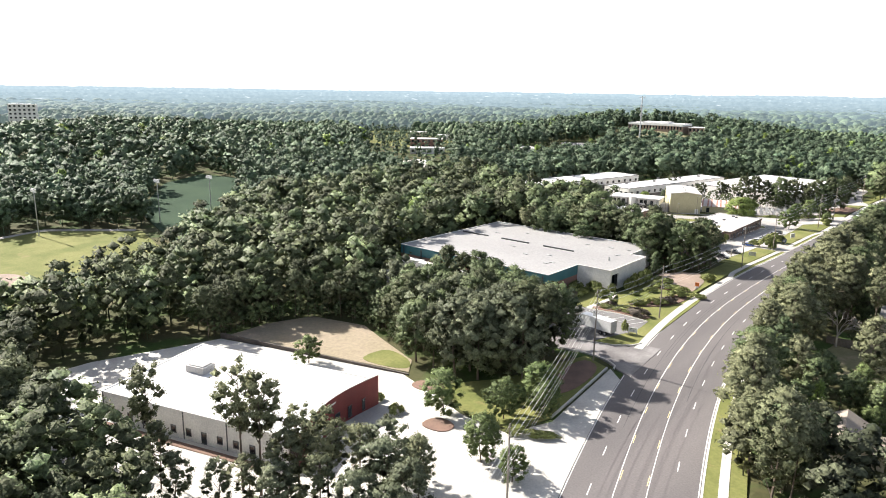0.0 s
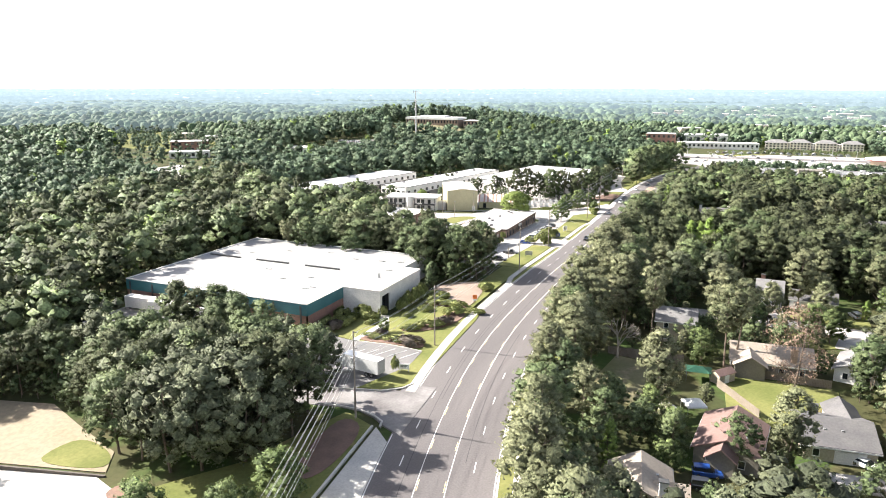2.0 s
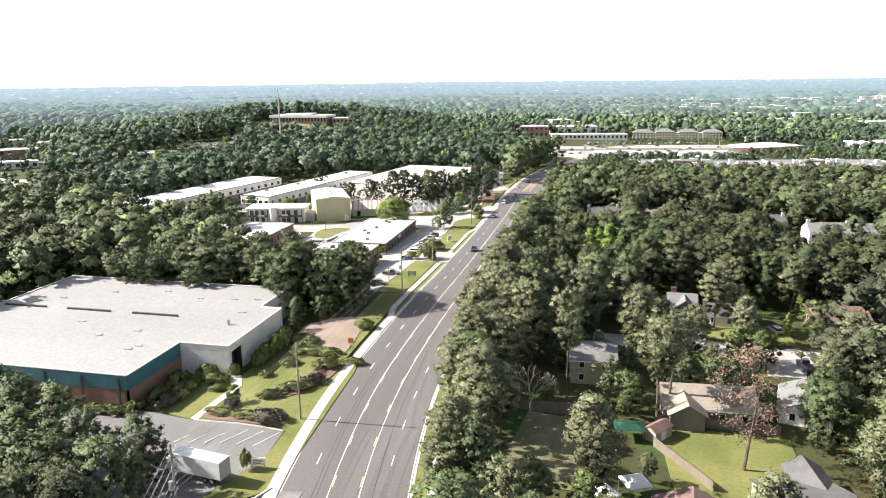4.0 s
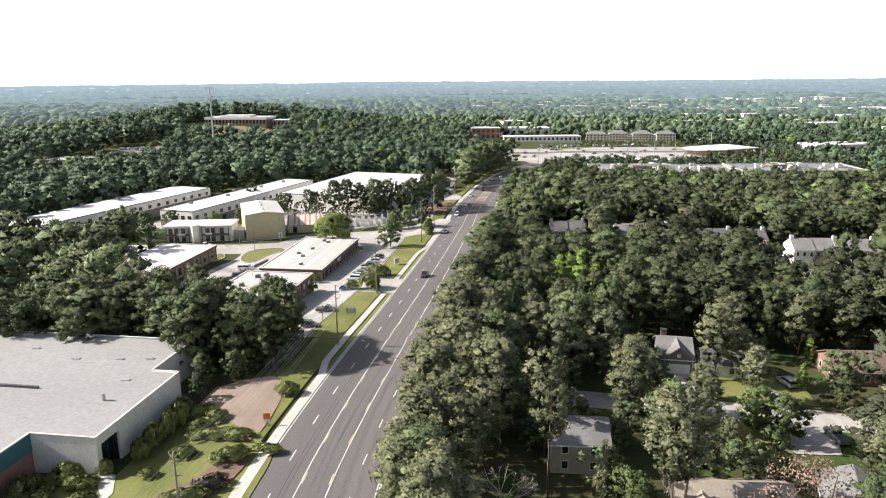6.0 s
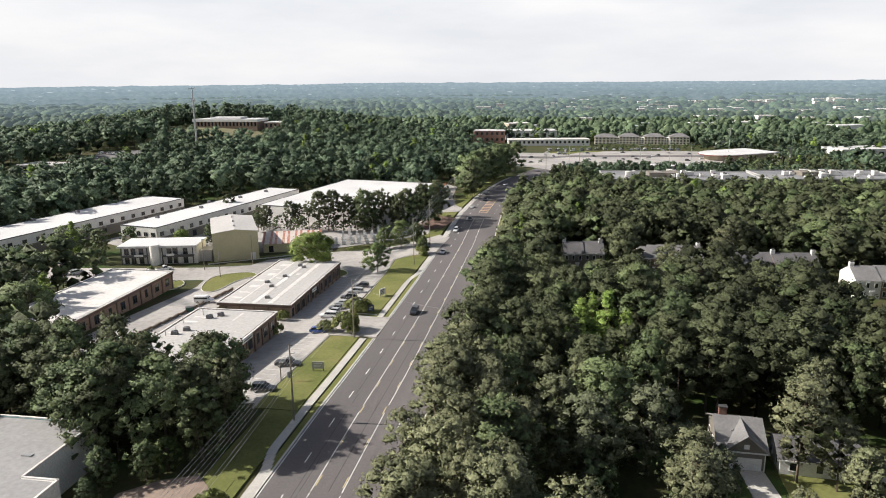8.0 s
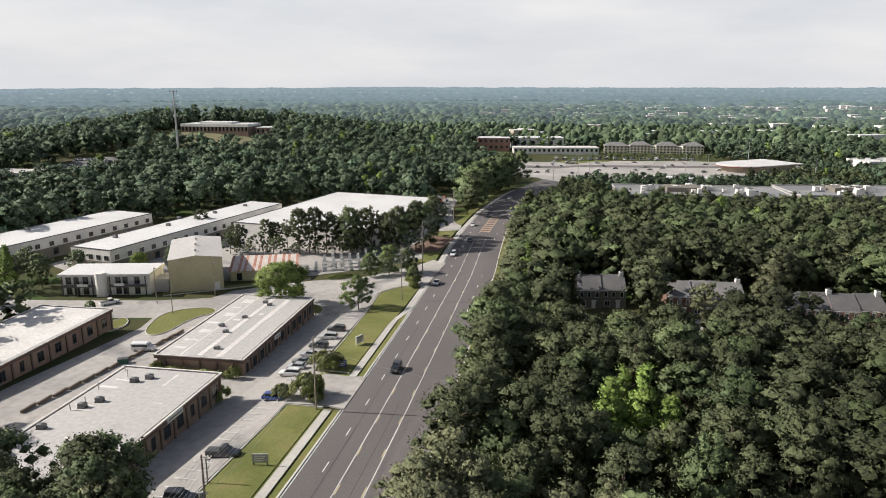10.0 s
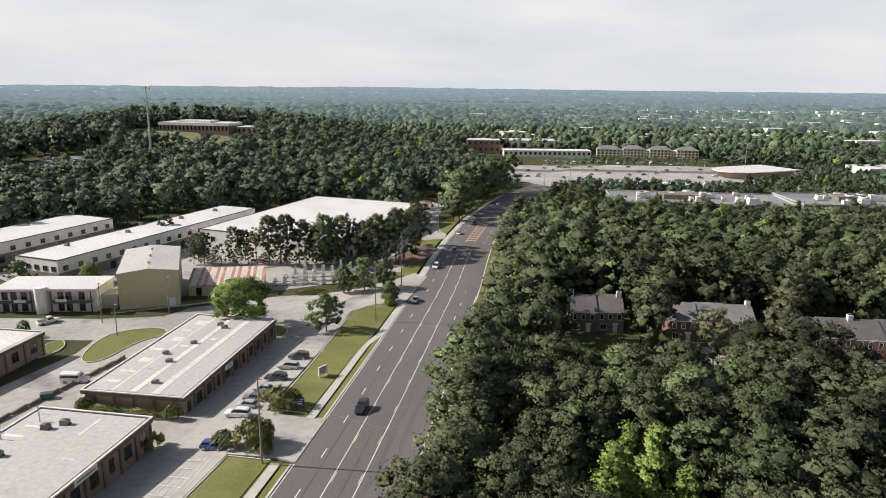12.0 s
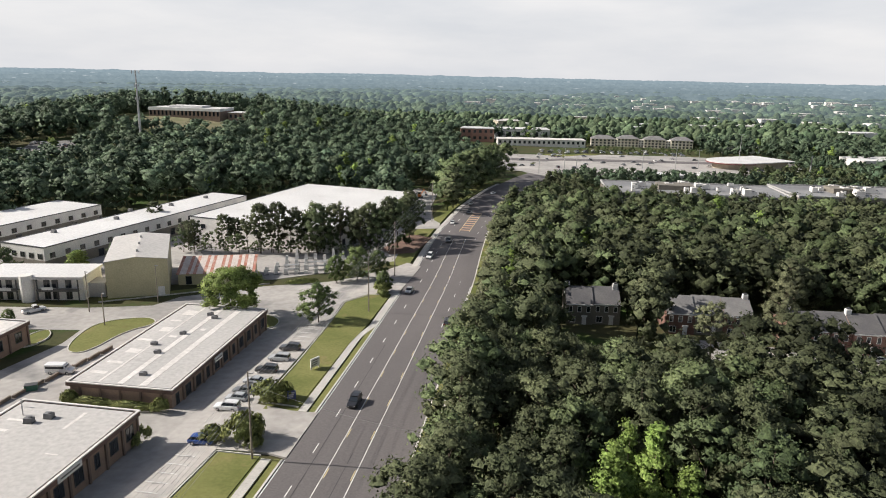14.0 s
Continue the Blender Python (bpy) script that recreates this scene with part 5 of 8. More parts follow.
def vehicle(kind, paint, label, category, m, group="parked cars"):
    t = thing(kind, m, label, category, group)
    l, w, belt, top = {"saloon_car": (4.7, 0.92, 0.95, 1.45), "suv": (4.8, 0.97, 1.08, 1.78), "pickup_truck": (5.7, 1.0, 1.10, 1.85), "van": (5.6, 1.0, 1.15, 2.15), "hatchback": (4.2, 0.9, 0.98, 1.52)}[kind]
    h = l / 2
    part("body", loft(bmesh.new(), [section(-h, w * 0.82, 0.42, belt - 0.12), section(-h + 0.15, w * 0.95, 0.3, belt), section(-h * 0.5, w, 0.26, belt), section(h * 0.35, w, 0.26, belt - 0.02), section(h * 0.62, w, 0.28, belt - 0.08), section(h - 0.2, w * 0.93, 0.3, belt - 0.2), section(h, w * 0.78, 0.42, belt - 0.34)]), paint, t, smooth=False)
    if kind == "van":
        part("upper_body", loft(bmesh.new(), [section(-h * 0.985, w * 0.93, belt - 0.1, top - 0.03, 0.07), section(-h * 0.5, w * 0.96, belt - 0.1, top, 0.07), section(h * 0.36, w * 0.93, belt - 0.1, top - 0.04, 0.07), section(h * 0.62, w * 0.9, belt - 0.12, belt + 0.12, 0.05)]), paint, t)
        for sy in (-1, 1):
            part("side_window", boxes((-h * 0.9, h * 0.42, sy * w * 0.955 - 0.02, sy * w * 0.955 + 0.02, belt + 0.12, belt + 0.62)), GLASS, t)
        part("windscreen", boxes((h * 0.38, h * 0.56, -w * 0.8, w * 0.8, belt + 0.12, belt + 0.6)), GLASS, t)
    x0, x1, x2, x3 = {"saloon_car": (-0.72, -0.42, 0.12, 0.45), "suv": (-0.97, -0.88, 0.1, 0.45), "pickup_truck": (-0.12, -0.06, 0.25, 0.5), "van": (-0.98, -0.94, 0.35, 0.72), "hatchback": (-0.96, -0.7, 0.1, 0.48)}[kind]
    glassy = loft(bmesh.new(), [[(x0 * h, -w * 0.86, belt - 0.03), (x1 * h, -w * 0.72, top - 0.1), (x2 * h, -w * 0.72, top - 0.1), (x3 * h, -w * 0.86, belt - 0.06)], [(x0 * h, w * 0.86, belt - 0.03), (x1 * h, w * 0.72, top - 0.1), (x2 * h, w * 0.72, top - 0.1), (x3 * h, w * 0.86, belt - 0.06)]])
    if kind == "van":
        glassy.free()
    else:
        part("cabin_glass", glassy, GLASS, t, "dark glass")
        part("roof", loft(bmesh.new(), [section(x1 * h - 0.06, w * 0.73, top - 0.3, top - 0.02, 0.03), section((x1 + x2) / 2 * h, w * 0.76, top - 0.14, top, 0.03), section(x2 * h + 0.04, w * 0.73, top - 0.16, top - 0.03, 0.03)]), paint, t)
    if kind == "pickup_truck":
        part("cargo_bed", boxes((-h * 0.95, -h * 0.14, -w * 0.84, w * 0.84, belt - 0.02, belt + 0.03)), DARKMETAL, t, "dark cargo bed")
    for sx in (-0.6, 0.6):
        for sy in (-1, 1):
            wheel = part("wheel", tube(bmesh.new(), (sx * h, sy * (w - 0.22), 0.34), (sx * h, sy * (w + 0.01), 0.34), 0.34, 0.34, 14), TYRE, t)
            part("rim", tube(bmesh.new(), (sx * h, sy * (w + 0.005), 0.34), (sx * h, sy * (w + 0.025), 0.34), 0.21, 0.19, 12), CHROME, wheel)
    for sy in (-1, 1):
        part("headlight", boxes((h - 0.14, h + 0.0, sy * w * 0.62 - 0.17, sy * w * 0.62 + 0.17, belt - 0.48, belt - 0.33)), LAMPGLASS, t)
        part("tail_light", boxes((-h - 0.02, -h + 0.12, sy * w * 0.66 - 0.13, sy * w * 0.66 + 0.13, belt - 0.32, belt - 0.12)), TAILRED, t)
        part("mirror", boxes((x3 * h - 0.35, x3 * h - 0.2, sy * (w + 0.02) - 0.1, sy * (w + 0.02) + 0.1, belt - 0.02, belt + 0.15)), paint, t)
    return t


def park(kind, paint, colour, x, y, turn, where, category, lift=0.14, group="parked cars"):
    return vehicle(kind, paint, "%s %s %s" % (colour, kind.replace("_", " "), where), category, pose(x, y, (ground_z(x, y) if x < road_x(y) - 20 or x > road_x(y) + 12 else road_z(y)) + lift, 0, 0, turn), group)


stall = "parked in a marked stall by shops"
first = [("suv", CAR_BLACK, "black", 346.8), ("suv", CAR_SILVER, "silver", 340.4), ("suv", CAR_BLACK, "black", 333.6), ("saloon_car", CAR_SILVER, "silver-grey", 327.6), ("saloon_car", CAR_GREY, "dark grey", 322.9), ("hatchback", CAR_SILVER, "pale blue-grey", 319.4), ("suv", CAR_WHITE, "white", 315.4)]
for kind, paint, colour, y in first:
    park(kind, paint, colour, -84.2, y, 182 + random.uniform(-2, 2), stall, "car")
park("hatchback", CAR_BLUE, "bright blue", -82.3, 302.3, 5, "parked near a shrub", "car")
park("pickup_truck", CAR_BLACK, "black", -80.4, 278.3, 4, "parked beside the grass strip", "pickup")
park("suv", CAR_BLACK, "black", -79.6, 264.0, 4, "parked beside the grass strip", "car")
park("van", CAR_WHITE, "white", -126.4, 325.3, 12, "parked behind the shop row", "van")
park("pickup_truck", CAR_WHITE, "white", -160.8, 359.8, 60, "parked on the drive", "pickup")
for k, (x, y) in enumerate(((-196, 357), (-201, 361), (-206, 352), (-188, 350), (-192, 347))):
    park("suv" if k % 2 else "pickup_truck", (CAR_SILVER, CAR_GREY, CAR_WHITE)[k % 3], ("silver", "grey", "white")[k % 3], x, y, 70, "parked beside the office", "car")
park("saloon_car", CAR_WHITE, "white", 14.7, 155.0, -35, "parked on a drive", "car", 0.24)
park("suv", CAR_BLUE, "dark blue", -9.0, 142.2, 8, "parked beside a house", "car")
park("suv", CAR_BLACK, "black", -9.0, 138.0, 8, "parked beside a house", "car")
park("suv", CAR_SILVER, "silver", 29.8, 248.2, 110, "parked before a white house", "car", 0.2)
park("pickup_truck", CAR_GREY, "dark", 31.4, 225.3, 100, "parked at a street corner", "pickup", 0.24)
park("saloon_car", CAR_WHITE, "white", 25.2, 240.5, 80, "parked on a lawn drive", "car", 0.2)
for k, (x, y) in enumerate(((20.5, 368.5), (23.5, 372), (41, 364.5), (50, 369), (53, 366))):
    park("saloon_car" if k % 2 else "suv", (CAR_SILVER, CAR_WHITE, CAR_GREY)[k % 3], ("silver", "white", "grey")[k % 3], x, y, 10, "parked before a townhouse row", "car")
for kind, paint, colour, u, y, turn in (("suv", CAR_BLACK, "black", -4.1, 322.0, 270), ("suv", CAR_GREY, "dark grey", -3.9, 470.0, 270), ("saloon_car", CAR_WHITE, "white", -7.5, 508.0, 270), ("saloon_car", CAR_SILVER, "silver", -7.5, 560.0, 262), ("suv", CAR_BLACK, "black", 7.4, 372.0, 90), ("saloon_car", CAR_WHITE, "white", -3.9, 600.0, 252), ("saloon_car", CAR_SILVER, "silver", -7.5, 398.0, 270), ("suv", CAR_WHITE, "white", -7.5, 442.0, 270), ("saloon_car", CAR_GREY, "dark grey", -3.9, 535.0, 266), ("saloon_car", CAR_WHITE, "white", 7.4, 566.0, 80), ("suv", CAR_GREY, "grey", 3.9, 618.0, 70)):
    x, yy = on_road(u, station(y))
    park(kind, paint, colour, x, yy, turn, "in a lane of the road", "car", 0.04, "cars on the road")
random.seed(8)
for k in range(64):
    x, y = random.uniform(-60, 100), random.uniform(740, 850)
    if k > 30:
        x, y = -40 + (k % 17) * 8 + random.uniform(-1, 1), (868, 884)[k % 2] + random.uniform(-1, 1)
    vehicle(random.choice(("saloon_car", "suv")), *random.choice(((CAR_WHITE, "white car far off near the crossing"), (CAR_GREY, "dark car far off near the crossing"), (CAR_SILVER, "silver car far off near the crossing"))), "car", pose(x, y, ground_z(x, y) + 0.14, 0, 0, random.choice((20, 110, 200))), "cars near the crossing")

park("pickup_truck", CAR_RED, "dark red", -118.5, 167.5, 70, "parked beside the brick wall", "pickup", 0.2)
park("saloon_car", CAR_WHITE, "white", -123.5, 167.0, 60, "parked beside the brick wall", "car", 0.2)
for k in range(22):
    x, y = drawn(-338 - (k % 11) * 2.9 - (k // 11) * 8, 604 + (k // 11) * 22 + (k % 11) * 0.4)
    park(("suv", "saloon_car")[k % 2], (CAR_WHITE, CAR_SILVER, CAR_WHITE, CAR_GREY)[k % 4], ("white", "silver", "white", "grey")[k % 4], x, y, 80, "parked in a lot in the wood", "car", 0.26)

# box truck in the truck yard
bt = thing("box_truck", pose(-77.6, 152.8, ground_z(-77.6, 152.8) + 0.2, 0, 0, -8), "white box truck parked beside the side street", "truck")
part("cargo_box", boxes((-5.0, 4.2, -1.25, 1.25, 1.1, 4.0)), CAR_WHITE, bt, "white cargo box")
part("rear_frame", boxes((4.2, 4.28, -1.25, 1.25, 1.05, 4.02)), METAL, bt)
part("rear_door", boxes((4.28, 4.32, -1.1, 1.1, 1.15, 3.9)), GREYWALL, bt)
part("chassis", boxes((-7.0, 4.0, -0.5, 0.5, 0.7, 1.1)), DARKMETAL, bt)
part("cab", loft(bmesh.new(), [section(-7.2, 1.05, 0.6, 1.7), section(-6.6, 1.15, 0.5, 2.6), section(-5.2, 1.15, 0.5, 2.9)]), CAR_WHITE, bt, "white cab")
part("windscreen", boxes((-7.05, -6.75, -1.0, 1.0, 1.75, 2.4)), GLASS, bt)
for sx in (-6.2, 1.2, 2.5):
    for sy in (-1, 1):
        wh = part("wheel", tube(bmesh.new(), (sx, sy * 0.85, 0.5), (sx, sy * 1.2, 0.5), 0.5, 0.5, 16), TYRE, bt)
        part("rim", tube(bmesh.new(), (sx, sy * 1.2, 0.5), (sx, sy * 1.22, 0.5), 0.28, 0.25, 12), METAL, wh)

# stall lines
marks = tagged(new("stall_marking"), "worn white parking stall lines", "marking", kind="structure")
for k in range(16):
    y = 262 + k * 2.75
    if 299 < y:
        continue
    z = ground_z(-81.5, y) + 0.17
    part("stall_line", boxes((-84.5, -79.0, y - 0.06, y + 0.06, z - 0.05, z)), PAINT_W, marks)
for k in range(16):
    y = 321 + k * 2.9
    z = ground_z(-83.5, y) + 0.17
    part("stall_line", boxes((-86.5, -81.0 - 0.03 * (y - 321), y - 0.06, y + 0.06, z - 0.05, z)), PAINT_W, marks)
for k in range(6):
    x = -88.5 + k * 3.0
    bm = box(bmesh.new(), -0.07, 0.07, -2.8, 2.8, -0.05, 0, pose(x, 165.6, ground_z(x, 165.6) + 0.2, 0, 0, -25))
    part("stall_line", bm, PAINT_W, marks)

for k in range(7):
    bm = box(bmesh.new(), -2.4, 2.4, -0.06, 0.06, -0.05, 0, pose(-91.8 - k * 0.75, 76.5 + k * 2.6, ground_z(-92, 80) + 0.2, 0, 0, 17))
    part("stall_line", bm, PAINT_W, marks)

# ---------------------------------------------------------------- poles, wires, signs
POLES = ((-50.9, 75.0, 13.7), (-69.2, 134.4, 17.1), (-70.8, 173.7, 14.8), (-68.6, 252.5, 14.6), (-71.6, 298.6, 15.0), (-73.9, 377.3, 17.0), (-75.4, 414.2, 17.8), (-80.4, 509.0, 18.0))
tops = []
for k, (x, y, h) in enumerate(POLES):
    z = road_z(y) + 0.1
    t = thing("utility_pole", pose(x, y, z), "weathered wooden utility pole with short cross-arms", "utility pole", "utility poles along the road")
    bm = bmesh.new()
    tube(bm, (0, 0, -0.5), (0, 0, h), 0.19, 0.12, 10)
    part("shaft", bm, POLE, t)
    arms = []
    for j, (zz, reach) in enumerate(((h - 0.3, 0.9), (h - 1.8, 0.9), (h - 3.3, 0.9), (h - 5.5, 0.4), (h - 6.3, 0.4))):
        arm = part("bracket", tube(bmesh.new(), (0, 0, zz), (reach, 0, zz + 0.1), 0.05, 0.04, 6), DARKMETAL, t)
        part("insulator", tube(bmesh.new(), (reach, 0, zz + 0.1), (reach, 0, zz + 0.4), 0.07, 0.05, 8), STONE, arm)
        arms.append(Vector((x + reach, y, z + zz + 0.4)))
        if j < 3:
            part("insulator", tube(bmesh.new(), (-0.1, 0, zz - 0.4), (-0.1, 0, zz - 0.05), 0.07, 0.05, 8), STONE, arm)
            arms.append(Vector((x - 0.12, y, z + zz - 0.1)))
    if k in (1, 3):
        part("transformer", tube(bmesh.new(), (-0.5, 0, h - 6.4), (-0.5, 0, h - 5.2), 0.28, 0.28, 12), METAL, t)
    tops.append(arms)


def wire(name, a, b, sag, r=0.022):
    bm = bmesh.new()
    rows = []
    (ax, ay), (bx, by) = settled(a.x, a.y), settled(b.x, b.y)
    for k in range(15):
        f = k / 14
        p = Vector((*drawn(ax + (bx - ax) * f, ay + (by - ay) * f), a.z + (b.z - a.z) * f - sag * 4 * f * (1 - f)))
        rows.append([bm.verts.new(p + Vector(o) * r) for o in ((1, 0, 0), (0, 0, 1), (-1, 0, 0), (0, 0, -1))])
    for p, q in zip(rows, rows[1:]):
        for k in range(4):
            bm.faces.new((p[k], p[(k + 1) % 4], q[(k + 1) % 4], q[k]))
    return tagged(new(name, mesh_of(name, bm, WIRE)), "thin grey overhead wire between two poles", "wire", "overhead wires")


for k in range(len(tops) - 1):
    for a, b in zip(tops[k], tops[k + 1]):
        wire("overhead_wire", a, b, 0.9 if k != 2 else 1.5)
for a in tops[0]:
    wire("overhead_wire", a, a + Vector((22, -62, 0.5)), 0.9)
wire("overhead_wire", tops[4][3], Vector((-43.5, 296, road_z(296) + 9)), 0.7)
for x, y, h in ((-147.1, 363.2, 11.2), (-136.4, 354.3, 8.6), (-134.3, 375.0, 10.8), (-43.2, 264.4, 8.0), (-78.2, 269.2, 4.4)):
    t = thing("lamp_post", pose(x, y, ground_z(x, y) + 0.1), "slim dark wooden yard pole", "pole", "yard poles")
    part("shaft", tube(bmesh.new(), (0, 0, -0.3), (0, 0, h), 0.14, 0.1, 8), POLE, t)
    part("lamp_head", boxes((-0.1, 0.7, -0.15, 0.15, h - 0.3, h - 0.1)), METAL, t)


def board_sign(name, x, y, turn, w, h, mat, label, stone=False):
    t = thing(name, pose(x, y, road_z(y) + 0.2, 0, 0, turn), label, "sign", "roadside signs")
    part("panel", boxes((-w / 2, w / 2, -0.12, 0.12, 0.5, 0.5 + h)), mat, t)
    for sx in (-0.42, 0.42):
        part("post", boxes((sx * w - 0.08, sx * w + 0.08, -0.1, 0.1, -0.2, 0.5)), KERB if stone else DARKMETAL, t)
    for k in range(3):
        part("lettering_bar", boxes((-w * 0.35, w * (0.35 - 0.08 * k), -0.15, -0.12, 0.5 + h * (0.72 - 0.25 * k), 0.5 + h * (0.82 - 0.25 * k))), TRIM if mat is not TRIM else DARKMETAL, t)
    return t


board_sign("office_sign", -74.6, 336.6, 65, 2.6, 1.9, TRIM, "white stone-framed sign on the lawn", True)
board_sign("notice_sign", -73.4, 320.2, 20, 1.6, 1.6, BLUESIGN, "navy blue notice sign on the lawn")
board_sign("notice_sign", -72.6, 276.0, 10, 2.6, 1.5, GREYWALL, "grey board sign on two posts")
board_sign("entrance_sign", -70.5, 157.0, 20, 2.2, 1.2, TRIM, "low white entrance sign by the kerb", True)
rw = thing("roadworks_sign", pose(-68.6, 212, 0.25, 0, 0, 20), "orange roadworks sign stack beside the pavement", "sign")
part("panel", boxes((-0.6, 0.6, -0.04, 0.04, 1.0, 2.2)), ORANGE, rw)
part("lower_panel", boxes((-0.5, 0.5, -0.04, 0.04, 0.4, 0.9)), TRIM, rw)
part("leg", boxes((-0.05, 0.05, -0.4, 0.4, 0, 0.1), (-0.04, 0.04, -0.04, 0.04, 0, 1.0)), DARKMETAL, rw)

# lattice-free steel mast far off, and floodlights on the sports field
MAST = ground_z(-284.2, 607.1)
mast = thing("radio_mast", pose(-284.2, 607.1, MAST), "tall thin steel radio mast with antennas", "mast")
part("shaft", tube(bmesh.new(), (0, 0, 0), (0, 0, 55.0 - MAST), 0.9, 0.4, 10), METAL, mast)
for zz, r in ((54.0 - MAST, 2.4), (46.0 - MAST, 1.3), (38.5 - MAST, 1.3)):
    bm = bmesh.new()
    for k in range(6):
        a = 2 * math.pi * k / 6
        tube(bm, (0, 0, zz), (r * math.cos(a), r * math.sin(a), zz), 0.1, 0.1, 5)
        tube(bm, (r * math.cos(a), r * math.sin(a), zz - 0.9), (r * math.cos(a), r * math.sin(a), zz + 0.9), 0.22, 0.22, 6)
    part("antenna_ring", bm, METAL, mast)
for x, y in (drawn(-336, 114), drawn(-326, 166), drawn(-322, 192)):
    t = thing("floodlight_mast", pose(x, y, ground_z(x, y)), "pale floodlight mast beside the sports field", "floodlight", "floodlights")
    part("pole", tube(bmesh.new(), (0, 0, 0), (0, 0, 20.5), 0.3, 0.18, 8), METAL, t)
    part("lamp_rack", boxes((-2.6, 2.6, -0.2, 0.2, 20.0, 20.3), (-2.6, 2.6, -0.2, 0.2, 21.4, 21.7)), METAL, t)
    for k in range(6):
        part("lamp", boxes((-2.5 + k * 0.95, -1.9 + k * 0.95, -0.5, -0.2, 20.3, 21.3)), TRIM, t)

# ---------------------------------------------------------------- far buildings
def block(name, x, y, w, d, turn, h, walls, roof, label, floors=2, bays=10, base=None, units=0):
    z = ground_z(x, y) if base is None else base
    t = thing(name, pose(x, y, z, 0, 0, turn), label, "building", "buildings far off")
    part("wall", ring(bmesh.new(), w, d, -4, h - 0.3, 0.4), walls, t)
    part("roof", boxes((-0.3, w + 0.3, -0.3, d + 0.3, h - 0.5, h)), roof, t)
    for f in range(floors):
        for k in range(bays):
            window(t, face_pose(w * (k + 0.5) / bays, 0, h * (f + 0.3) / floors, "s"), w / bays * 0.45, h / floors * 0.42, 1, DARKMETAL)
    return t


def hip_block(x, y, w, d, turn, eave, rise, walls, roof, label, floors=3, bays=6):
    """A storeyed block under a hipped roof."""
    t = thing("hotel_block", pose(x, y, ground_z(x, y), 0, 0, turn), label, "building", "hotel blocks")
    part("wall", ring(bmesh.new(), w, d, -4, eave, 0.4), walls, t)
    bm = bmesh.new()
    low = [bm.verts.new(c) for c in ((-0.8, -0.8, eave), (w + 0.8, -0.8, eave), (w + 0.8, d + 0.8, eave), (-0.8, d + 0.8, eave))]
    a_, b_ = bm.verts.new((d / 2, d / 2, eave + rise)), bm.verts.new((w - d / 2, d / 2, eave + rise))
    for f in ((low[3], low[2], low[1], low[0]), (low[0], low[1], b_, a_), (low[1], low[2], b_), (low[2], low[3], a_, b_), (low[3], low[0], a_)):
        bm.faces.new(f)
    part("roof", bm, roof, t, "hipped grey shingle roof")
    for f in range(floors):
        for k in range(bays):
            window(t, face_pose(w * (k + 0.5) / bays, 0, eave * (f + 0.28) / floors, "s"), w / bays * 0.5, eave / floors * 0.5, 1, DARKMETAL)
    return t


for k in range(4):
    hip_block(8 + k * 26.5, 944 - k * 1.5, 21.0 if k else 24.0, 14, -1, 8.2, 3.6, STUCCO, SHINGLE, "three-storey beige hotel block with a hipped grey roof")
    if k < 3:
        block("hotel_link", 29.5 + k * 26.5, 947 - k * 1.5, 5.2, 10, -1, 7.2, WHITEWALL, ROOF_P, "pale link between two hotel blocks", 3, 2)
block("shop_strip", -86, 915, 88, 20, 9, 6.0, WHITEWALL, ROOF_P, "long pale shop strip behind the crossing", 1, 18)
block("pale_shop", 131, 912, 38, 14, 15, 6, WHITEWALL, ROOF_W, "low pale shop among trees", 1, 6)
block("brick_block", -126, 930, 34, 26, 10, 13, BRICK, ROOF_W, "brick block beyond the trees", 2, 6)
block("white_shed", -95, 985, 60, 30, 10, 11, WHITEWALL, ROOF_W, "white flat-roofed shed beyond the trees", 1, 6)
rs = thing("round_shop", pose(96, 780, ground_z(96, 780), 0, 0, 35), "low shop with a curved white canopy and a red band", "building", "buildings far off")
curve = [(24 * math.cos(math.radians(a)) + 24, 20 * math.sin(math.radians(a))) for a in range(90, 275, 15)]
part("wall", prism(bmesh.new(), [(x * 0.85 + 5, y * 0.8) for x, y in curve] + [(66, -15), (66, 15)], -3, 5.0), BEIGE, rs)
part("canopy", prism(bmesh.new(), curve + [(68, -20), (68, 20)], 5.0, 5.7), ROOF_W, rs, "curved white canopy")
part("red_band", prism(bmesh.new(), [(x * 1.01 - 0.4, y * 1.02) for x, y in curve] + [(24, -19.0), (24, 19.0)], 4.4, 4.95), REDWALL, rs, "red band under the canopy")
for k in range(8):
    window(rs, face_pose(28 + k * 4.6, -15, 0.8, "s"), 2.4, 2.6, 1, DARKMETAL)
block("low_shop", 27, 686, 48, 12, 3, 5.0, WHITEWALL, ROOF_W, "low shop with a white flat roof by the crossing", 1, 8)
block("white_hall", 212, 795, 60, 30, 15, 9, WHITEWALL, ROOF_W, "bright white hall among far trees", 1, 6)
hs = block("hill_school", *drawn(-367, 761), 64, 26, 1, 8.5, BRICK_T, ROOF_W, "long brick school with a white roof on a wooded rise", 1, 18, 15.2)
part("fascia", ring(bmesh.new(), 64, 26, 6.4, 8.8, 0.5, 0.4), TRIM, hs, "deep white roof fascia")
part("raised_hall", boxes((14, 44, 8, 24, 8.5, 10.2)), ROOF_W, hs, "raised white-roofed hall")
block("school_wing", *drawn(-299, 768), 22, 18, 1, 6.5, BRICK_T, ROOF_W, "low brick wing with a white roof", 1, 5, 14.5)
block("brick_block", *drawn(-512, 545), 34, 18, 40, 10, BRICK, ROOF_P, "brick block in the valley beyond the wood", 2, 6)
block("white_shed", *drawn(-470, 500), 34, 14, 42, 6, WHITEWALL, ROOF_W, "white shed beside a lot in the valley", 1, 6)
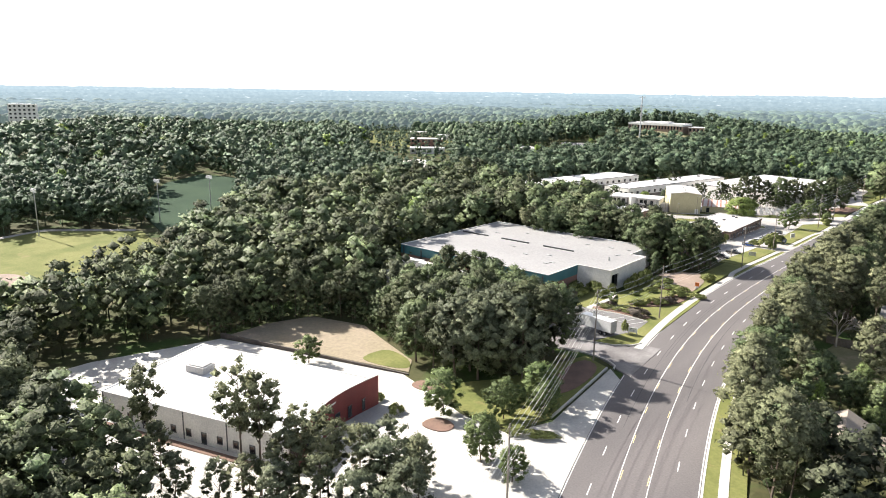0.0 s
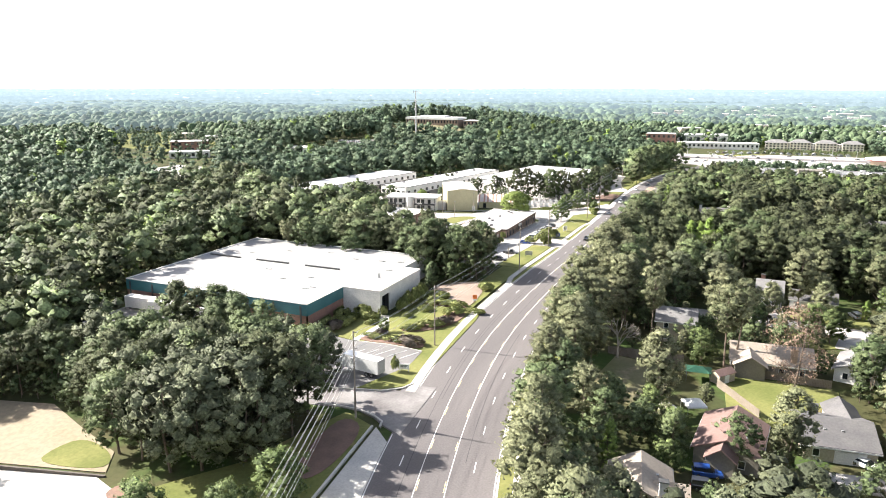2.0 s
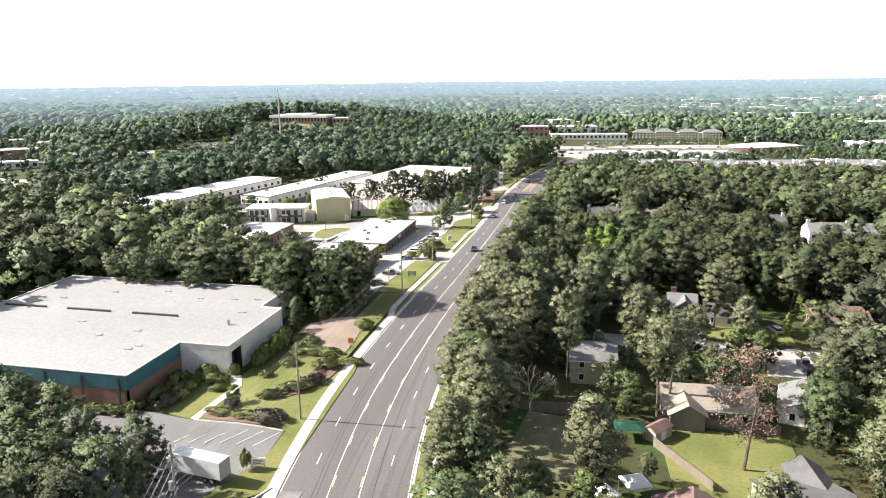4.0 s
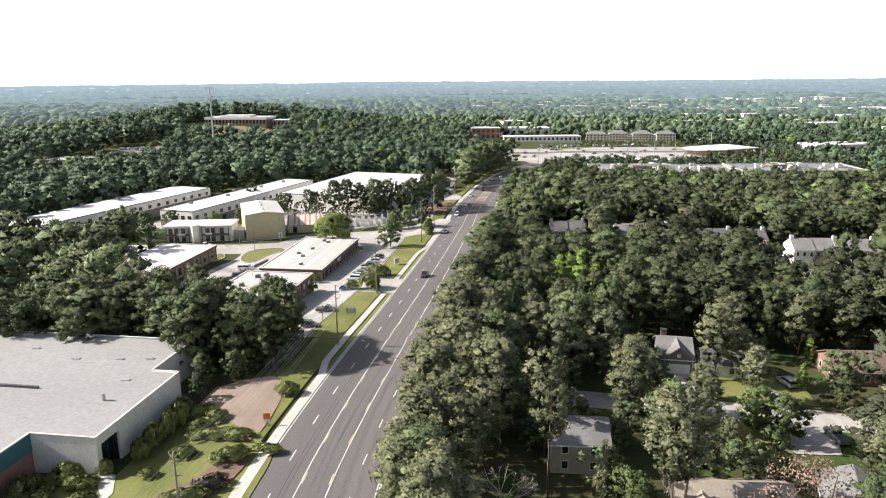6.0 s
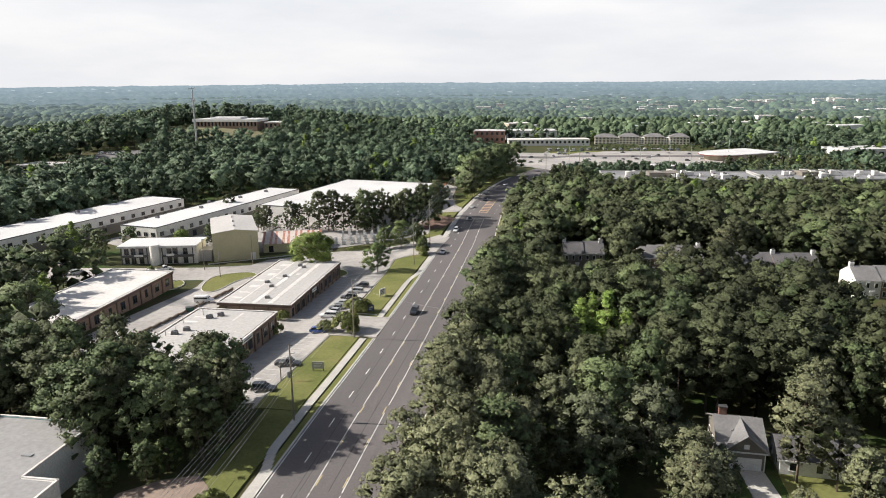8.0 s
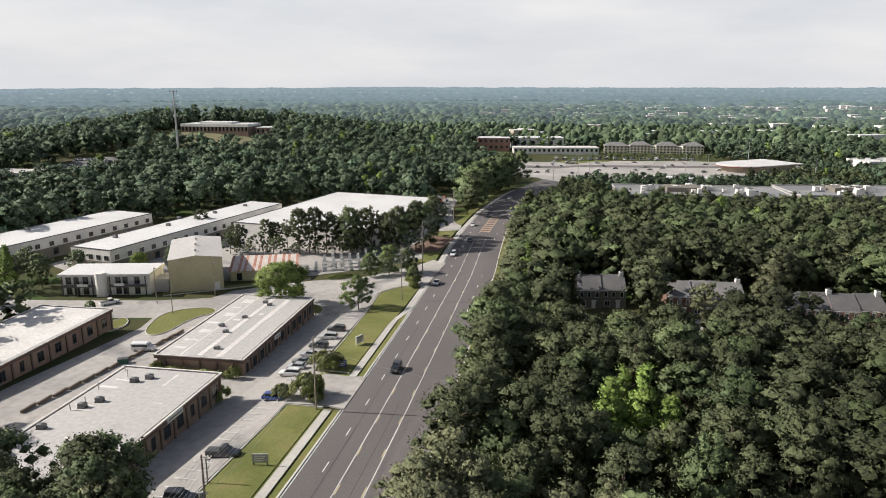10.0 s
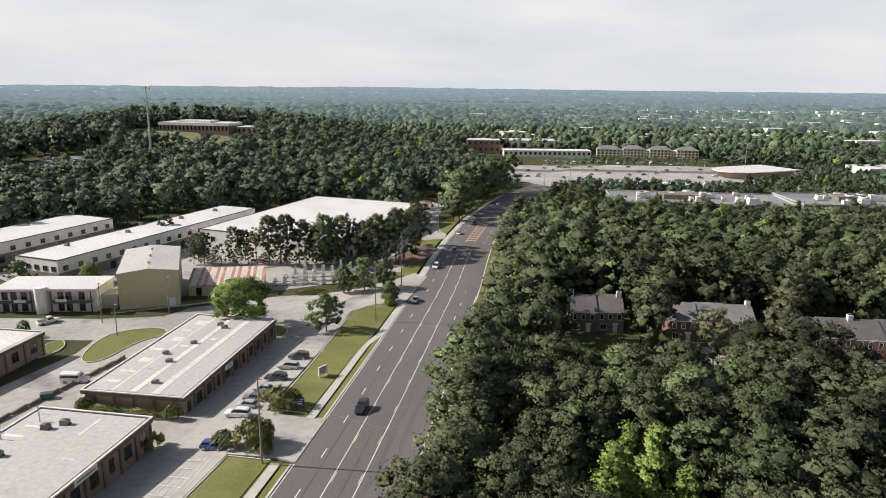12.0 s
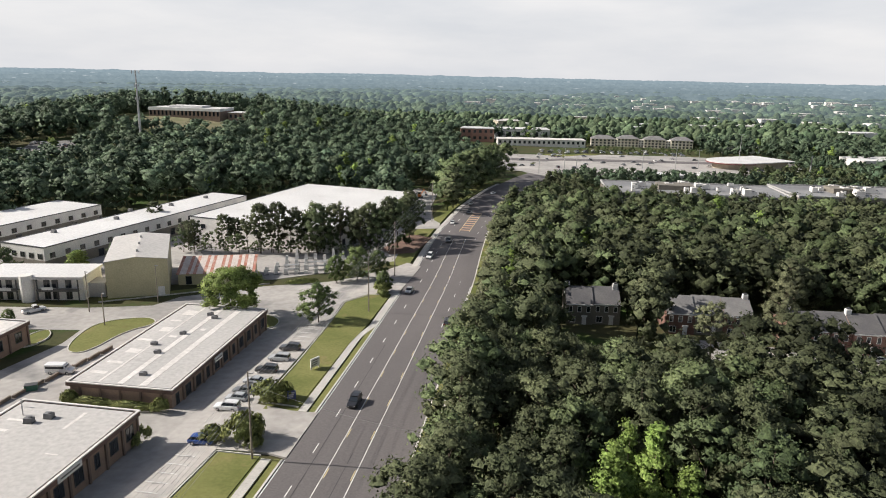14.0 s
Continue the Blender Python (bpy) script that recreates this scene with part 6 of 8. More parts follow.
block("white_shed", *drawn(-600, 690), 40, 16, 35, 7, WHITEWALL, ROOF_W, "white shed up the valley", 1, 6)
block("pale_house", *drawn(-700, 740), 24, 16, 20, 8, BEIGE, ROOF_P, "pale building up the valley", 2, 4)
block("grey_roofed_shed", *drawn(-392, 562), 30, 20, 2, 5.5, GREYWALL, ROOF_G, "grey flat-roofed shed in the wood", 1, 6)
for x, y, w in ((-1085, 330, 34), (-1130, 270, 26)):
    block("tower_block", x, y, w, 16, 65, 26, WHITEWALL, ROOF_W, "white block far beyond the wood", 5, 6, 4)
mall = block("mall", 2, 574, 92, 40, 3, 8.0, TAUPE, ROOF_M, "broad grey-roofed mall block behind the pines", 1, 12)
mall2 = block("mall", 100, 588, 80, 40, 7, 8.0, TAUPE, ROOF_M, "broad grey-roofed mall block behind the pines", 1, 12)
random.seed(11)
for mm, ww in ((mall, 92), (mall2, 80)):
    part("parapet", ring(bmesh.new(), ww, 40, 8.0, 8.6, 0.5, 0.3), GREYWALL, mm, "grey parapet")
    part("penthouse", boxes((ww * 0.3, ww * 0.5, 14, 26, 8.0, 10.5)), TAUPE, mm)
for k in range(44):
    m = (mall if k % 2 else mall2).matrix_basis @ Vector((random.uniform(6, 76), random.uniform(4, 36), 8.0))
    ac_unit(m.x, m.y, m.z, random.choice((3, 93)), random.uniform(1.4, 3.2), WHITEWALL)
random.seed(21)
for k in range(24):
    a = random.uniform(-0.75, 0.62) if k < 10 else random.uniform(-0.1, 0.55)
    r = random.uniform(900, 1180)
    x, y = -20 + r * math.sin(a), 100 + r * math.cos(a)
    block("far_building", x, y, random.uniform(14, 34), random.uniform(12, 20), random.uniform(-20, 30), random.uniform(13, 18), random.choice((WHITEWALL, BEIGE, WHITEWALL)), random.choice((ROOF_W, ROOF_P)), "small pale building among far trees", 1, 4)
rows = []
for k in range(120):
    a, r = random.uniform(-0.12, 0.62) if k < 130 else random.uniform(-1.2, 0.0), random.choice((1500, 1620, 1900, 2050, 2250)) + random.uniform(-60, 60)
    x, y = -20 + r * math.sin(a), 100 + r * math.cos(a)
    rows.append((x, y, ground_z(x, y) + random.uniform(6, 12), random.uniform(10, 36), random.uniform(10, 20), random.uniform(7, 12), k % 2))
for pick, mat in ((0, WHITEWALL), (1, ROOF_P)):
    bm = bmesh.new()
    for x, y, z, w, d, h, which in rows:
        if which == pick:
            box(bm, x - w / 2, x + w / 2, y - d / 2, y + d / 2, z - 20, z + h * 0.6)
            box(bm, x - w / 2 - 0.4, x + w / 2 + 0.4, y - d / 2 - 0.4, y + d / 2 + 0.4, z + h * 0.6, z + h * 0.6 + 0.7)
    tagged(new("far_town", mesh_of("far_town", bm, mat)), "pale roofs of a town scattered over far woods", "town", kind="stuff")
# street lights at the crossing
for x, y, h in ((-62, 760, 22), (-20, 735, 16), (62, 745, 24), (40, 760, 14), (85, 780, 14), (-38, 700, 13), (-12, 705, 13), (120, 800, 26)):
    t = thing("street_lamp", pose(x, y, ground_z(x, y)), "tall grey street lamp near the crossing", "street lamp", "street lamps")
    part("pole", tube(bmesh.new(), (0, 0, 0), (0, 0, h), 0.25, 0.15, 8), METAL, t)
    part("arm", tube(bmesh.new(), (-1.5, 0, h), (1.5, 0, h), 0.12, 0.1, 6), METAL, t)
    part("lamp_head", boxes((-2.0, -1.2, -0.3, 0.3, h - 0.15, h + 0.15), (1.2, 2.0, -0.3, 0.3, h - 0.15, h + 0.15)), METAL, t)
ex = thing("excavator", local(*drawn(-98.7, 572.5), 60, 0.2), "orange-red tracked excavator standing beside the road", "excavator")
for sy in (-1.1, 1.1):
    part("track", prism(bmesh.new(), [(-2.0, sy - 0.3), (2.0, sy - 0.3), (2.0, sy + 0.3), (-2.0, sy + 0.3)], 0, 0.8), TYRE, ex, "dark crawler track")
part("turntable", tube(bmesh.new(), (0, 0, 0.8), (0, 0, 1.05), 0.9, 0.9, 14), DARKMETAL, ex)
part("body", boxes((-2.2, 0.6, -1.3, 1.3, 1.05, 2.1), (-2.2, -1.2, -1.2, 1.2, 2.1, 2.5)), ORANGE, ex, "orange-red engine body")
part("cab", boxes((-0.1, 1.5, 0.1, 1.3, 1.05, 2.9)), GLASS, ex, "dark glazed cab")
part("boom", tube(bmesh.new(), (0.8, -0.4, 1.4), (3.6, -0.4, 4.4), 0.28, 0.2, 6), ORANGE, ex, "orange boom")
part("arm", tube(bmesh.new(), (3.6, -0.4, 4.4), (5.6, -0.4, 1.8), 0.2, 0.15, 6), ORANGE, ex, "orange arm")
part("bucket", boxes((5.2, 6.1, -0.9, 0.1, 0.9, 1.8)), DARKMETAL, ex, "dark bucket")
bb = thing("billboard", local(148, 720, 70), "dark-backed billboard frame on a post", "billboard")
part("panel", boxes((-7, 7, -0.3, 0.3, 12, 17)), DARKMETAL, bb)
part("post", tube(bmesh.new(), (0, 0, 0), (0, 0, 12), 0.5, 0.5, 10), METAL, bb)

# ---------------------------------------------------------------- trees
def leaf_cloud(rng, centres, radii, per, size, flat=0.8, core=True, shake=0.55):
    """Foliage of one crown: a rough core in every clump and small leaf sprays on its skin, as corner points of triangles and their soft normals."""
    k = len(centres)
    out = centres * (1, 1, 0.6)
    out[:, 2] -= 0.6 * (centres[:, 2].min() * 0.6 + centres[:, 2].max() * 0.4)
    out /= np.linalg.norm(out, axis=1)[:, None] + 1e-6
    n = k * per
    c, o = np.repeat(centres, per, 0), np.repeat(out, per, 0)
    r = np.repeat(radii, per)[:, None]
    d = rng.normal(size=(n, 3)) + 0.7 * o
    d[:, 2] += 0.35
    d /= np.linalg.norm(d, axis=1)[:, None]
    p = c + d * r * rng.uniform(0.6, 1.2, (n, 1)) * (1, 1, flat)
    soft = 0.45 * d + 0.62 * o + rng.normal(scale=0.2, size=(n, 3))
    soft /= np.linalg.norm(soft, axis=1)[:, None]
    face = soft + rng.normal(scale=shake, size=(n, 3))
    face /= np.linalg.norm(face, axis=1)[:, None]
    a = np.cross(face, rng.normal(size=(n, 3)))
    a /= np.linalg.norm(a, axis=1)[:, None] + 1e-9
    b = np.cross(face, a)
    s = size * rng.uniform(0.6, 1.35, (n, 1))
    points = np.stack([p + a * s, p - a * s * 0.6 + b * s * 0.8, p - a * s * 0.6 - b * s * 0.8], 1).reshape(-1, 3)
    normals = np.repeat(soft, 3, 0)
    if core:
        turn = rng.uniform(0, 6.28, k)
        dirs = np.stack([np.stack([np.cos(turn + q), np.sin(turn + q), np.zeros(k)], 1) for q in (0, 1.571, 3.142, 4.712)] + [np.tile((0.0, 0.0, 1.0), (k, 1)), np.tile((0.0, 0.0, -1.0), (k, 1))], 1)
        tips = centres[:, None] + dirs * (radii[:, None] * rng.uniform(0.6, 0.9, (k, 6)))[..., None] * (1, 1, flat)
        lit = 0.45 * dirs + 0.62 * out[:, None]
        lit /= np.linalg.norm(lit, axis=2)[..., None] + 1e-6
        order = [v for q in range(4) for v in (q, (q + 1) % 4, 4, (q + 1) % 4, q, 5)]
        points = np.concatenate([points, tips[:, order].reshape(-1, 3)])
        normals = np.concatenate([normals, lit[:, order].reshape(-1, 3)])
    return points, normals


def crown_points(rng, kind, count):
    """Clump centres and radii of a tree of height 1, most of them near the crown's skin."""
    out, rad = [], []
    p1, p2 = rng.uniform(0, 6.28, 2)
    while len(out) < count:
        a = rng.uniform(0, 2 * math.pi)
        skin = rng.uniform(0.62, 1.0) if rng.uniform() < 0.8 else rng.uniform(0.1, 0.6)
        if kind == "pine":
            z = 0.24 + 0.73 * rng.uniform(0, 1) ** 0.8
            prof = 0.235 * math.sqrt(max(0.01, 1 - ((z - 0.52) / 0.47) ** 2)) if z > 0.52 else 0.235 * (0.45 + 0.55 * (z - 0.24) / 0.28)
            r_ = rng.uniform(0.042, 0.074)
        elif kind == "tall_pine":
            z = rng.uniform(0.50, 0.97)
            prof = 0.16 * math.sin(math.pi * min(1.0, (1.04 - z) / 0.56) ** 0.8) + 0.02
            r_ = rng.uniform(0.034, 0.058)
        elif kind == "cone":
            z = rng.uniform(0.10, 0.97)
            prof = 0.25 * (1.02 - z) ** 0.7
            r_ = rng.uniform(0.038, 0.066)
        elif kind == "shrub":
            rr = 0.72 * math.sqrt(rng.uniform(0, 1))
            out.append((rr * math.cos(a), rr * math.sin(a), 0.62 * math.sqrt(1 - (rr / 0.84) ** 2) * rng.uniform(0.8, 1.0) + 0.04))
            rad.append(rng.uniform(0.17, 0.25))
            continue
        else:
            z = 0.14 + 0.80 * rng.uniform(0, 1) ** 0.85
            prof = 0.315 * math.sqrt(max(0.02, 1 - ((z - 0.50) / 0.45) ** 2))
            r_ = rng.uniform(0.05, 0.085)
        rr = prof * skin * (1 + 0.2 * math.sin(2 * a + p1 + 3 * z) + 0.14 * math.sin(5 * a + p2 - 7 * z))
        out.append((rr * math.cos(a), rr * math.sin(a), z))
        rad.append(r_)
    return np.array(out), np.array(rad)


def soup(name, foliage, mat, tones=None):
    points, normals = foliage
    n = len(points) // 3
    me_ = bpy.data.meshes.new(name)
    me_.vertices.add(n * 3)
    me_.vertices.foreach_set("co", points.astype(np.float32).ravel())
    me_.loops.add(n * 3)
    me_.loops.foreach_set("vertex_index", np.arange(n * 3, dtype=np.int32))
    me_.polygons.add(n)
    me_.polygons.foreach_set("loop_start", np.arange(0, n * 3, 3, dtype=np.int32))
    me_.materials.append(mat)
    me_.update()
    me_.validate()
    me_.polygons.foreach_set("use_smooth", [True] * n)
    soft = me_.attributes.new("custom_normal", "FLOAT_VECTOR", "POINT")
    soft.data.foreach_set("vector", normals.astype(np.float32).ravel())
    tone = me_.attributes.new("tone", "FLOAT", "POINT")
    tone.data.foreach_set("value", np.ones(n * 3, dtype=np.float32) if tones is None else tones.astype(np.float32))
    me_.update()
    return me_


def trunk_mesh(rng, kind, centres, height):
    bm = bmesh.new()
    lean = Vector((rng.uniform(-0.02, 0.02), rng.uniform(-0.02, 0.02), 0))
    top = 0.93 if kind in ("pine", "tall_pine", "cone") else 0.6
    r = 0.013 if kind != "broad" else 0.017
    last = Vector((0, 0, -0.03))
    for k in range(4):
        nxt = Vector((0, 0, top * (k + 1) / 4)) + lean * (k + 1)
        tube(bm, last * height, nxt * height, r * height * (1 - 0.22 * k), r * height * (1 - 0.22 * (k + 1)), 5)
        last = nxt
    for j in rng.choice(len(centres), min(len(centres), 9), replace=False):
        c = Vector(centres[j])
        foot = Vector((0, 0, max(0.12, c.z - 0.12))) if kind != "broad" else Vector((0, 0, min(0.55, max(0.15, c.z - 0.25))))
        tube(bm, foot * height, c * height, 0.004 * height, 0.0015 * height, 4)
    return bm


PROTO = {}
SPEC = {  # clumps, sprays a clump, spray size in metres, height
    "pine": (90, 25, 0.19, 17.0, PINE), "tall_pine": (60, 30, 0.19, 20.0, OLIVE), "olive": (90, 25, 0.19, 17.0, OLIVE), "broad": (92, 24, 0.20, 15.0, LEAF), "oak": (92, 24, 0.20, 15.0, OAKLEAF),
    "light": (90, 28, 0.18, 14.0, LIGHTLEAF), "round": (92, 26, 0.15, 8.5, LAWNLEAF), "bush": (40, 16, 0.18, 8.5, LEAF), "spreading": (200, 38, 0.20, 12.0, WILLOW), "dead": (150, 24, 0.12, 18.0, BROWNLEAF)}
FORM = {"olive": "pine", "oak": "broad", "bush": "broad", "pine": "pine", "tall_pine": "tall_pine", "broad": "broad", "light": "cone", "round": "broad", "spreading": "broad", "dead": "pine"}
LABEL = {"oak": ("large olive-green broadleaf tree with a lumpy crown", "tree"), "olive": ("olive-green pine with a dense sunlit crown", "pine tree"), "bush": ("small bushy tree in the undergrowth", "tree"), "pine": ("tall dark green pine with a bare lower trunk", "pine tree"), "tall_pine": ("slim pine with a long bare trunk and a tufted crown", "pine tree"), "broad": ("dense dark green broadleaf tree", "tree"), "light": ("bright light green broadleaf tree with a pointed crown", "tree"),
         "round": ("small round green tree on the lawn", "tree"), "spreading": ("wide yellowish-green spreading tree", "tree"), "dead": ("dying pine with sparse brown needles", "pine tree")}
for kind, (clumps, per, size, height, mat) in SPEC.items():
    for variant in range(4 if kind in ("pine", "broad", "olive", "oak") else 2):
        rng = np.random.default_rng(100 * variant + len(kind))
        c, r = crown_points(rng, FORM[kind], clumps)
        if kind == "spreading":
            c[:, :2] *= 1.75
            r = r * 1.35
        if kind in ("round", "bush"):
            c[:, :2] *= 1.25
            r = r * 1.3
        if kind == "dead":
            r = r * 0.8
        crown = soup("crown", leaf_cloud(rng, c * height, r * height, per, size, core=kind != "dead"), mat)
        stem = mesh_of("trunk", trunk_mesh(rng, FORM[kind], c, height), BARK)
        PROTO[kind, variant] = (crown, stem, height)


def plant(kind, x, y, height, variant=None, group="trees beside the road", label=None):
    variants = 4 if kind in ("pine", "broad", "olive", "oak") else 2
    crown, stem, h0 = PROTO[kind, variants and (random.randrange(variants) if variant is None else variant)]
    s = height / h0
    t = thing("pine_tree" if "pine" in kind or kind in ("dead", "olive") else "tree", Matrix.Translation((x, y, ground_z(x, y) + 0.05)) @ Matrix.Rotation(random.uniform(0, 6.28), 4, "Z") @ Matrix.Diagonal((s * random.uniform(0.9, 1.12), s * random.uniform(0.9, 1.12), s, 1)), label or LABEL[kind][0], LABEL[kind][1], group)
    for name, me_ in (("trunk", stem), ("crown", crown)):
        o = new(name, me_)
        o.parent = t
    return t


def inside(poly, x, y):
    hit = False
    for (x0, y0), (x1, y1) in zip(poly, poly[1:] + poly[:1]):
        if (y0 > y) != (y1 > y) and x < (x1 - x0) * (y - y0) / (y1 - y0) + x0:
            hit = not hit
    return hit


# open ground in the woods: ball field, mown slope, valley of the town, car park, roof, school field
CLEARINGS = [[drawn(*p) for p in poly] for poly in (
    ((-202, 50), (-208, 76), (-222, 106), (-240, 130), (-296, 186), (-345, 222), (-420, 275), (-450, 262), (-440, 228), (-385, 186), (-345, 166), (-320, 158), (-316, 150), (-346, 118), (-352, 84), (-320, 56)),
    ((-318, 340), (-300, 362), (-345, 420), (-420, 510), (-510, 640), (-640, 770), (-900, 905), (-960, 850), (-700, 640), (-600, 560), (-520, 470), (-430, 398)),
    ((-88, 482), (-77, 488), (-79.5, 505), (-86, 535), (-90, 590), (-105, 608), (-114, 590), (-99, 540)),
    ((-300, 548), (-338, 545), (-368, 590), (-384, 640), (-340, 655), (-318, 610)),
    ((-322, 490), (-366, 488), (-402, 585), (-355, 590)),
    ((-255, 660), (-330, 655), (-360, 690), (-385, 745), (-375, 800), (-280, 805), (-268, 740)))]


def scatter(poly, gap, seed, keep_off=(), clear=True):
    """Places about gap metres apart in a polygon, on a shaken grid."""
    rnd = random.Random(seed)
    bx, by = [p[0] for p in poly], [p[1] for p in poly]
    out = []
    y, odd = min(by), 0
    while y < max(by):
        x = min(bx) + odd * gap / 2
        while x < max(bx):
            px_, py_ = x + rnd.uniform(-0.38, 0.38) * gap, y + rnd.uniform(-0.38, 0.38) * gap
            if inside(poly, px_, py_) and not any(a < px_ < b and c < py_ < d for a, b, c, d in keep_off) and not (clear and any(inside(q, px_, py_) for q in CLEARINGS)):
                out.append((px_, py_, rnd))
            x += gap
        y, odd = y + gap * 0.87, 1 - odd
    return out

def wood(name, places, kinds, clumps, per, size, label, seed, tall=None, leaf=None, tone_scale=1.0):
    """Many trees in one mesh a kind, each a turned and scaled crown of leaf sprays on a thin trunk."""
    by_kind = {}
    for x, y, rnd in places:
        k = rnd.choices([k for k, _ in kinds], [w for _, w in kinds])[0]
        by_kind.setdefault(k, []).append((x, y, rnd.uniform(*(tall or (13, 19))) * (1 if y < 500 or x < -46 else 0.85)))
    for k, spots in by_kind.items():
        mat = leaf if leaf and k != "light" else SPEC[k][4]
        pts, lit, tones, forms = [], [], [], []
        for v in range(6):
            rng = np.random.default_rng(seed * 17 + v)
            c, r = crown_points(rng, FORM[k], clumps)
            points, normals = leaf_cloud(rng, c * 16.0, r * 16.0 * (95 / clumps) ** 0.42, per, size)
            stem_ = np.array([(0.2, 0, 0), (-0.2, 0.1, 0), (0, 0, 11.0), (0, 0.2, 0), (0, -0.2, 0), (0, 0, 11.0)])
            forms.append((np.concatenate([points, stem_]), np.concatenate([normals, np.tile((-0.7, -0.7, 0.1), (6, 1))])))
        rng = np.random.default_rng(seed)
        for x, y, h in spots:
            a, s = rng.uniform(0, 6.28), h / 16.0
            f, g = forms[rng.integers(6)]
            f = f * (s * rng.uniform(0.9, 1.15), s * rng.uniform(0.9, 1.15), s)
            ca, sa = math.cos(a), math.sin(a)
            pts.append(np.stack([f[:, 0] * ca - f[:, 1] * sa + x, f[:, 0] * sa + f[:, 1] * ca + y, f[:, 2] + ground_z(x, y)], 1))
            # one factor scales the leaf tone of a whole wood
            tones.append(np.full(len(f), tone_scale * rng.choice((0.72, 0.85, 1.0, 1.0, 1.18, 1.38)) * rng.uniform(0.92, 1.08)))
            lit.append(np.stack([g[:, 0] * ca - g[:, 1] * sa, g[:, 0] * sa + g[:, 1] * ca, g[:, 2]], 1))
        tagged(new(name, soup(name, (np.concatenate(pts), np.concatenate(lit)), mat, np.concatenate(tones))), label, "wood", kind="stuff")


MIX = (("pine", 4), ("broad", 3.2), ("light", 0.12))

random.seed(3)
HOMES = ((-26, -5, 340, 394), (0, 62, 340, 392), (60, 94, 338, 372), (56, 78, 300, 334))
roadside = [(-27, 98), (-35.5, 125), (-39.5, 145), (-44, 170), (-46, 192), (-42, 211), (-41.5, 230), (-41.5, 262), (-29, 262), (-29, 215), (-31, 190), (-31, 160), (-27, 130), (-18, 112), (-14, 98)]
for x, y, rnd in scatter(roadside, 6.3, 1):
    if x - road_x(y) < (16.0 if y < 168 else 13.2) or (160 < y < 195 and x > -33.5) or (114 < y < 147 and x > -30.5 - 0.2 * (y - 114)):
        continue
    plant(rnd.choices(("olive", "broad", "light"), (9, 0.9, 0.12))[0], x, y, rnd.uniform(14.5, 20.5 if not 150 < y < 190 else 16.5) if x - road_x(y) < 23 else rnd.uniform(12, 19), group="trees east of the road")
wood("house_wood", scatter([(-18, 98), (-26, 126), (46, 128), (46, 98)], 8.0, 9, ((-30, -6, 114, 146),)) + scatter([(27, 128), (27, 214), (42, 214), (42, 262), (75, 262), (75, 128)], 7.6, 10, ((44, 62, 205, 226), (28, 60, 216, 236), (39, 54, 244, 262))), (("pine", 2), ("broad", 2)), 44, 16, 0.25, "dense olive-green trees round the houses", 11, (12, 19), OAKLEAF, 0.8)
YARD = ((-25, 207, 19, "tall_pine"), (-6, 191, 21, "tall_pine"), (19, 183, 13, "broad"), (26, 173, 18, "broad"), (22, 168, 15, "pine"), (2, 146, 11, "pine"), (-13, 189.5, 9, "round"), (18, 226, 9, "round"), (-24, 137, 9, "light"), (-15, 151, 7, "round"))
MORE = ((-26, 144, 11, "broad"), (32, 246, 6, "light"), (-5, 146.5, 10, "broad"), (-26, 116, 14, "broad"), (-15, 141, 6, "round"), (-2.2, 238.5, 13, "pine"), (1.6, 237.0, 11, "oak"), (-2, 213, 12, "pine"), (4, 207.5, 9, "pine"))
FOURTH = ((-4.2, 224, 17, "pine"), (15.5, 248.2, 18, "pine"), (7.6, 222, 14, "pine"), (-14, 250, 18, "broad"), (-7, 246.5, 16, "oak"), (21, 238.0, 12, "pine"), (-17, 241, 16, "oak"))
THIRD = ((-25, 216, 13, "broad"), (22, 261, 16, "pine"), (-14, 250, 15, "broad"), (-22, 246, 16, "pine"), (-24, 256, 15, "pine"), (-28, 225, 15, "pine"), (-27, 236, 16, "pine"), (-18, 257, 15, "pine"), (36, 238, 12, "broad"), (20, 191, 12, "broad"), (24, 200, 14, "pine"), (-20, 156, 8, "round"))
TALL = (("tall_pine", -24.4, 195.2, 20.0), ("tall_pine", -8.0, 186.5, 20.0), ("pine", 20.8, 162.0, 16.0), ("broad", 28.6, 169.2, 17.0), ("pine", 30.6, 186.5, 17.0), ("pine", 3.2, 149.8, 14.5), ("broad", 19.6, 190.8, 10.0), ("pine", -19.1, 162.1, 17.0), ("broad", -20.6, 150.6, 8.0), ("broad", -26.5, 155.0, 9.0), ("broad", -15.0, 146.5, 8.5), ("round", 21.7, 222.3, 9.0), ("pine", 33.1, 213.0, 16.0), ("pine", 42.1, 211.2, 17.0),
        ("pine", -2.6, 229.5, 14.5), ("broad", 0.2, 215.0, 13.0), ("light", 37.8, 260.1, 6.5), ("pine", 20.8, 246.6, 12.0), ("broad", 31.3, 270.4, 16.0), ("pine", 36.6, 264.3, 15.0),
        ("pine", -2.4, 372.5, 16.0), ("pine", 10.5, 358.0, 15.0), ("pine", 28.0, 370.0, 18.0), ("pine", 35.5, 392.0, 18.0))
for x, y, h, kind in YARD + MORE + THIRD + FOURTH + tuple((x, y, h, kind) for kind, x, y, h in TALL):
    plant("olive" if kind == "pine" else kind, x, y, h, group="trees among the houses")
front_wood = [(-41.8, 262), (-43.2, 300), (-44.8, 340), (75, 340), (75, 262)]
LIGHTS = tuple((*drawn(x, y), h) for x, y, h in ((-22.4, 278.6, 18.5), (-16.5, 283, 19.5), (-13.2, 278.6, 16.5), (-19.5, 287, 17.0)))
deep = []
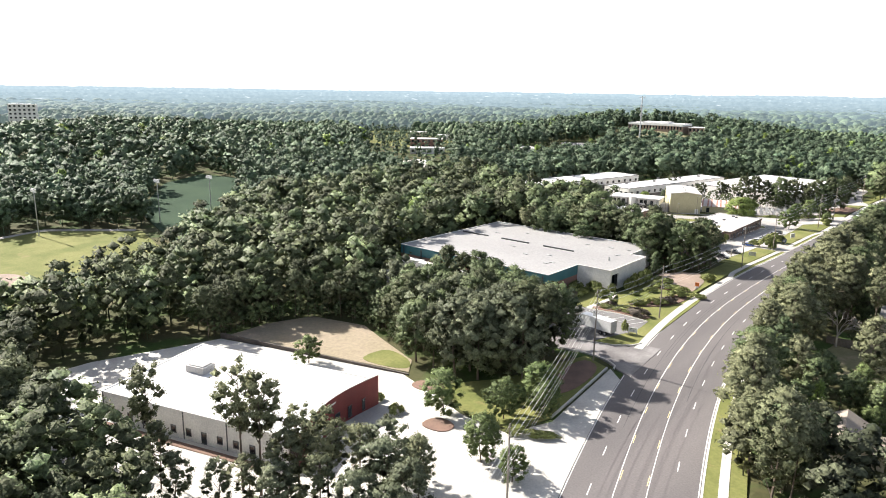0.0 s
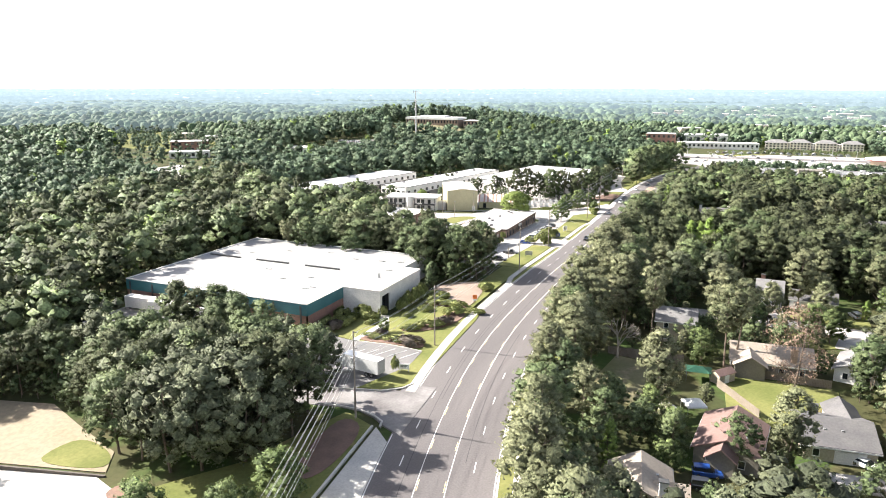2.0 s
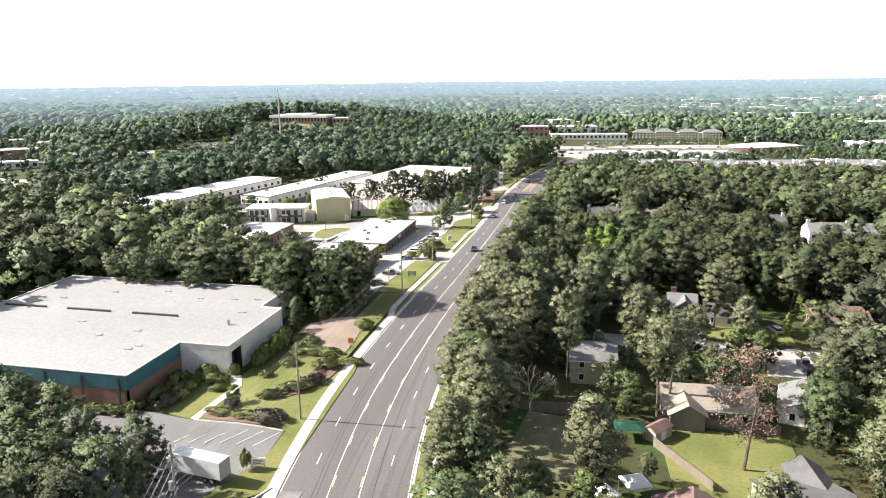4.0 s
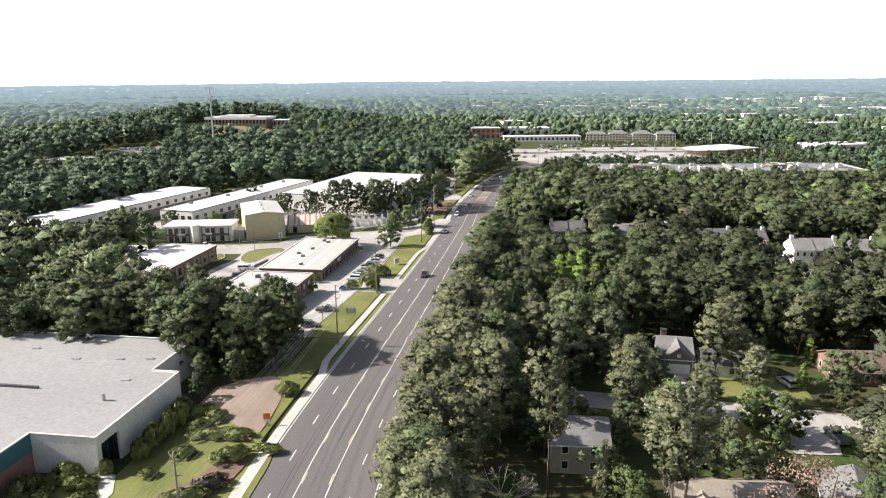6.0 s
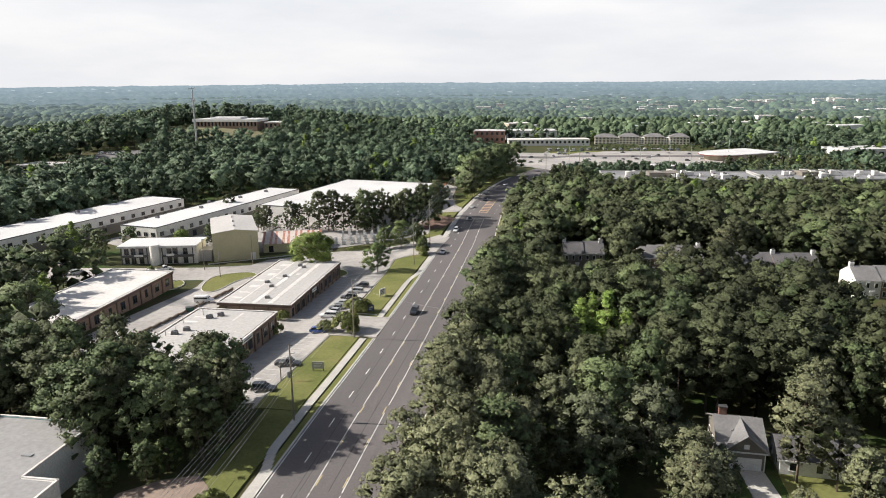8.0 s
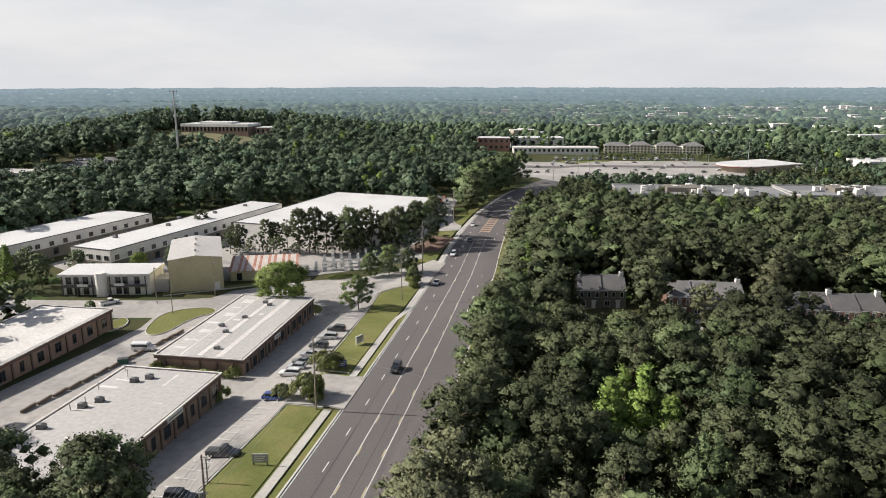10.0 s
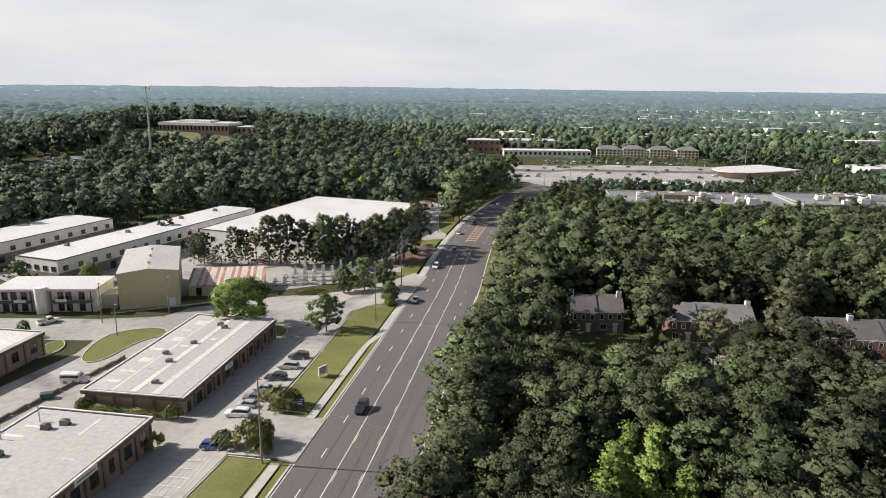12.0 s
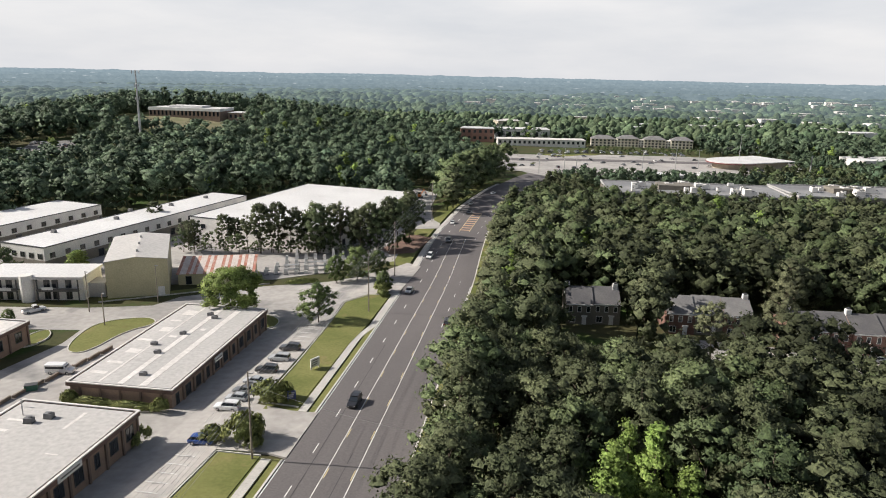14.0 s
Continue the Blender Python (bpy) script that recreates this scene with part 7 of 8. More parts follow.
for x, y, rnd in scatter(front_wood, 7.0, 2, HOMES + ((-13, 15, 256, 268), (42, 72, 298, 345))):
    h = rnd.uniform(15.5, 20.5) if y < 298 else rnd.uniform(17.5, 21.5) if y < 322 else rnd.uniform(12.5, 15.0) if y < 334 else rnd.uniform(9.5, 12.5)
    if x - road_x(y) < 22:
        h += 2.0
    if x > 8:
        deep.append((x, y, rnd))
        continue
    if min((x - a) ** 2 + (y - b) ** 2 for a, b, _ in LIGHTS) < 20:
        continue
    if any(abs(x - a) < 5 and 0 < b - y < 9 for a, b, _ in LIGHTS):
        h = min(h, 12.5)
    plant(rnd.choices(("pine", "broad"), (8, 2))[0], x, y, h, group="pines east of the road")
# shade deep among these pines is put into their leaf tone
wood("house_wood", deep, (("pine", 8), ("broad", 1)), 48, 18, 0.23, "dense dark pine wood behind the roadside trees", 12, (14, 21), tone_scale=0.66)
for x, y, h in LIGHTS:
    plant("light", x, y, h, group="pines east of the road")
plant("dead", 4.5, 174.5, 21.5)
YARDS = ((-9, 14, 162, 187), (-35, -13, 157, 190), (-25, -9, 124, 144), (-13, 1, 142, 162), (4, 19, 146, 172), (-8, 11, 186, 200), (-25, -13, 200, 213), (10, 27, 200, 213), (-15, 62, 226, 240), (2, 14, 238, 266), (14, 38, 238, 262), (9, 34, 212, 230))
for x, y, rnd in scatter([(-30, 122), (28, 122), (42, 216), (42, 262), (-30, 262)], 7.4, 14, YARDS):
    plant(rnd.choice(("bush", "bush", "bush", "olive")), x, y, rnd.uniform(4.5, 9.5), group="undergrowth among the houses", label="small bushy tree in the undergrowth between the houses")
edge = [(-156, 90), (-154, 100), (-148, 112), (-138, 119), (-126, 122), (-115, 118.5), (-106, 115)]
for (x0, y0), (x1, y1) in zip(edge, edge[1:]):
    for f in (0.0, 0.34, 0.67):
        for out in (0.0, 5.5):
            n_ = math.hypot(x1 - x0, y1 - y0)
            x, y = x0 + (x1 - x0) * f - (y1 - y0) / n_ * out, y0 + (y1 - y0) * f + (x1 - x0) / n_ * out
            plant(random.choice(("pine", "pine", "broad")), x + random.uniform(-1, 1), y + random.uniform(-1, 1), random.uniform(10, 15), group="pines behind the dry field", label="dense young pine at the edge of a field" if out == 0 else None)
for (x0, y0), (x1, y1) in zip(edge, edge[1:]):
    for f in (0.1, 0.4, 0.7):
        n_ = math.hypot(x1 - x0, y1 - y0)
        plant("bush", x0 + (x1 - x0) * f + (y1 - y0) / n_ * 1.2, y0 + (y1 - y0) * f - (x1 - x0) / n_ * 1.2, random.uniform(4.5, 7.5), group="undergrowth behind the dry field", label="dark bushy undergrowth at the field edge")
west_oaks = [(-128, 128), (-112, 120), (-104, 112), (-98, 108), (-88, 107), (-80, 110), (-74, 118), (-73, 129), (-77, 134.5), (-90, 135.5), (-128, 135.5)]
for x, y, rnd in scatter(west_oaks, 5.8, 4):
    tall = x > -95
    plant(rnd.choices(("oak", "broad", "pine"), (5, 2.5, 1))[0], x, y, rnd.uniform(17, 20.5) if tall else rnd.uniform(14, 18), group="broadleaf trees west of the road")
for x, y, rnd in scatter([(-130, 147), (-130, 160), (-112, 160), (-96, 150), (-93, 146.5)], 6.0, 12):
    plant("broad" if rnd.random() < 0.7 else "pine", x, y, rnd.uniform(12, 16), group="trees round the truck yard")
plant("broad", -88, 152, 11.5, group="trees round the truck yard")
plant("oak", *drawn(-84.5, 148.5), 11.5, group="trees round the truck yard")
plant("oak", *drawn(-95.5, 150), 13.5, group="trees round the truck yard")
between = [(-150, 233), (-78, 234), (-73.5, 240), (-77, 256), (-90, 258), (-95, 249), (-150, 249)]
for x, y, rnd in scatter(between, 6.2, 5):
    plant(rnd.choices(("broad", "pine", "tall_pine"), (3, 2, 1))[0], x, y, rnd.uniform(13, 18), group="trees behind the warehouse")
for kind, x, y, h in (("broad", -134.7, 267.1, 21.0), ("broad", -121.0, 251.0, 18.0), ("pine", -113.5, 251.5, 18.5), ("broad", -128.0, 255.0, 18.0), ("broad", -97.5, 252.0, 17.0), ("broad", -96.6, 242.7, 19.0), ("broad", -80.8, 249.8, 15.0), ("broad", -109.2, 247.9, 20.0), ("pine", -125.0, 242.1, 19.0), ("broad", -77.9, 237.0, 13.0), ("pine", -103.0, 253.0, 20.0), ("broad", -140.9, 254.3, 19.0), ("broad", -88.4, 236.0, 12.0), ("broad", -84.0, 230.5, 7.0), ("broad", -89.5, 228.0, 7.5), ("broad", -87.5, 221.5, 6.0), ("round", -82.0, 233.5, 6.0)):
    plant(kind, x, y, h, group="trees behind the warehouse")
south_west = [(-165, 5), (-60, 5), (-66, 26), (-84, 40), (-118, 40), (-140, 40), (-165, 52)]
wood("corner_wood", scatter(south_west, 6.6, 6), (("broad", 1), ("pine", 4)), 40, 14, 0.28, "dense mixed trees behind the red-fronted building", 13, (13, 19))
for x, y, h in ((-103.7, 48, 19.5), (-88.2, 55.1, 22), (-84.7, 56.1, 21)):
    plant("tall_pine", x, y, h, group="trees west of the road")
for x, y, h, k in ((-80, 60, 15, "tall_pine"), (-76.5, 62, 14.5, "olive"), (-73, 60, 14, "tall_pine"), (-78, 56.5, 13, "olive"), (-68.5, 68.5, 12.5, "oak"), (-65.5, 64.5, 12.5, "oak"), (-71.5, 65, 11.5, "olive"), (-62, 68, 11.5, "olive"), (-59.5, 63, 11, "oak"), (-98, 46.5, 12, "olive"), (-93, 46, 9, "oak"), (-87, 50, 8.5, "oak"), (-82, 52, 10, "olive"), (-76, 53, 10, "oak"), (-70, 56, 11, "olive"), (-64, 57, 11, "oak"), (-58, 58, 10, "oak"), (-66, 71.5, 9, "oak"),
                   (-78.9, 93.6, 9.6, "round"), (-62, 83.3, 9.0, "round"), (-68.4, 98.6, 8.6, "round"), (-65.1, 106.2, 9.6, "round"), (-54.4, 81.4, 6.4, "round"), (-62.3, 103.0, 7.5, "round"), (-121.4, 95.0, 7, "round")):
    plant(k, x, y, h, group="trees west of the road")
for x, y, h, k in ((-107.8, 366.5, 14.0, "spreading"), (-84.5, 367, 10.5, "round"), (-74.6, 396.5, 6.5, "round"), (-86, 408, 11.0, "round"), (-80, 411, 9.0, "round"), (-92, 405, 9, "round"), (-158.6, 348.5, 4.5, "round"), (-86.5, 178, 4.0, "round"),
                   (-200, 365, 15.5, "light"), (-194, 372, 12, "broad"), (-188, 382, 11, "broad"), (-158, 300, 14, "light"), (-205, 380, 12, "broad"), (-212, 376, 12, "broad"), (-166, 402, 9, "broad"), (-176, 398, 7, "spreading")):
    plant(k, x, y, h, group="trees round the shop row")
SHED_ROW = ((-184, 453, 13, "pine"), (-154, 427, 12.5, "pine"), (-158, 430, 11, "pine"), (-145.5, 433.5, 13.5, "pine"), (-142.5, 436, 12, "pine"), (-136, 432, 14, "tall_pine"), (-131, 431.5, 18.5, "pine"), (-128, 434, 17, "tall_pine"), (-125.5, 434, 19, "pine"), (-121.5, 436, 17.5, "tall_pine"), (-118.5, 435.5, 16, "pine"), (-111.5, 435.5, 19.5, "broad"), (-114, 440, 16, "broad"),
            (-107, 441, 18, "pine"), (-104, 439.5, 19, "tall_pine"), (-100, 443, 16, "pine"), (-96, 438, 17.5, "pine"), (-93, 441, 19, "pine"), (-90.5, 440.5, 17, "broad"), (-87, 446, 20, "pine"), (-84.5, 448, 19, "broad"), (-83, 456, 18.5, "pine"), (-83, 464, 20, "pine"), (-84, 472, 17, "broad"), (-88, 455, 17, "pine"), (-90, 463, 16, "pine"))
for x, y, h, kind in SHED_ROW:
    plant(kind, *drawn(x, y), h, group="pines before the white sheds")
for k in range(22):
    x, y = drawn(-158 + k * 3.4 + random.uniform(-0.8, 0.8), 426 + k * 0.72 + random.uniform(-1.2, 1.2))
    plant("bush", x, y, random.uniform(4.0, 7.0) if k % 3 else random.uniform(7.0, 9.5), group="undergrowth before the white sheds", label="dark bushy undergrowth along a yard fence")
bare = thing("bare_tree", local(-30.5, 186.0), "leafless grey tree with forked branches", "tree")
bm = bmesh.new()
tube(bm, (0, 0, 0), (0, 0, 3.0), 0.28, 0.2, 8)
rng = np.random.default_rng(4)


def fork(bm, foot, way, length, r, depth):
    tip = foot + way * length
    tube(bm, foot, tip, r, r * 0.6, 5)
    if depth:
        for _ in range(3):
            fork(bm, tip, (way + Vector(rng.normal(scale=0.45, size=3))).normalized(), length * 0.72, r * 0.6, depth - 1)


for _ in range(4):
    fork(bm, Vector((0, 0, 2.8)), (Vector(rng.normal(scale=0.5, size=3)) + Vector((0, 0, 1.2))).normalized(), 2.6, 0.15, 3)
part("branching_crown", bm, BAREWOOD, bare)

# clipped shrubs and hedges
SHRUB = []
for v in range(3):
    rng = np.random.default_rng(40 + v)
    c, r = crown_points(rng, "shrub", 34)
    SHRUB.append((soup("foliage", leaf_cloud(rng, c, r * 1.15, 40, 0.075, 0.85), HEDGE), soup("foliage", leaf_cloud(rng, c, r * 1.15, 40, 0.075, 0.85), PLUM)))


def shrub(x, y, w, d, h, turn=0, plum=False, label="clipped dark green shrub on the lawn"):
    m = Matrix.Translation((x, y, ground_z(x, y) if x < road_x(y) - 19 else road_z(y))) @ Matrix.Rotation(radians(turn), 4, "Z") @ Matrix.Diagonal((w * 0.66, d * 0.70, h * 1.4, 1))
    t = thing("shrub", m, label, "shrub", "shrubs")
    o = new("foliage", SHRUB[random.randrange(3)][1 if plum else 0])
    o.parent = t


for x, y, w, d, h, turn, plum in ((-86, 173.6, 7, 2.4, 1.3, 0, False), (-80, 172.2, 7, 2.4, 1.3, -4, False), (-76, 171.8, 6, 4, 2.0, -10, True), (-80.5, 181.0, 4.5, 2.6, 1.4, 20, False), (-77, 184.5, 7, 3, 1.7, 30, False), (-74.5, 188.5, 5, 3, 1.8, 30, True), (-75.0, 196, 6, 3.5, 2.0, 40, False), (-77.5, 205.6, 8, 3, 1.4, 20, False), (-73, 206.5, 6, 3, 1.5, 0, False), (-79, 213, 4, 4, 1.6, 0, False), (-80.5, 209, 4, 4, 1.6, 0, False), (-83.5, 215, 6, 3, 1.6, 50, False), (-70.0, 225.0, 4.4, 3.2, 2.2, 0, False), (-69.8, 199.5, 5, 2.5, 1.3, 0, False),
                                  (-115, 170.8, 5, 2.4, 1.7, 0, False), (-111.3, 170.8, 5, 2.6, 1.6, 0, False), (-107.5, 170.6, 5, 2.6, 1.7, 0, False), (-104.4, 172.5, 3, 4, 1.8, 0, False), (-102.8, 178, 3.4, 5, 2.4, 0, False), (-102.4, 184, 3.6, 5, 3.0, 0, False), (-98.5, 188.6, 5, 3, 2.8, 0, False), (-93.5, 190.6, 2.6, 2.2, 2.6, 0, False), (-83.5, 196.5, 4, 3, 1.5, 20, False), (-86, 190.5, 3, 2.4, 1.3, 0, False), (-86.5, 176.5, 3, 2.6, 1.4, 0, True),
                                  (-90.5, 196, 3, 3, 3.4, 0, False), (-90.3, 199.5, 3, 4, 4.0, 0, False), (-90.2, 203.5, 3, 4, 4.2, 0, False), (-90.2, 207.5, 3, 4, 4.0, 0, False), (-90.0, 212, 3.4, 4, 3.6, 0, False), (-96, 187.5, 6, 3, 1.8, 10, False), (-99.5, 181, 4, 8, 2.0, 0, False), (-93, 184, 4, 2.5, 1.2, 30, False), (-100, 176, 4, 6, 2.2, 0, True),
                                  (-75.5, 304.2, 6.5, 6.0, 4.2, 0, False), (-80.5, 303.0, 4.2, 3.4, 2.6, 0, False), (-77, 319.8, 7, 5.0, 3.6, 0, False), (-73, 302.3, 3, 3, 2.0, 0, False), (-74.6, 395.2, 4.5, 3.5, 3.2, 0, False), (-73.6, 392.0, 3, 3, 1.8, 0, False), (-102, 402.5, 9, 2, 1.5, 28, False), (-88, 412, 7, 2, 1.5, 28, False),
                                  (-110.5, 312.9, 10, 1.8, 1.6, 1, False), (-102, 312.8, 10, 1.8, 1.6, 1, False), (-115, 313.0, 3, 2.2, 2.4, 0, False), (-96.2, 312.8, 3.4, 2.2, 2.6, 0, False), (-93.0, 301.6, 2.2, 4, 2.6, 0, False), (-87, 88.8, 2.6, 2.6, 2.0, 0, False), (-95, 92.0, 2.2, 2.2, 1.6, 0, False), (-60, 95.5, 9, 2, 1.3, 30, False), (-75, 153.0, 2.2, 2.2, 2.6, 0, False), (-72.4, 156.5, 1.6, 1.6, 3.0, 0, False)):
    shrub(x, y, w, d, h, turn, plum)


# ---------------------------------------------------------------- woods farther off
wood("east_wood", scatter([(-43, 340), (-44, 420), (-46, 470), (-46, 530), (-30, 548), (170, 548), (170, 240), (76, 225), (76, 340)], 7.2, 31, HOMES + ((-60, 200, 431, 560),)), MIX, 27, 9, 0.37, "dense mixed wood east of the road", 1, (14, 21), tone_scale=0.85)
wood("east_wood", scatter([(-45, 431), (-46, 470), (-46, 530), (-30, 548), (170, 548), (170, 431)], 8.2, 41), MIX, 20, 7, 0.55, "dense mixed wood before the mall", 21, (14, 20))
BUILT = ((-170, -88, 168, 236), (-165, -45, 46, 106), (-158, -96, 88, 122))
wood("west_wood", scatter([(-300, -20), (-150, -20), (-158, 45), (-160, 95), (-150, 118), (-132, 138), (-150, 146), (-170, 150), (-170, 235), (-150, 240), (-150, 252), (-115, 252), (-116, 256), (-142, 262), (-145, 282), (-166, 284), (-168, 338), (-220, 328), (-262, 345), (-300, 400)], 8.8, 32, BUILT), MIX, 25, 8, 0.46, "dense mixed wood west of the road", 2, (13, 22), tone_scale=0.88)
wood("north_wood", scatter([(-262, 345), (-240, 470), (-200, 512), (-185, 525), (-145, 548), (-100, 535), (-88, 520), (-92, 560), (-88, 620), (-70, 700), (-80, 740), (-115, 760), (-110, 830), (-430, 830), (-430, 380), (-285, 380)], 10.4, 33), (("pine", 2), ("broad", 4), ("light", 0.16)), 18, 7, 0.62, "dense mixed wood beyond the white sheds", 3, (13, 22), HAZYLEAF)
wood("west_slope_wood", scatter([(-300, -20), (-300, 400), (-430, 400), (-430, -20)], 10.0, 38, BUILT), MIX, 20, 6, 0.70, "wood on the slope beyond the sports field", 8, (13, 21), HAZYLEAF)
wood("road_bend_wood", scatter([(-73.5, 530), (-79, 536), (-83, 570), (-79, 630), (-60, 692), (-62, 660), (-71, 620), (-75.5, 560)], 7.0, 34), (("broad", 4), ("pine", 1)), 34, 9, 0.45, "clump of trees at the bend of the road", 4, (18, 25))
FARBUILT = ((-112, 185, 640, 868), (-130, 112, 865, 955), (-100, -30, 975, 1020), (185, 255, 720, 812), (-10, 190, 548, 640))


def far_crowns(places, mat, label, seed, seg=8, grow=1.0, name="far_wood"):
    """Lumpy crowns of trees far off, one rough closed skin a tree or grove."""
    rng = np.random.default_rng(seed)
    shape = ((0.75, 0.15), (1.0, 0.42), (0.86, 0.70), (0.46, 0.92)) if seg > 6 else ((0.8, 0.1), (1.0, 0.5), (0.6, 0.85))
    rings = len(shape)
    quads = [(i * seg + j, i * seg + (j + 1) % seg, (i + 1) * seg + (j + 1) % seg, (i + 1) * seg + j) for i in range(rings - 1) for j in range(seg)]
    caps = [((rings - 1) * seg + j, (rings - 1) * seg + (j + 1) % seg, rings * seg) for j in range(seg)]
    verts, faces, tones = [], [], []
    for n, (x, y, rnd) in enumerate(places):
        tones += [rnd.uniform(0.7, 1.35)] * (rings * seg + 1)
        h, w = rnd.uniform(10, 20), rnd.uniform(4.4, 7.4) * grow
        g = ground_z(x, y)
        base = n * (rings * seg + 1)
        turn = rnd.uniform(0, 6.28)
        lobe = rng.uniform(0, 6.28, 3)
        for i, (rr, zz) in enumerate(shape):
            k = rng.uniform(0.72, 1.25, seg)
            for j in range(seg):
                a_ = turn + 2 * math.pi * (j + 0.5 * (i % 2)) / seg
                r_ = w * rr * k[j] * (1 + 0.22 * math.sin(2 * a_ + lobe[0] + 4 * zz) + 0.15 * math.sin(3 * a_ + lobe[1] - 6 * zz))
                verts.append((x + r_ * math.cos(a_), y + r_ * math.sin(a_), g + h * (zz + 0.12 * (k[j] - 0.98))))
        verts.append((x + rnd.uniform(-1, 1), y + rnd.uniform(-1, 1), g + h))
        faces += [tuple(base + v for v in f) for f in quads + caps]
    me_ = bpy.data.meshes.new(name)
    me_.from_pydata(verts, [], faces)
    me_.materials.append(mat)
    me_.polygons.foreach_set("use_smooth", [True] * len(me_.polygons))
    tone = me_.attributes.new("tone", "FLOAT", "POINT")
    tone.data.foreach_set("value", tones)
    return tagged(new(name, me_), label, "wood" if name == "far_wood" else "backdrop", kind="stuff" if name == "far_wood" else "structure")


def ring_places(r0, r1, gap, seed, a0=-1.4, a1=0.72):
    """Places about gap metres apart on a part of a ring round the site."""
    rnd = random.Random(seed)
    out, r = [], r0
    while r < r1:
        count = int((a1 - a0) * r / gap)
        for k in range(count):
            a, q = a0 + (a1 - a0) * (k + rnd.random()) / count, r + rnd.uniform(-0.45, 0.45) * gap
            x, y = -20 + q * math.sin(a), 100 + q * math.cos(a)
            if noise.noise(Vector((x / 160, y / 160, 1.7))) < 0.34:
                out.append((x, y, rnd))
        r += gap * 0.87
    return out


far_near = [(-46, 640), (-30, 660), (5, 690), (180, 700), (200, 860), (-120, 870), (-430, 830), (-430, 110), (-700, 210), (-760, 400), (-690, 560), (-560, 740), (-420, 860), (-300, 950), (0, 985), (340, 960), (215, 560), (170, 548), (170, 640)]
wood("far_wood", scatter(far_near, 12.5, 35, FARBUILT), (("broad", 5), ("pine", 2), ("light", 0.2)), 9, 4, 1.15, "far mixed woodland", 5, (12, 21), HAZYLEAF)
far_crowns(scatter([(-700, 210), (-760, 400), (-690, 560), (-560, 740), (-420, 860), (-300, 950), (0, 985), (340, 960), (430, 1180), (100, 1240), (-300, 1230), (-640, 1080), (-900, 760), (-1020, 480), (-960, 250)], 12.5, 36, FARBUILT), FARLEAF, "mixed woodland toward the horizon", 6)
wood("valley_trees", [p for p in scatter(CLEARINGS[1], 21, 53, clear=False) if p[1] > 395], (("broad", 3), ("pine", 1)), 20, 7, 0.6, "scattered trees in the valley", 23, (8, 14), HAZYLEAF)
wood("roadside_undergrowth", [(*on_road(rnd_.uniform(14.2, 16.2), y), rnd_) for rnd_ in (random.Random(77),) for y in np.arange(104.0, 545.0, 4.2)], (("broad", 3), ("pine", 2)), 36, 12, 0.28, "low leafy trees crowding the road's east edge", 17, (6.5, 11), OLIVE)
wood("crossing_wood", scatter([(-46, 548), (-30, 640), (0, 655), (0, 548)], 8.5, 51, FARBUILT) + scatter([(100, 640), (180, 640), (185, 740), (150, 745), (100, 720)], 9.5, 52), MIX, 20, 14, 0.8, "mixed trees beside the crossing", 31, (9, 14))
wood("crossing_trees", scatter([(-30, 640), (-14, 684), (180, 684), (180, 640)], 8.5, 37) + scatter([(150, 705), (205, 720), (235, 790), (205, 800), (195, 870), (160, 870), (165, 800)], 9.5, 57), (("broad", 1),), 14, 12, 1.1, "trees beside the crossing", 7, (8, 13), HAZYLEAF)
wood("crossing_trees", scatter([(5, 858), (120, 880), (120, 930), (-10, 905)], 10, 39), (("broad", 1),), 10, 10, 1.2, "young trees before a beige block", 9, (3.5, 5.5))

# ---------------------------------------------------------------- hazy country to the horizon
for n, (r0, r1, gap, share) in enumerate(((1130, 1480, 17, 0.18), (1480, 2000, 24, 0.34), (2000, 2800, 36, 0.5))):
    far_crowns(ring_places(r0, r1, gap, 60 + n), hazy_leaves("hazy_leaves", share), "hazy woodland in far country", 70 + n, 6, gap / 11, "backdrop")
RIDGES = []
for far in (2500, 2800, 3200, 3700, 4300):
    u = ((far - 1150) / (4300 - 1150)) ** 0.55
    # haze mixed into the ridge colours, stronger with distance
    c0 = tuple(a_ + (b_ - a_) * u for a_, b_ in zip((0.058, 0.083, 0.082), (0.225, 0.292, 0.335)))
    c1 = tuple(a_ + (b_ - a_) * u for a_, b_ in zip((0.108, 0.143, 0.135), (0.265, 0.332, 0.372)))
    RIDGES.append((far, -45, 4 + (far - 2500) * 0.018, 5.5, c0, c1))
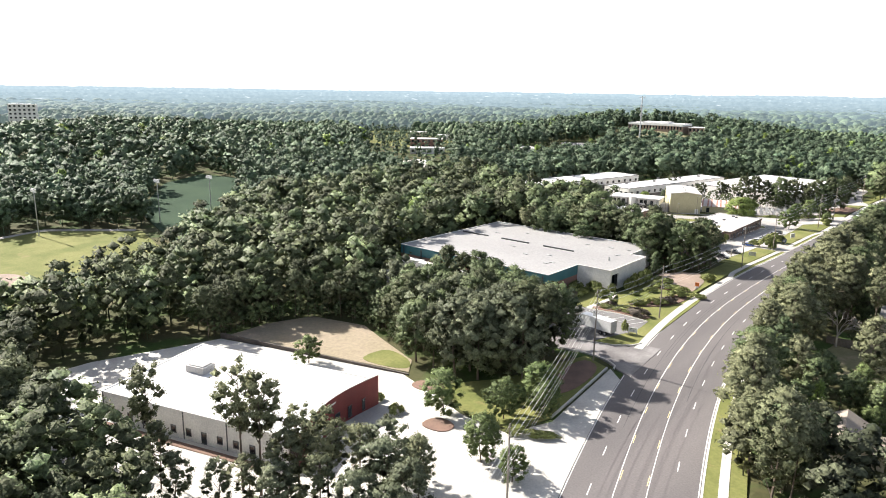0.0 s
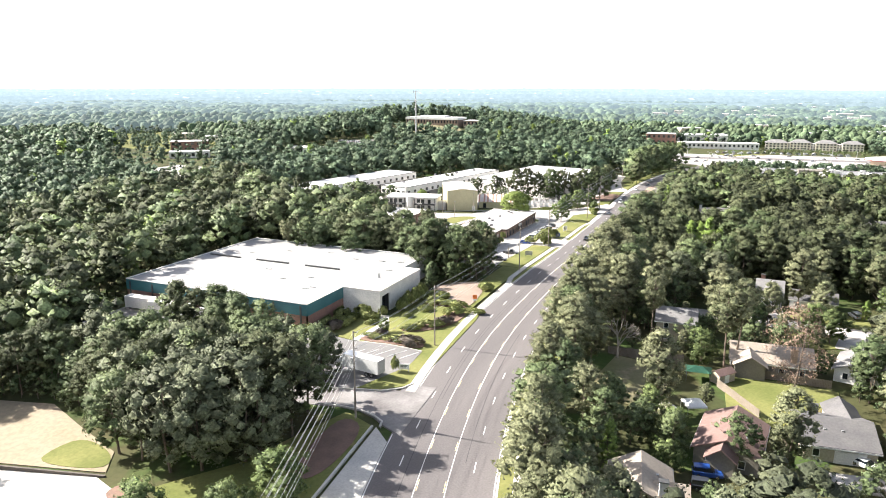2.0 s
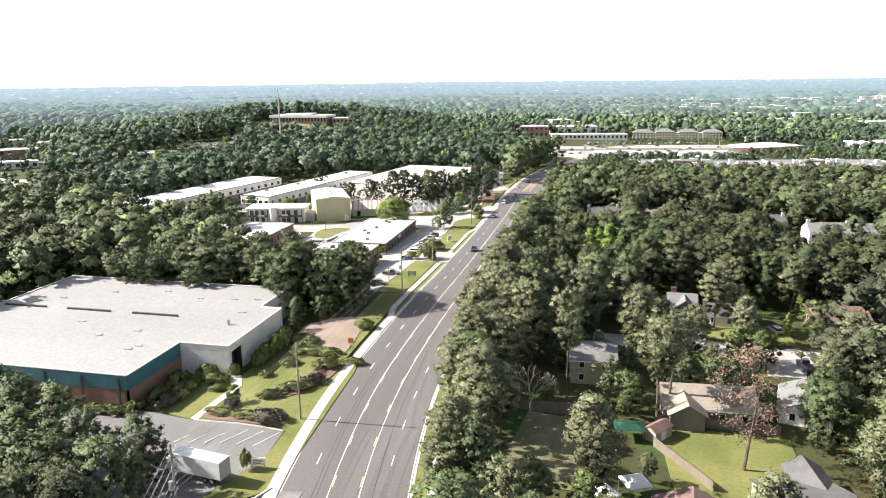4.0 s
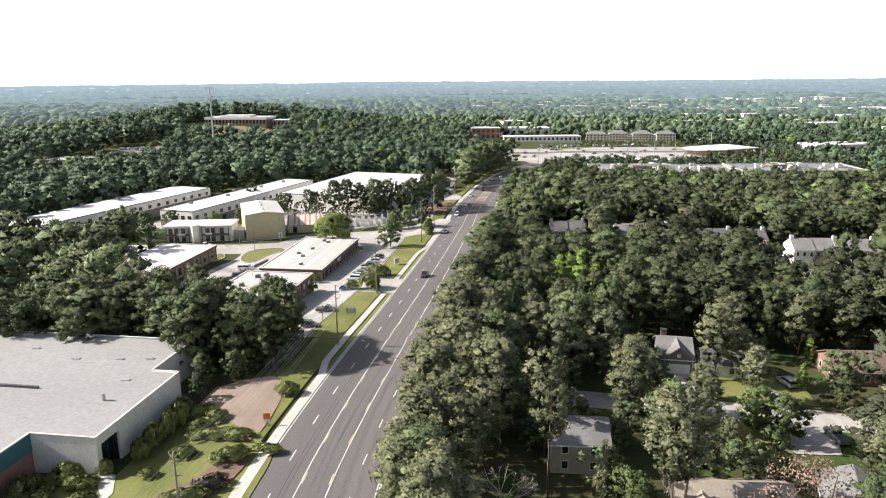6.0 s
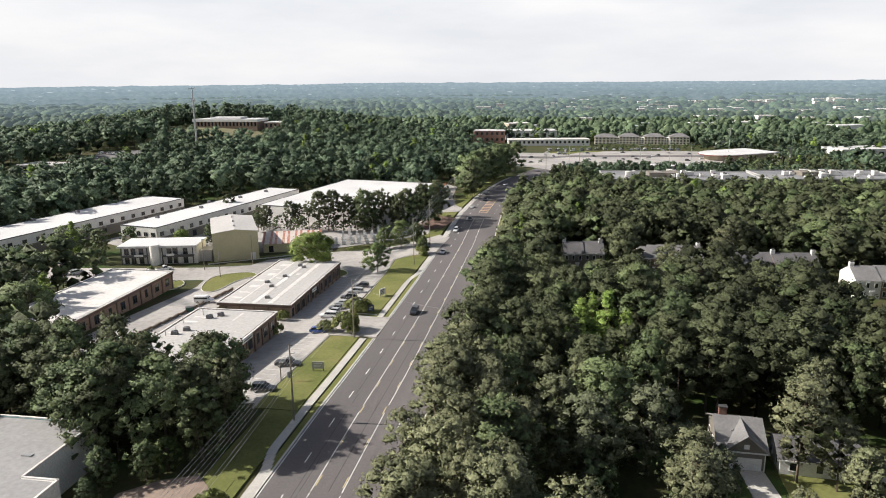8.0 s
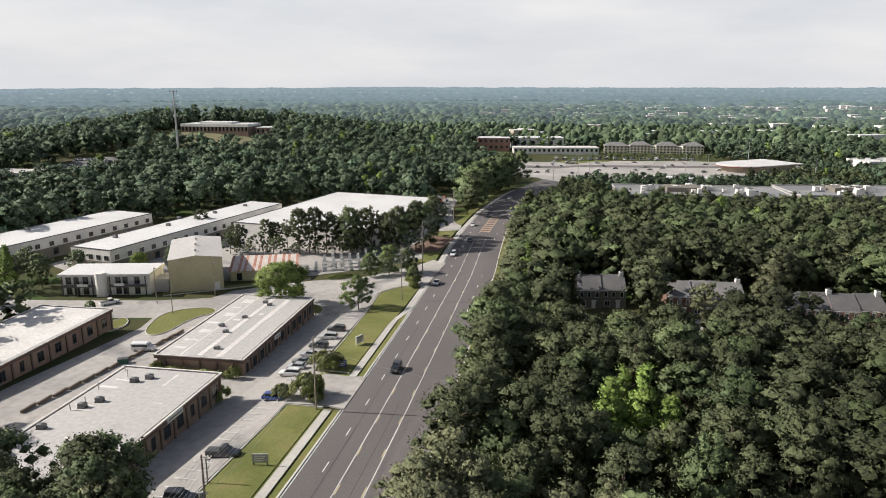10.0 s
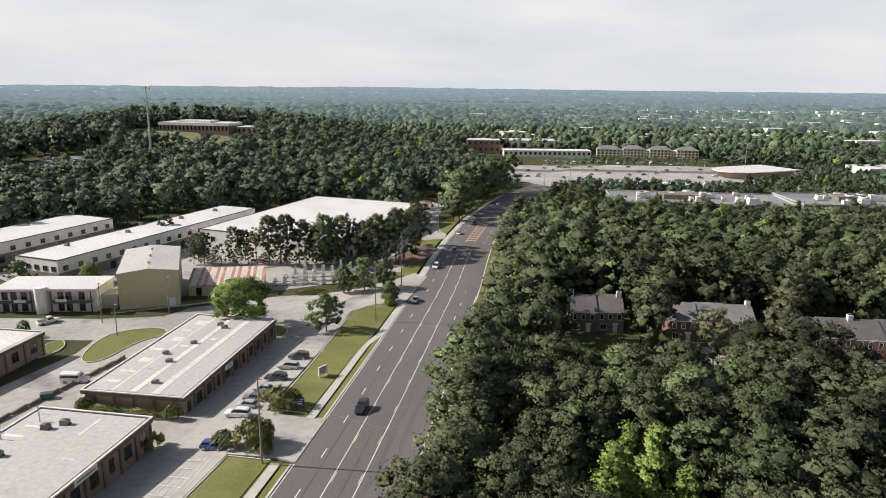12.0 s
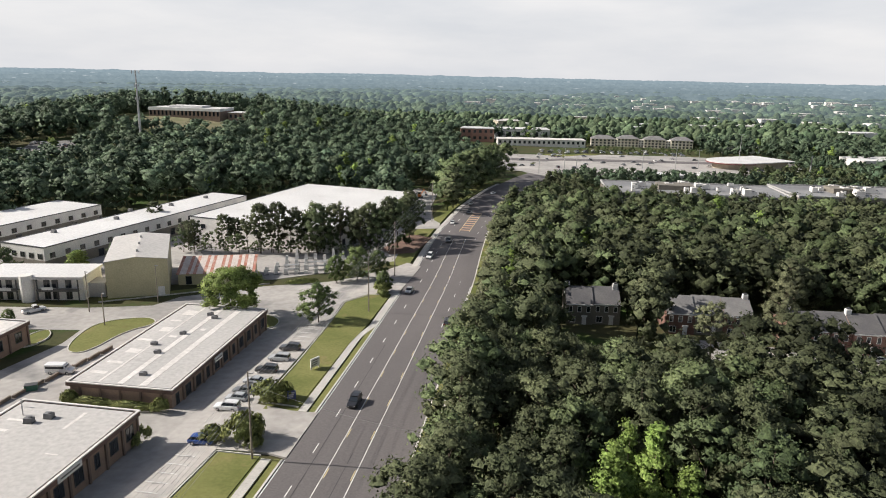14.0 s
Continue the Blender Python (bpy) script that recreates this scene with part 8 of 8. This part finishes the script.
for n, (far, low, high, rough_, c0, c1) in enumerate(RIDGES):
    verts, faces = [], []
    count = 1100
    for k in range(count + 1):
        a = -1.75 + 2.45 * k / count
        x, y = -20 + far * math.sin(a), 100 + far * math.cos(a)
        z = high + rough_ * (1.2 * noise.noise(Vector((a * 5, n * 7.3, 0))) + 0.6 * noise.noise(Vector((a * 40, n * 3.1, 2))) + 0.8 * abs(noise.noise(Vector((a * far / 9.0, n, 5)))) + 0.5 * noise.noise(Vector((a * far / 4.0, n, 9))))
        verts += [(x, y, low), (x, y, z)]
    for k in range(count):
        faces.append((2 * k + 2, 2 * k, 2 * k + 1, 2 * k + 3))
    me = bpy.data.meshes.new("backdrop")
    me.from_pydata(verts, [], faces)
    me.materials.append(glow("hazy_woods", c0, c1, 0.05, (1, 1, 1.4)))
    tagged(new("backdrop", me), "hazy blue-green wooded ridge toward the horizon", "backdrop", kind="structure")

# ---------------------------------------------------------------- bring the drawing into the world
def ramp_many(a, b, x):
    u = np.clip((x - a) / (b - a), 0.0, 1.0)
    return u * u * (3 - 2 * u)


def settle_mesh(me_):
    co = np.empty(len(me_.vertices) * 3, dtype=np.float32)
    me_.vertices.foreach_get("co", co)
    co = co.reshape(-1, 3).astype(float)
    x, y = co[:, 0].copy(), co[:, 1].copy()
    west, east = ramp_many(-84.0, -96.0, x), ramp_many(-42.0, -34.0, x)
    b = ramp_many(198 + 17 * west + 8 * east, 209 + 24 * west + 13 * east, y)
    co[:, 0] = (1 - b) * 1.006 * x + b * (0.98732 * x + 0.018925 * y - 10.42)
    co[:, 1] = (1 - b) * 1.006 * y + b * (0.98732 * y - 0.018925 * x - 1.39)
    me_.vertices.foreach_set("co", co.astype(np.float32).ravel())
    me_.update()


for ob in list(bpy.data.objects):
    if ob.parent or ob.type not in ("MESH", "EMPTY"):
        continue
    m = ob.matrix_basis
    if m == Matrix.Identity(4):
        for piece in [ob] + list(ob.children_recursive):
            if piece.type == "MESH":
                settle_mesh(piece.data)
    else:
        x, y = m.translation.x, m.translation.y
        b = north_share(x, y)
        turned = Matrix.Rotation(radians(-1.098 * b), 4, "Z") @ m
        turned.translation = (*settled(x, y), m.translation.z)
        ob.matrix_basis = turned
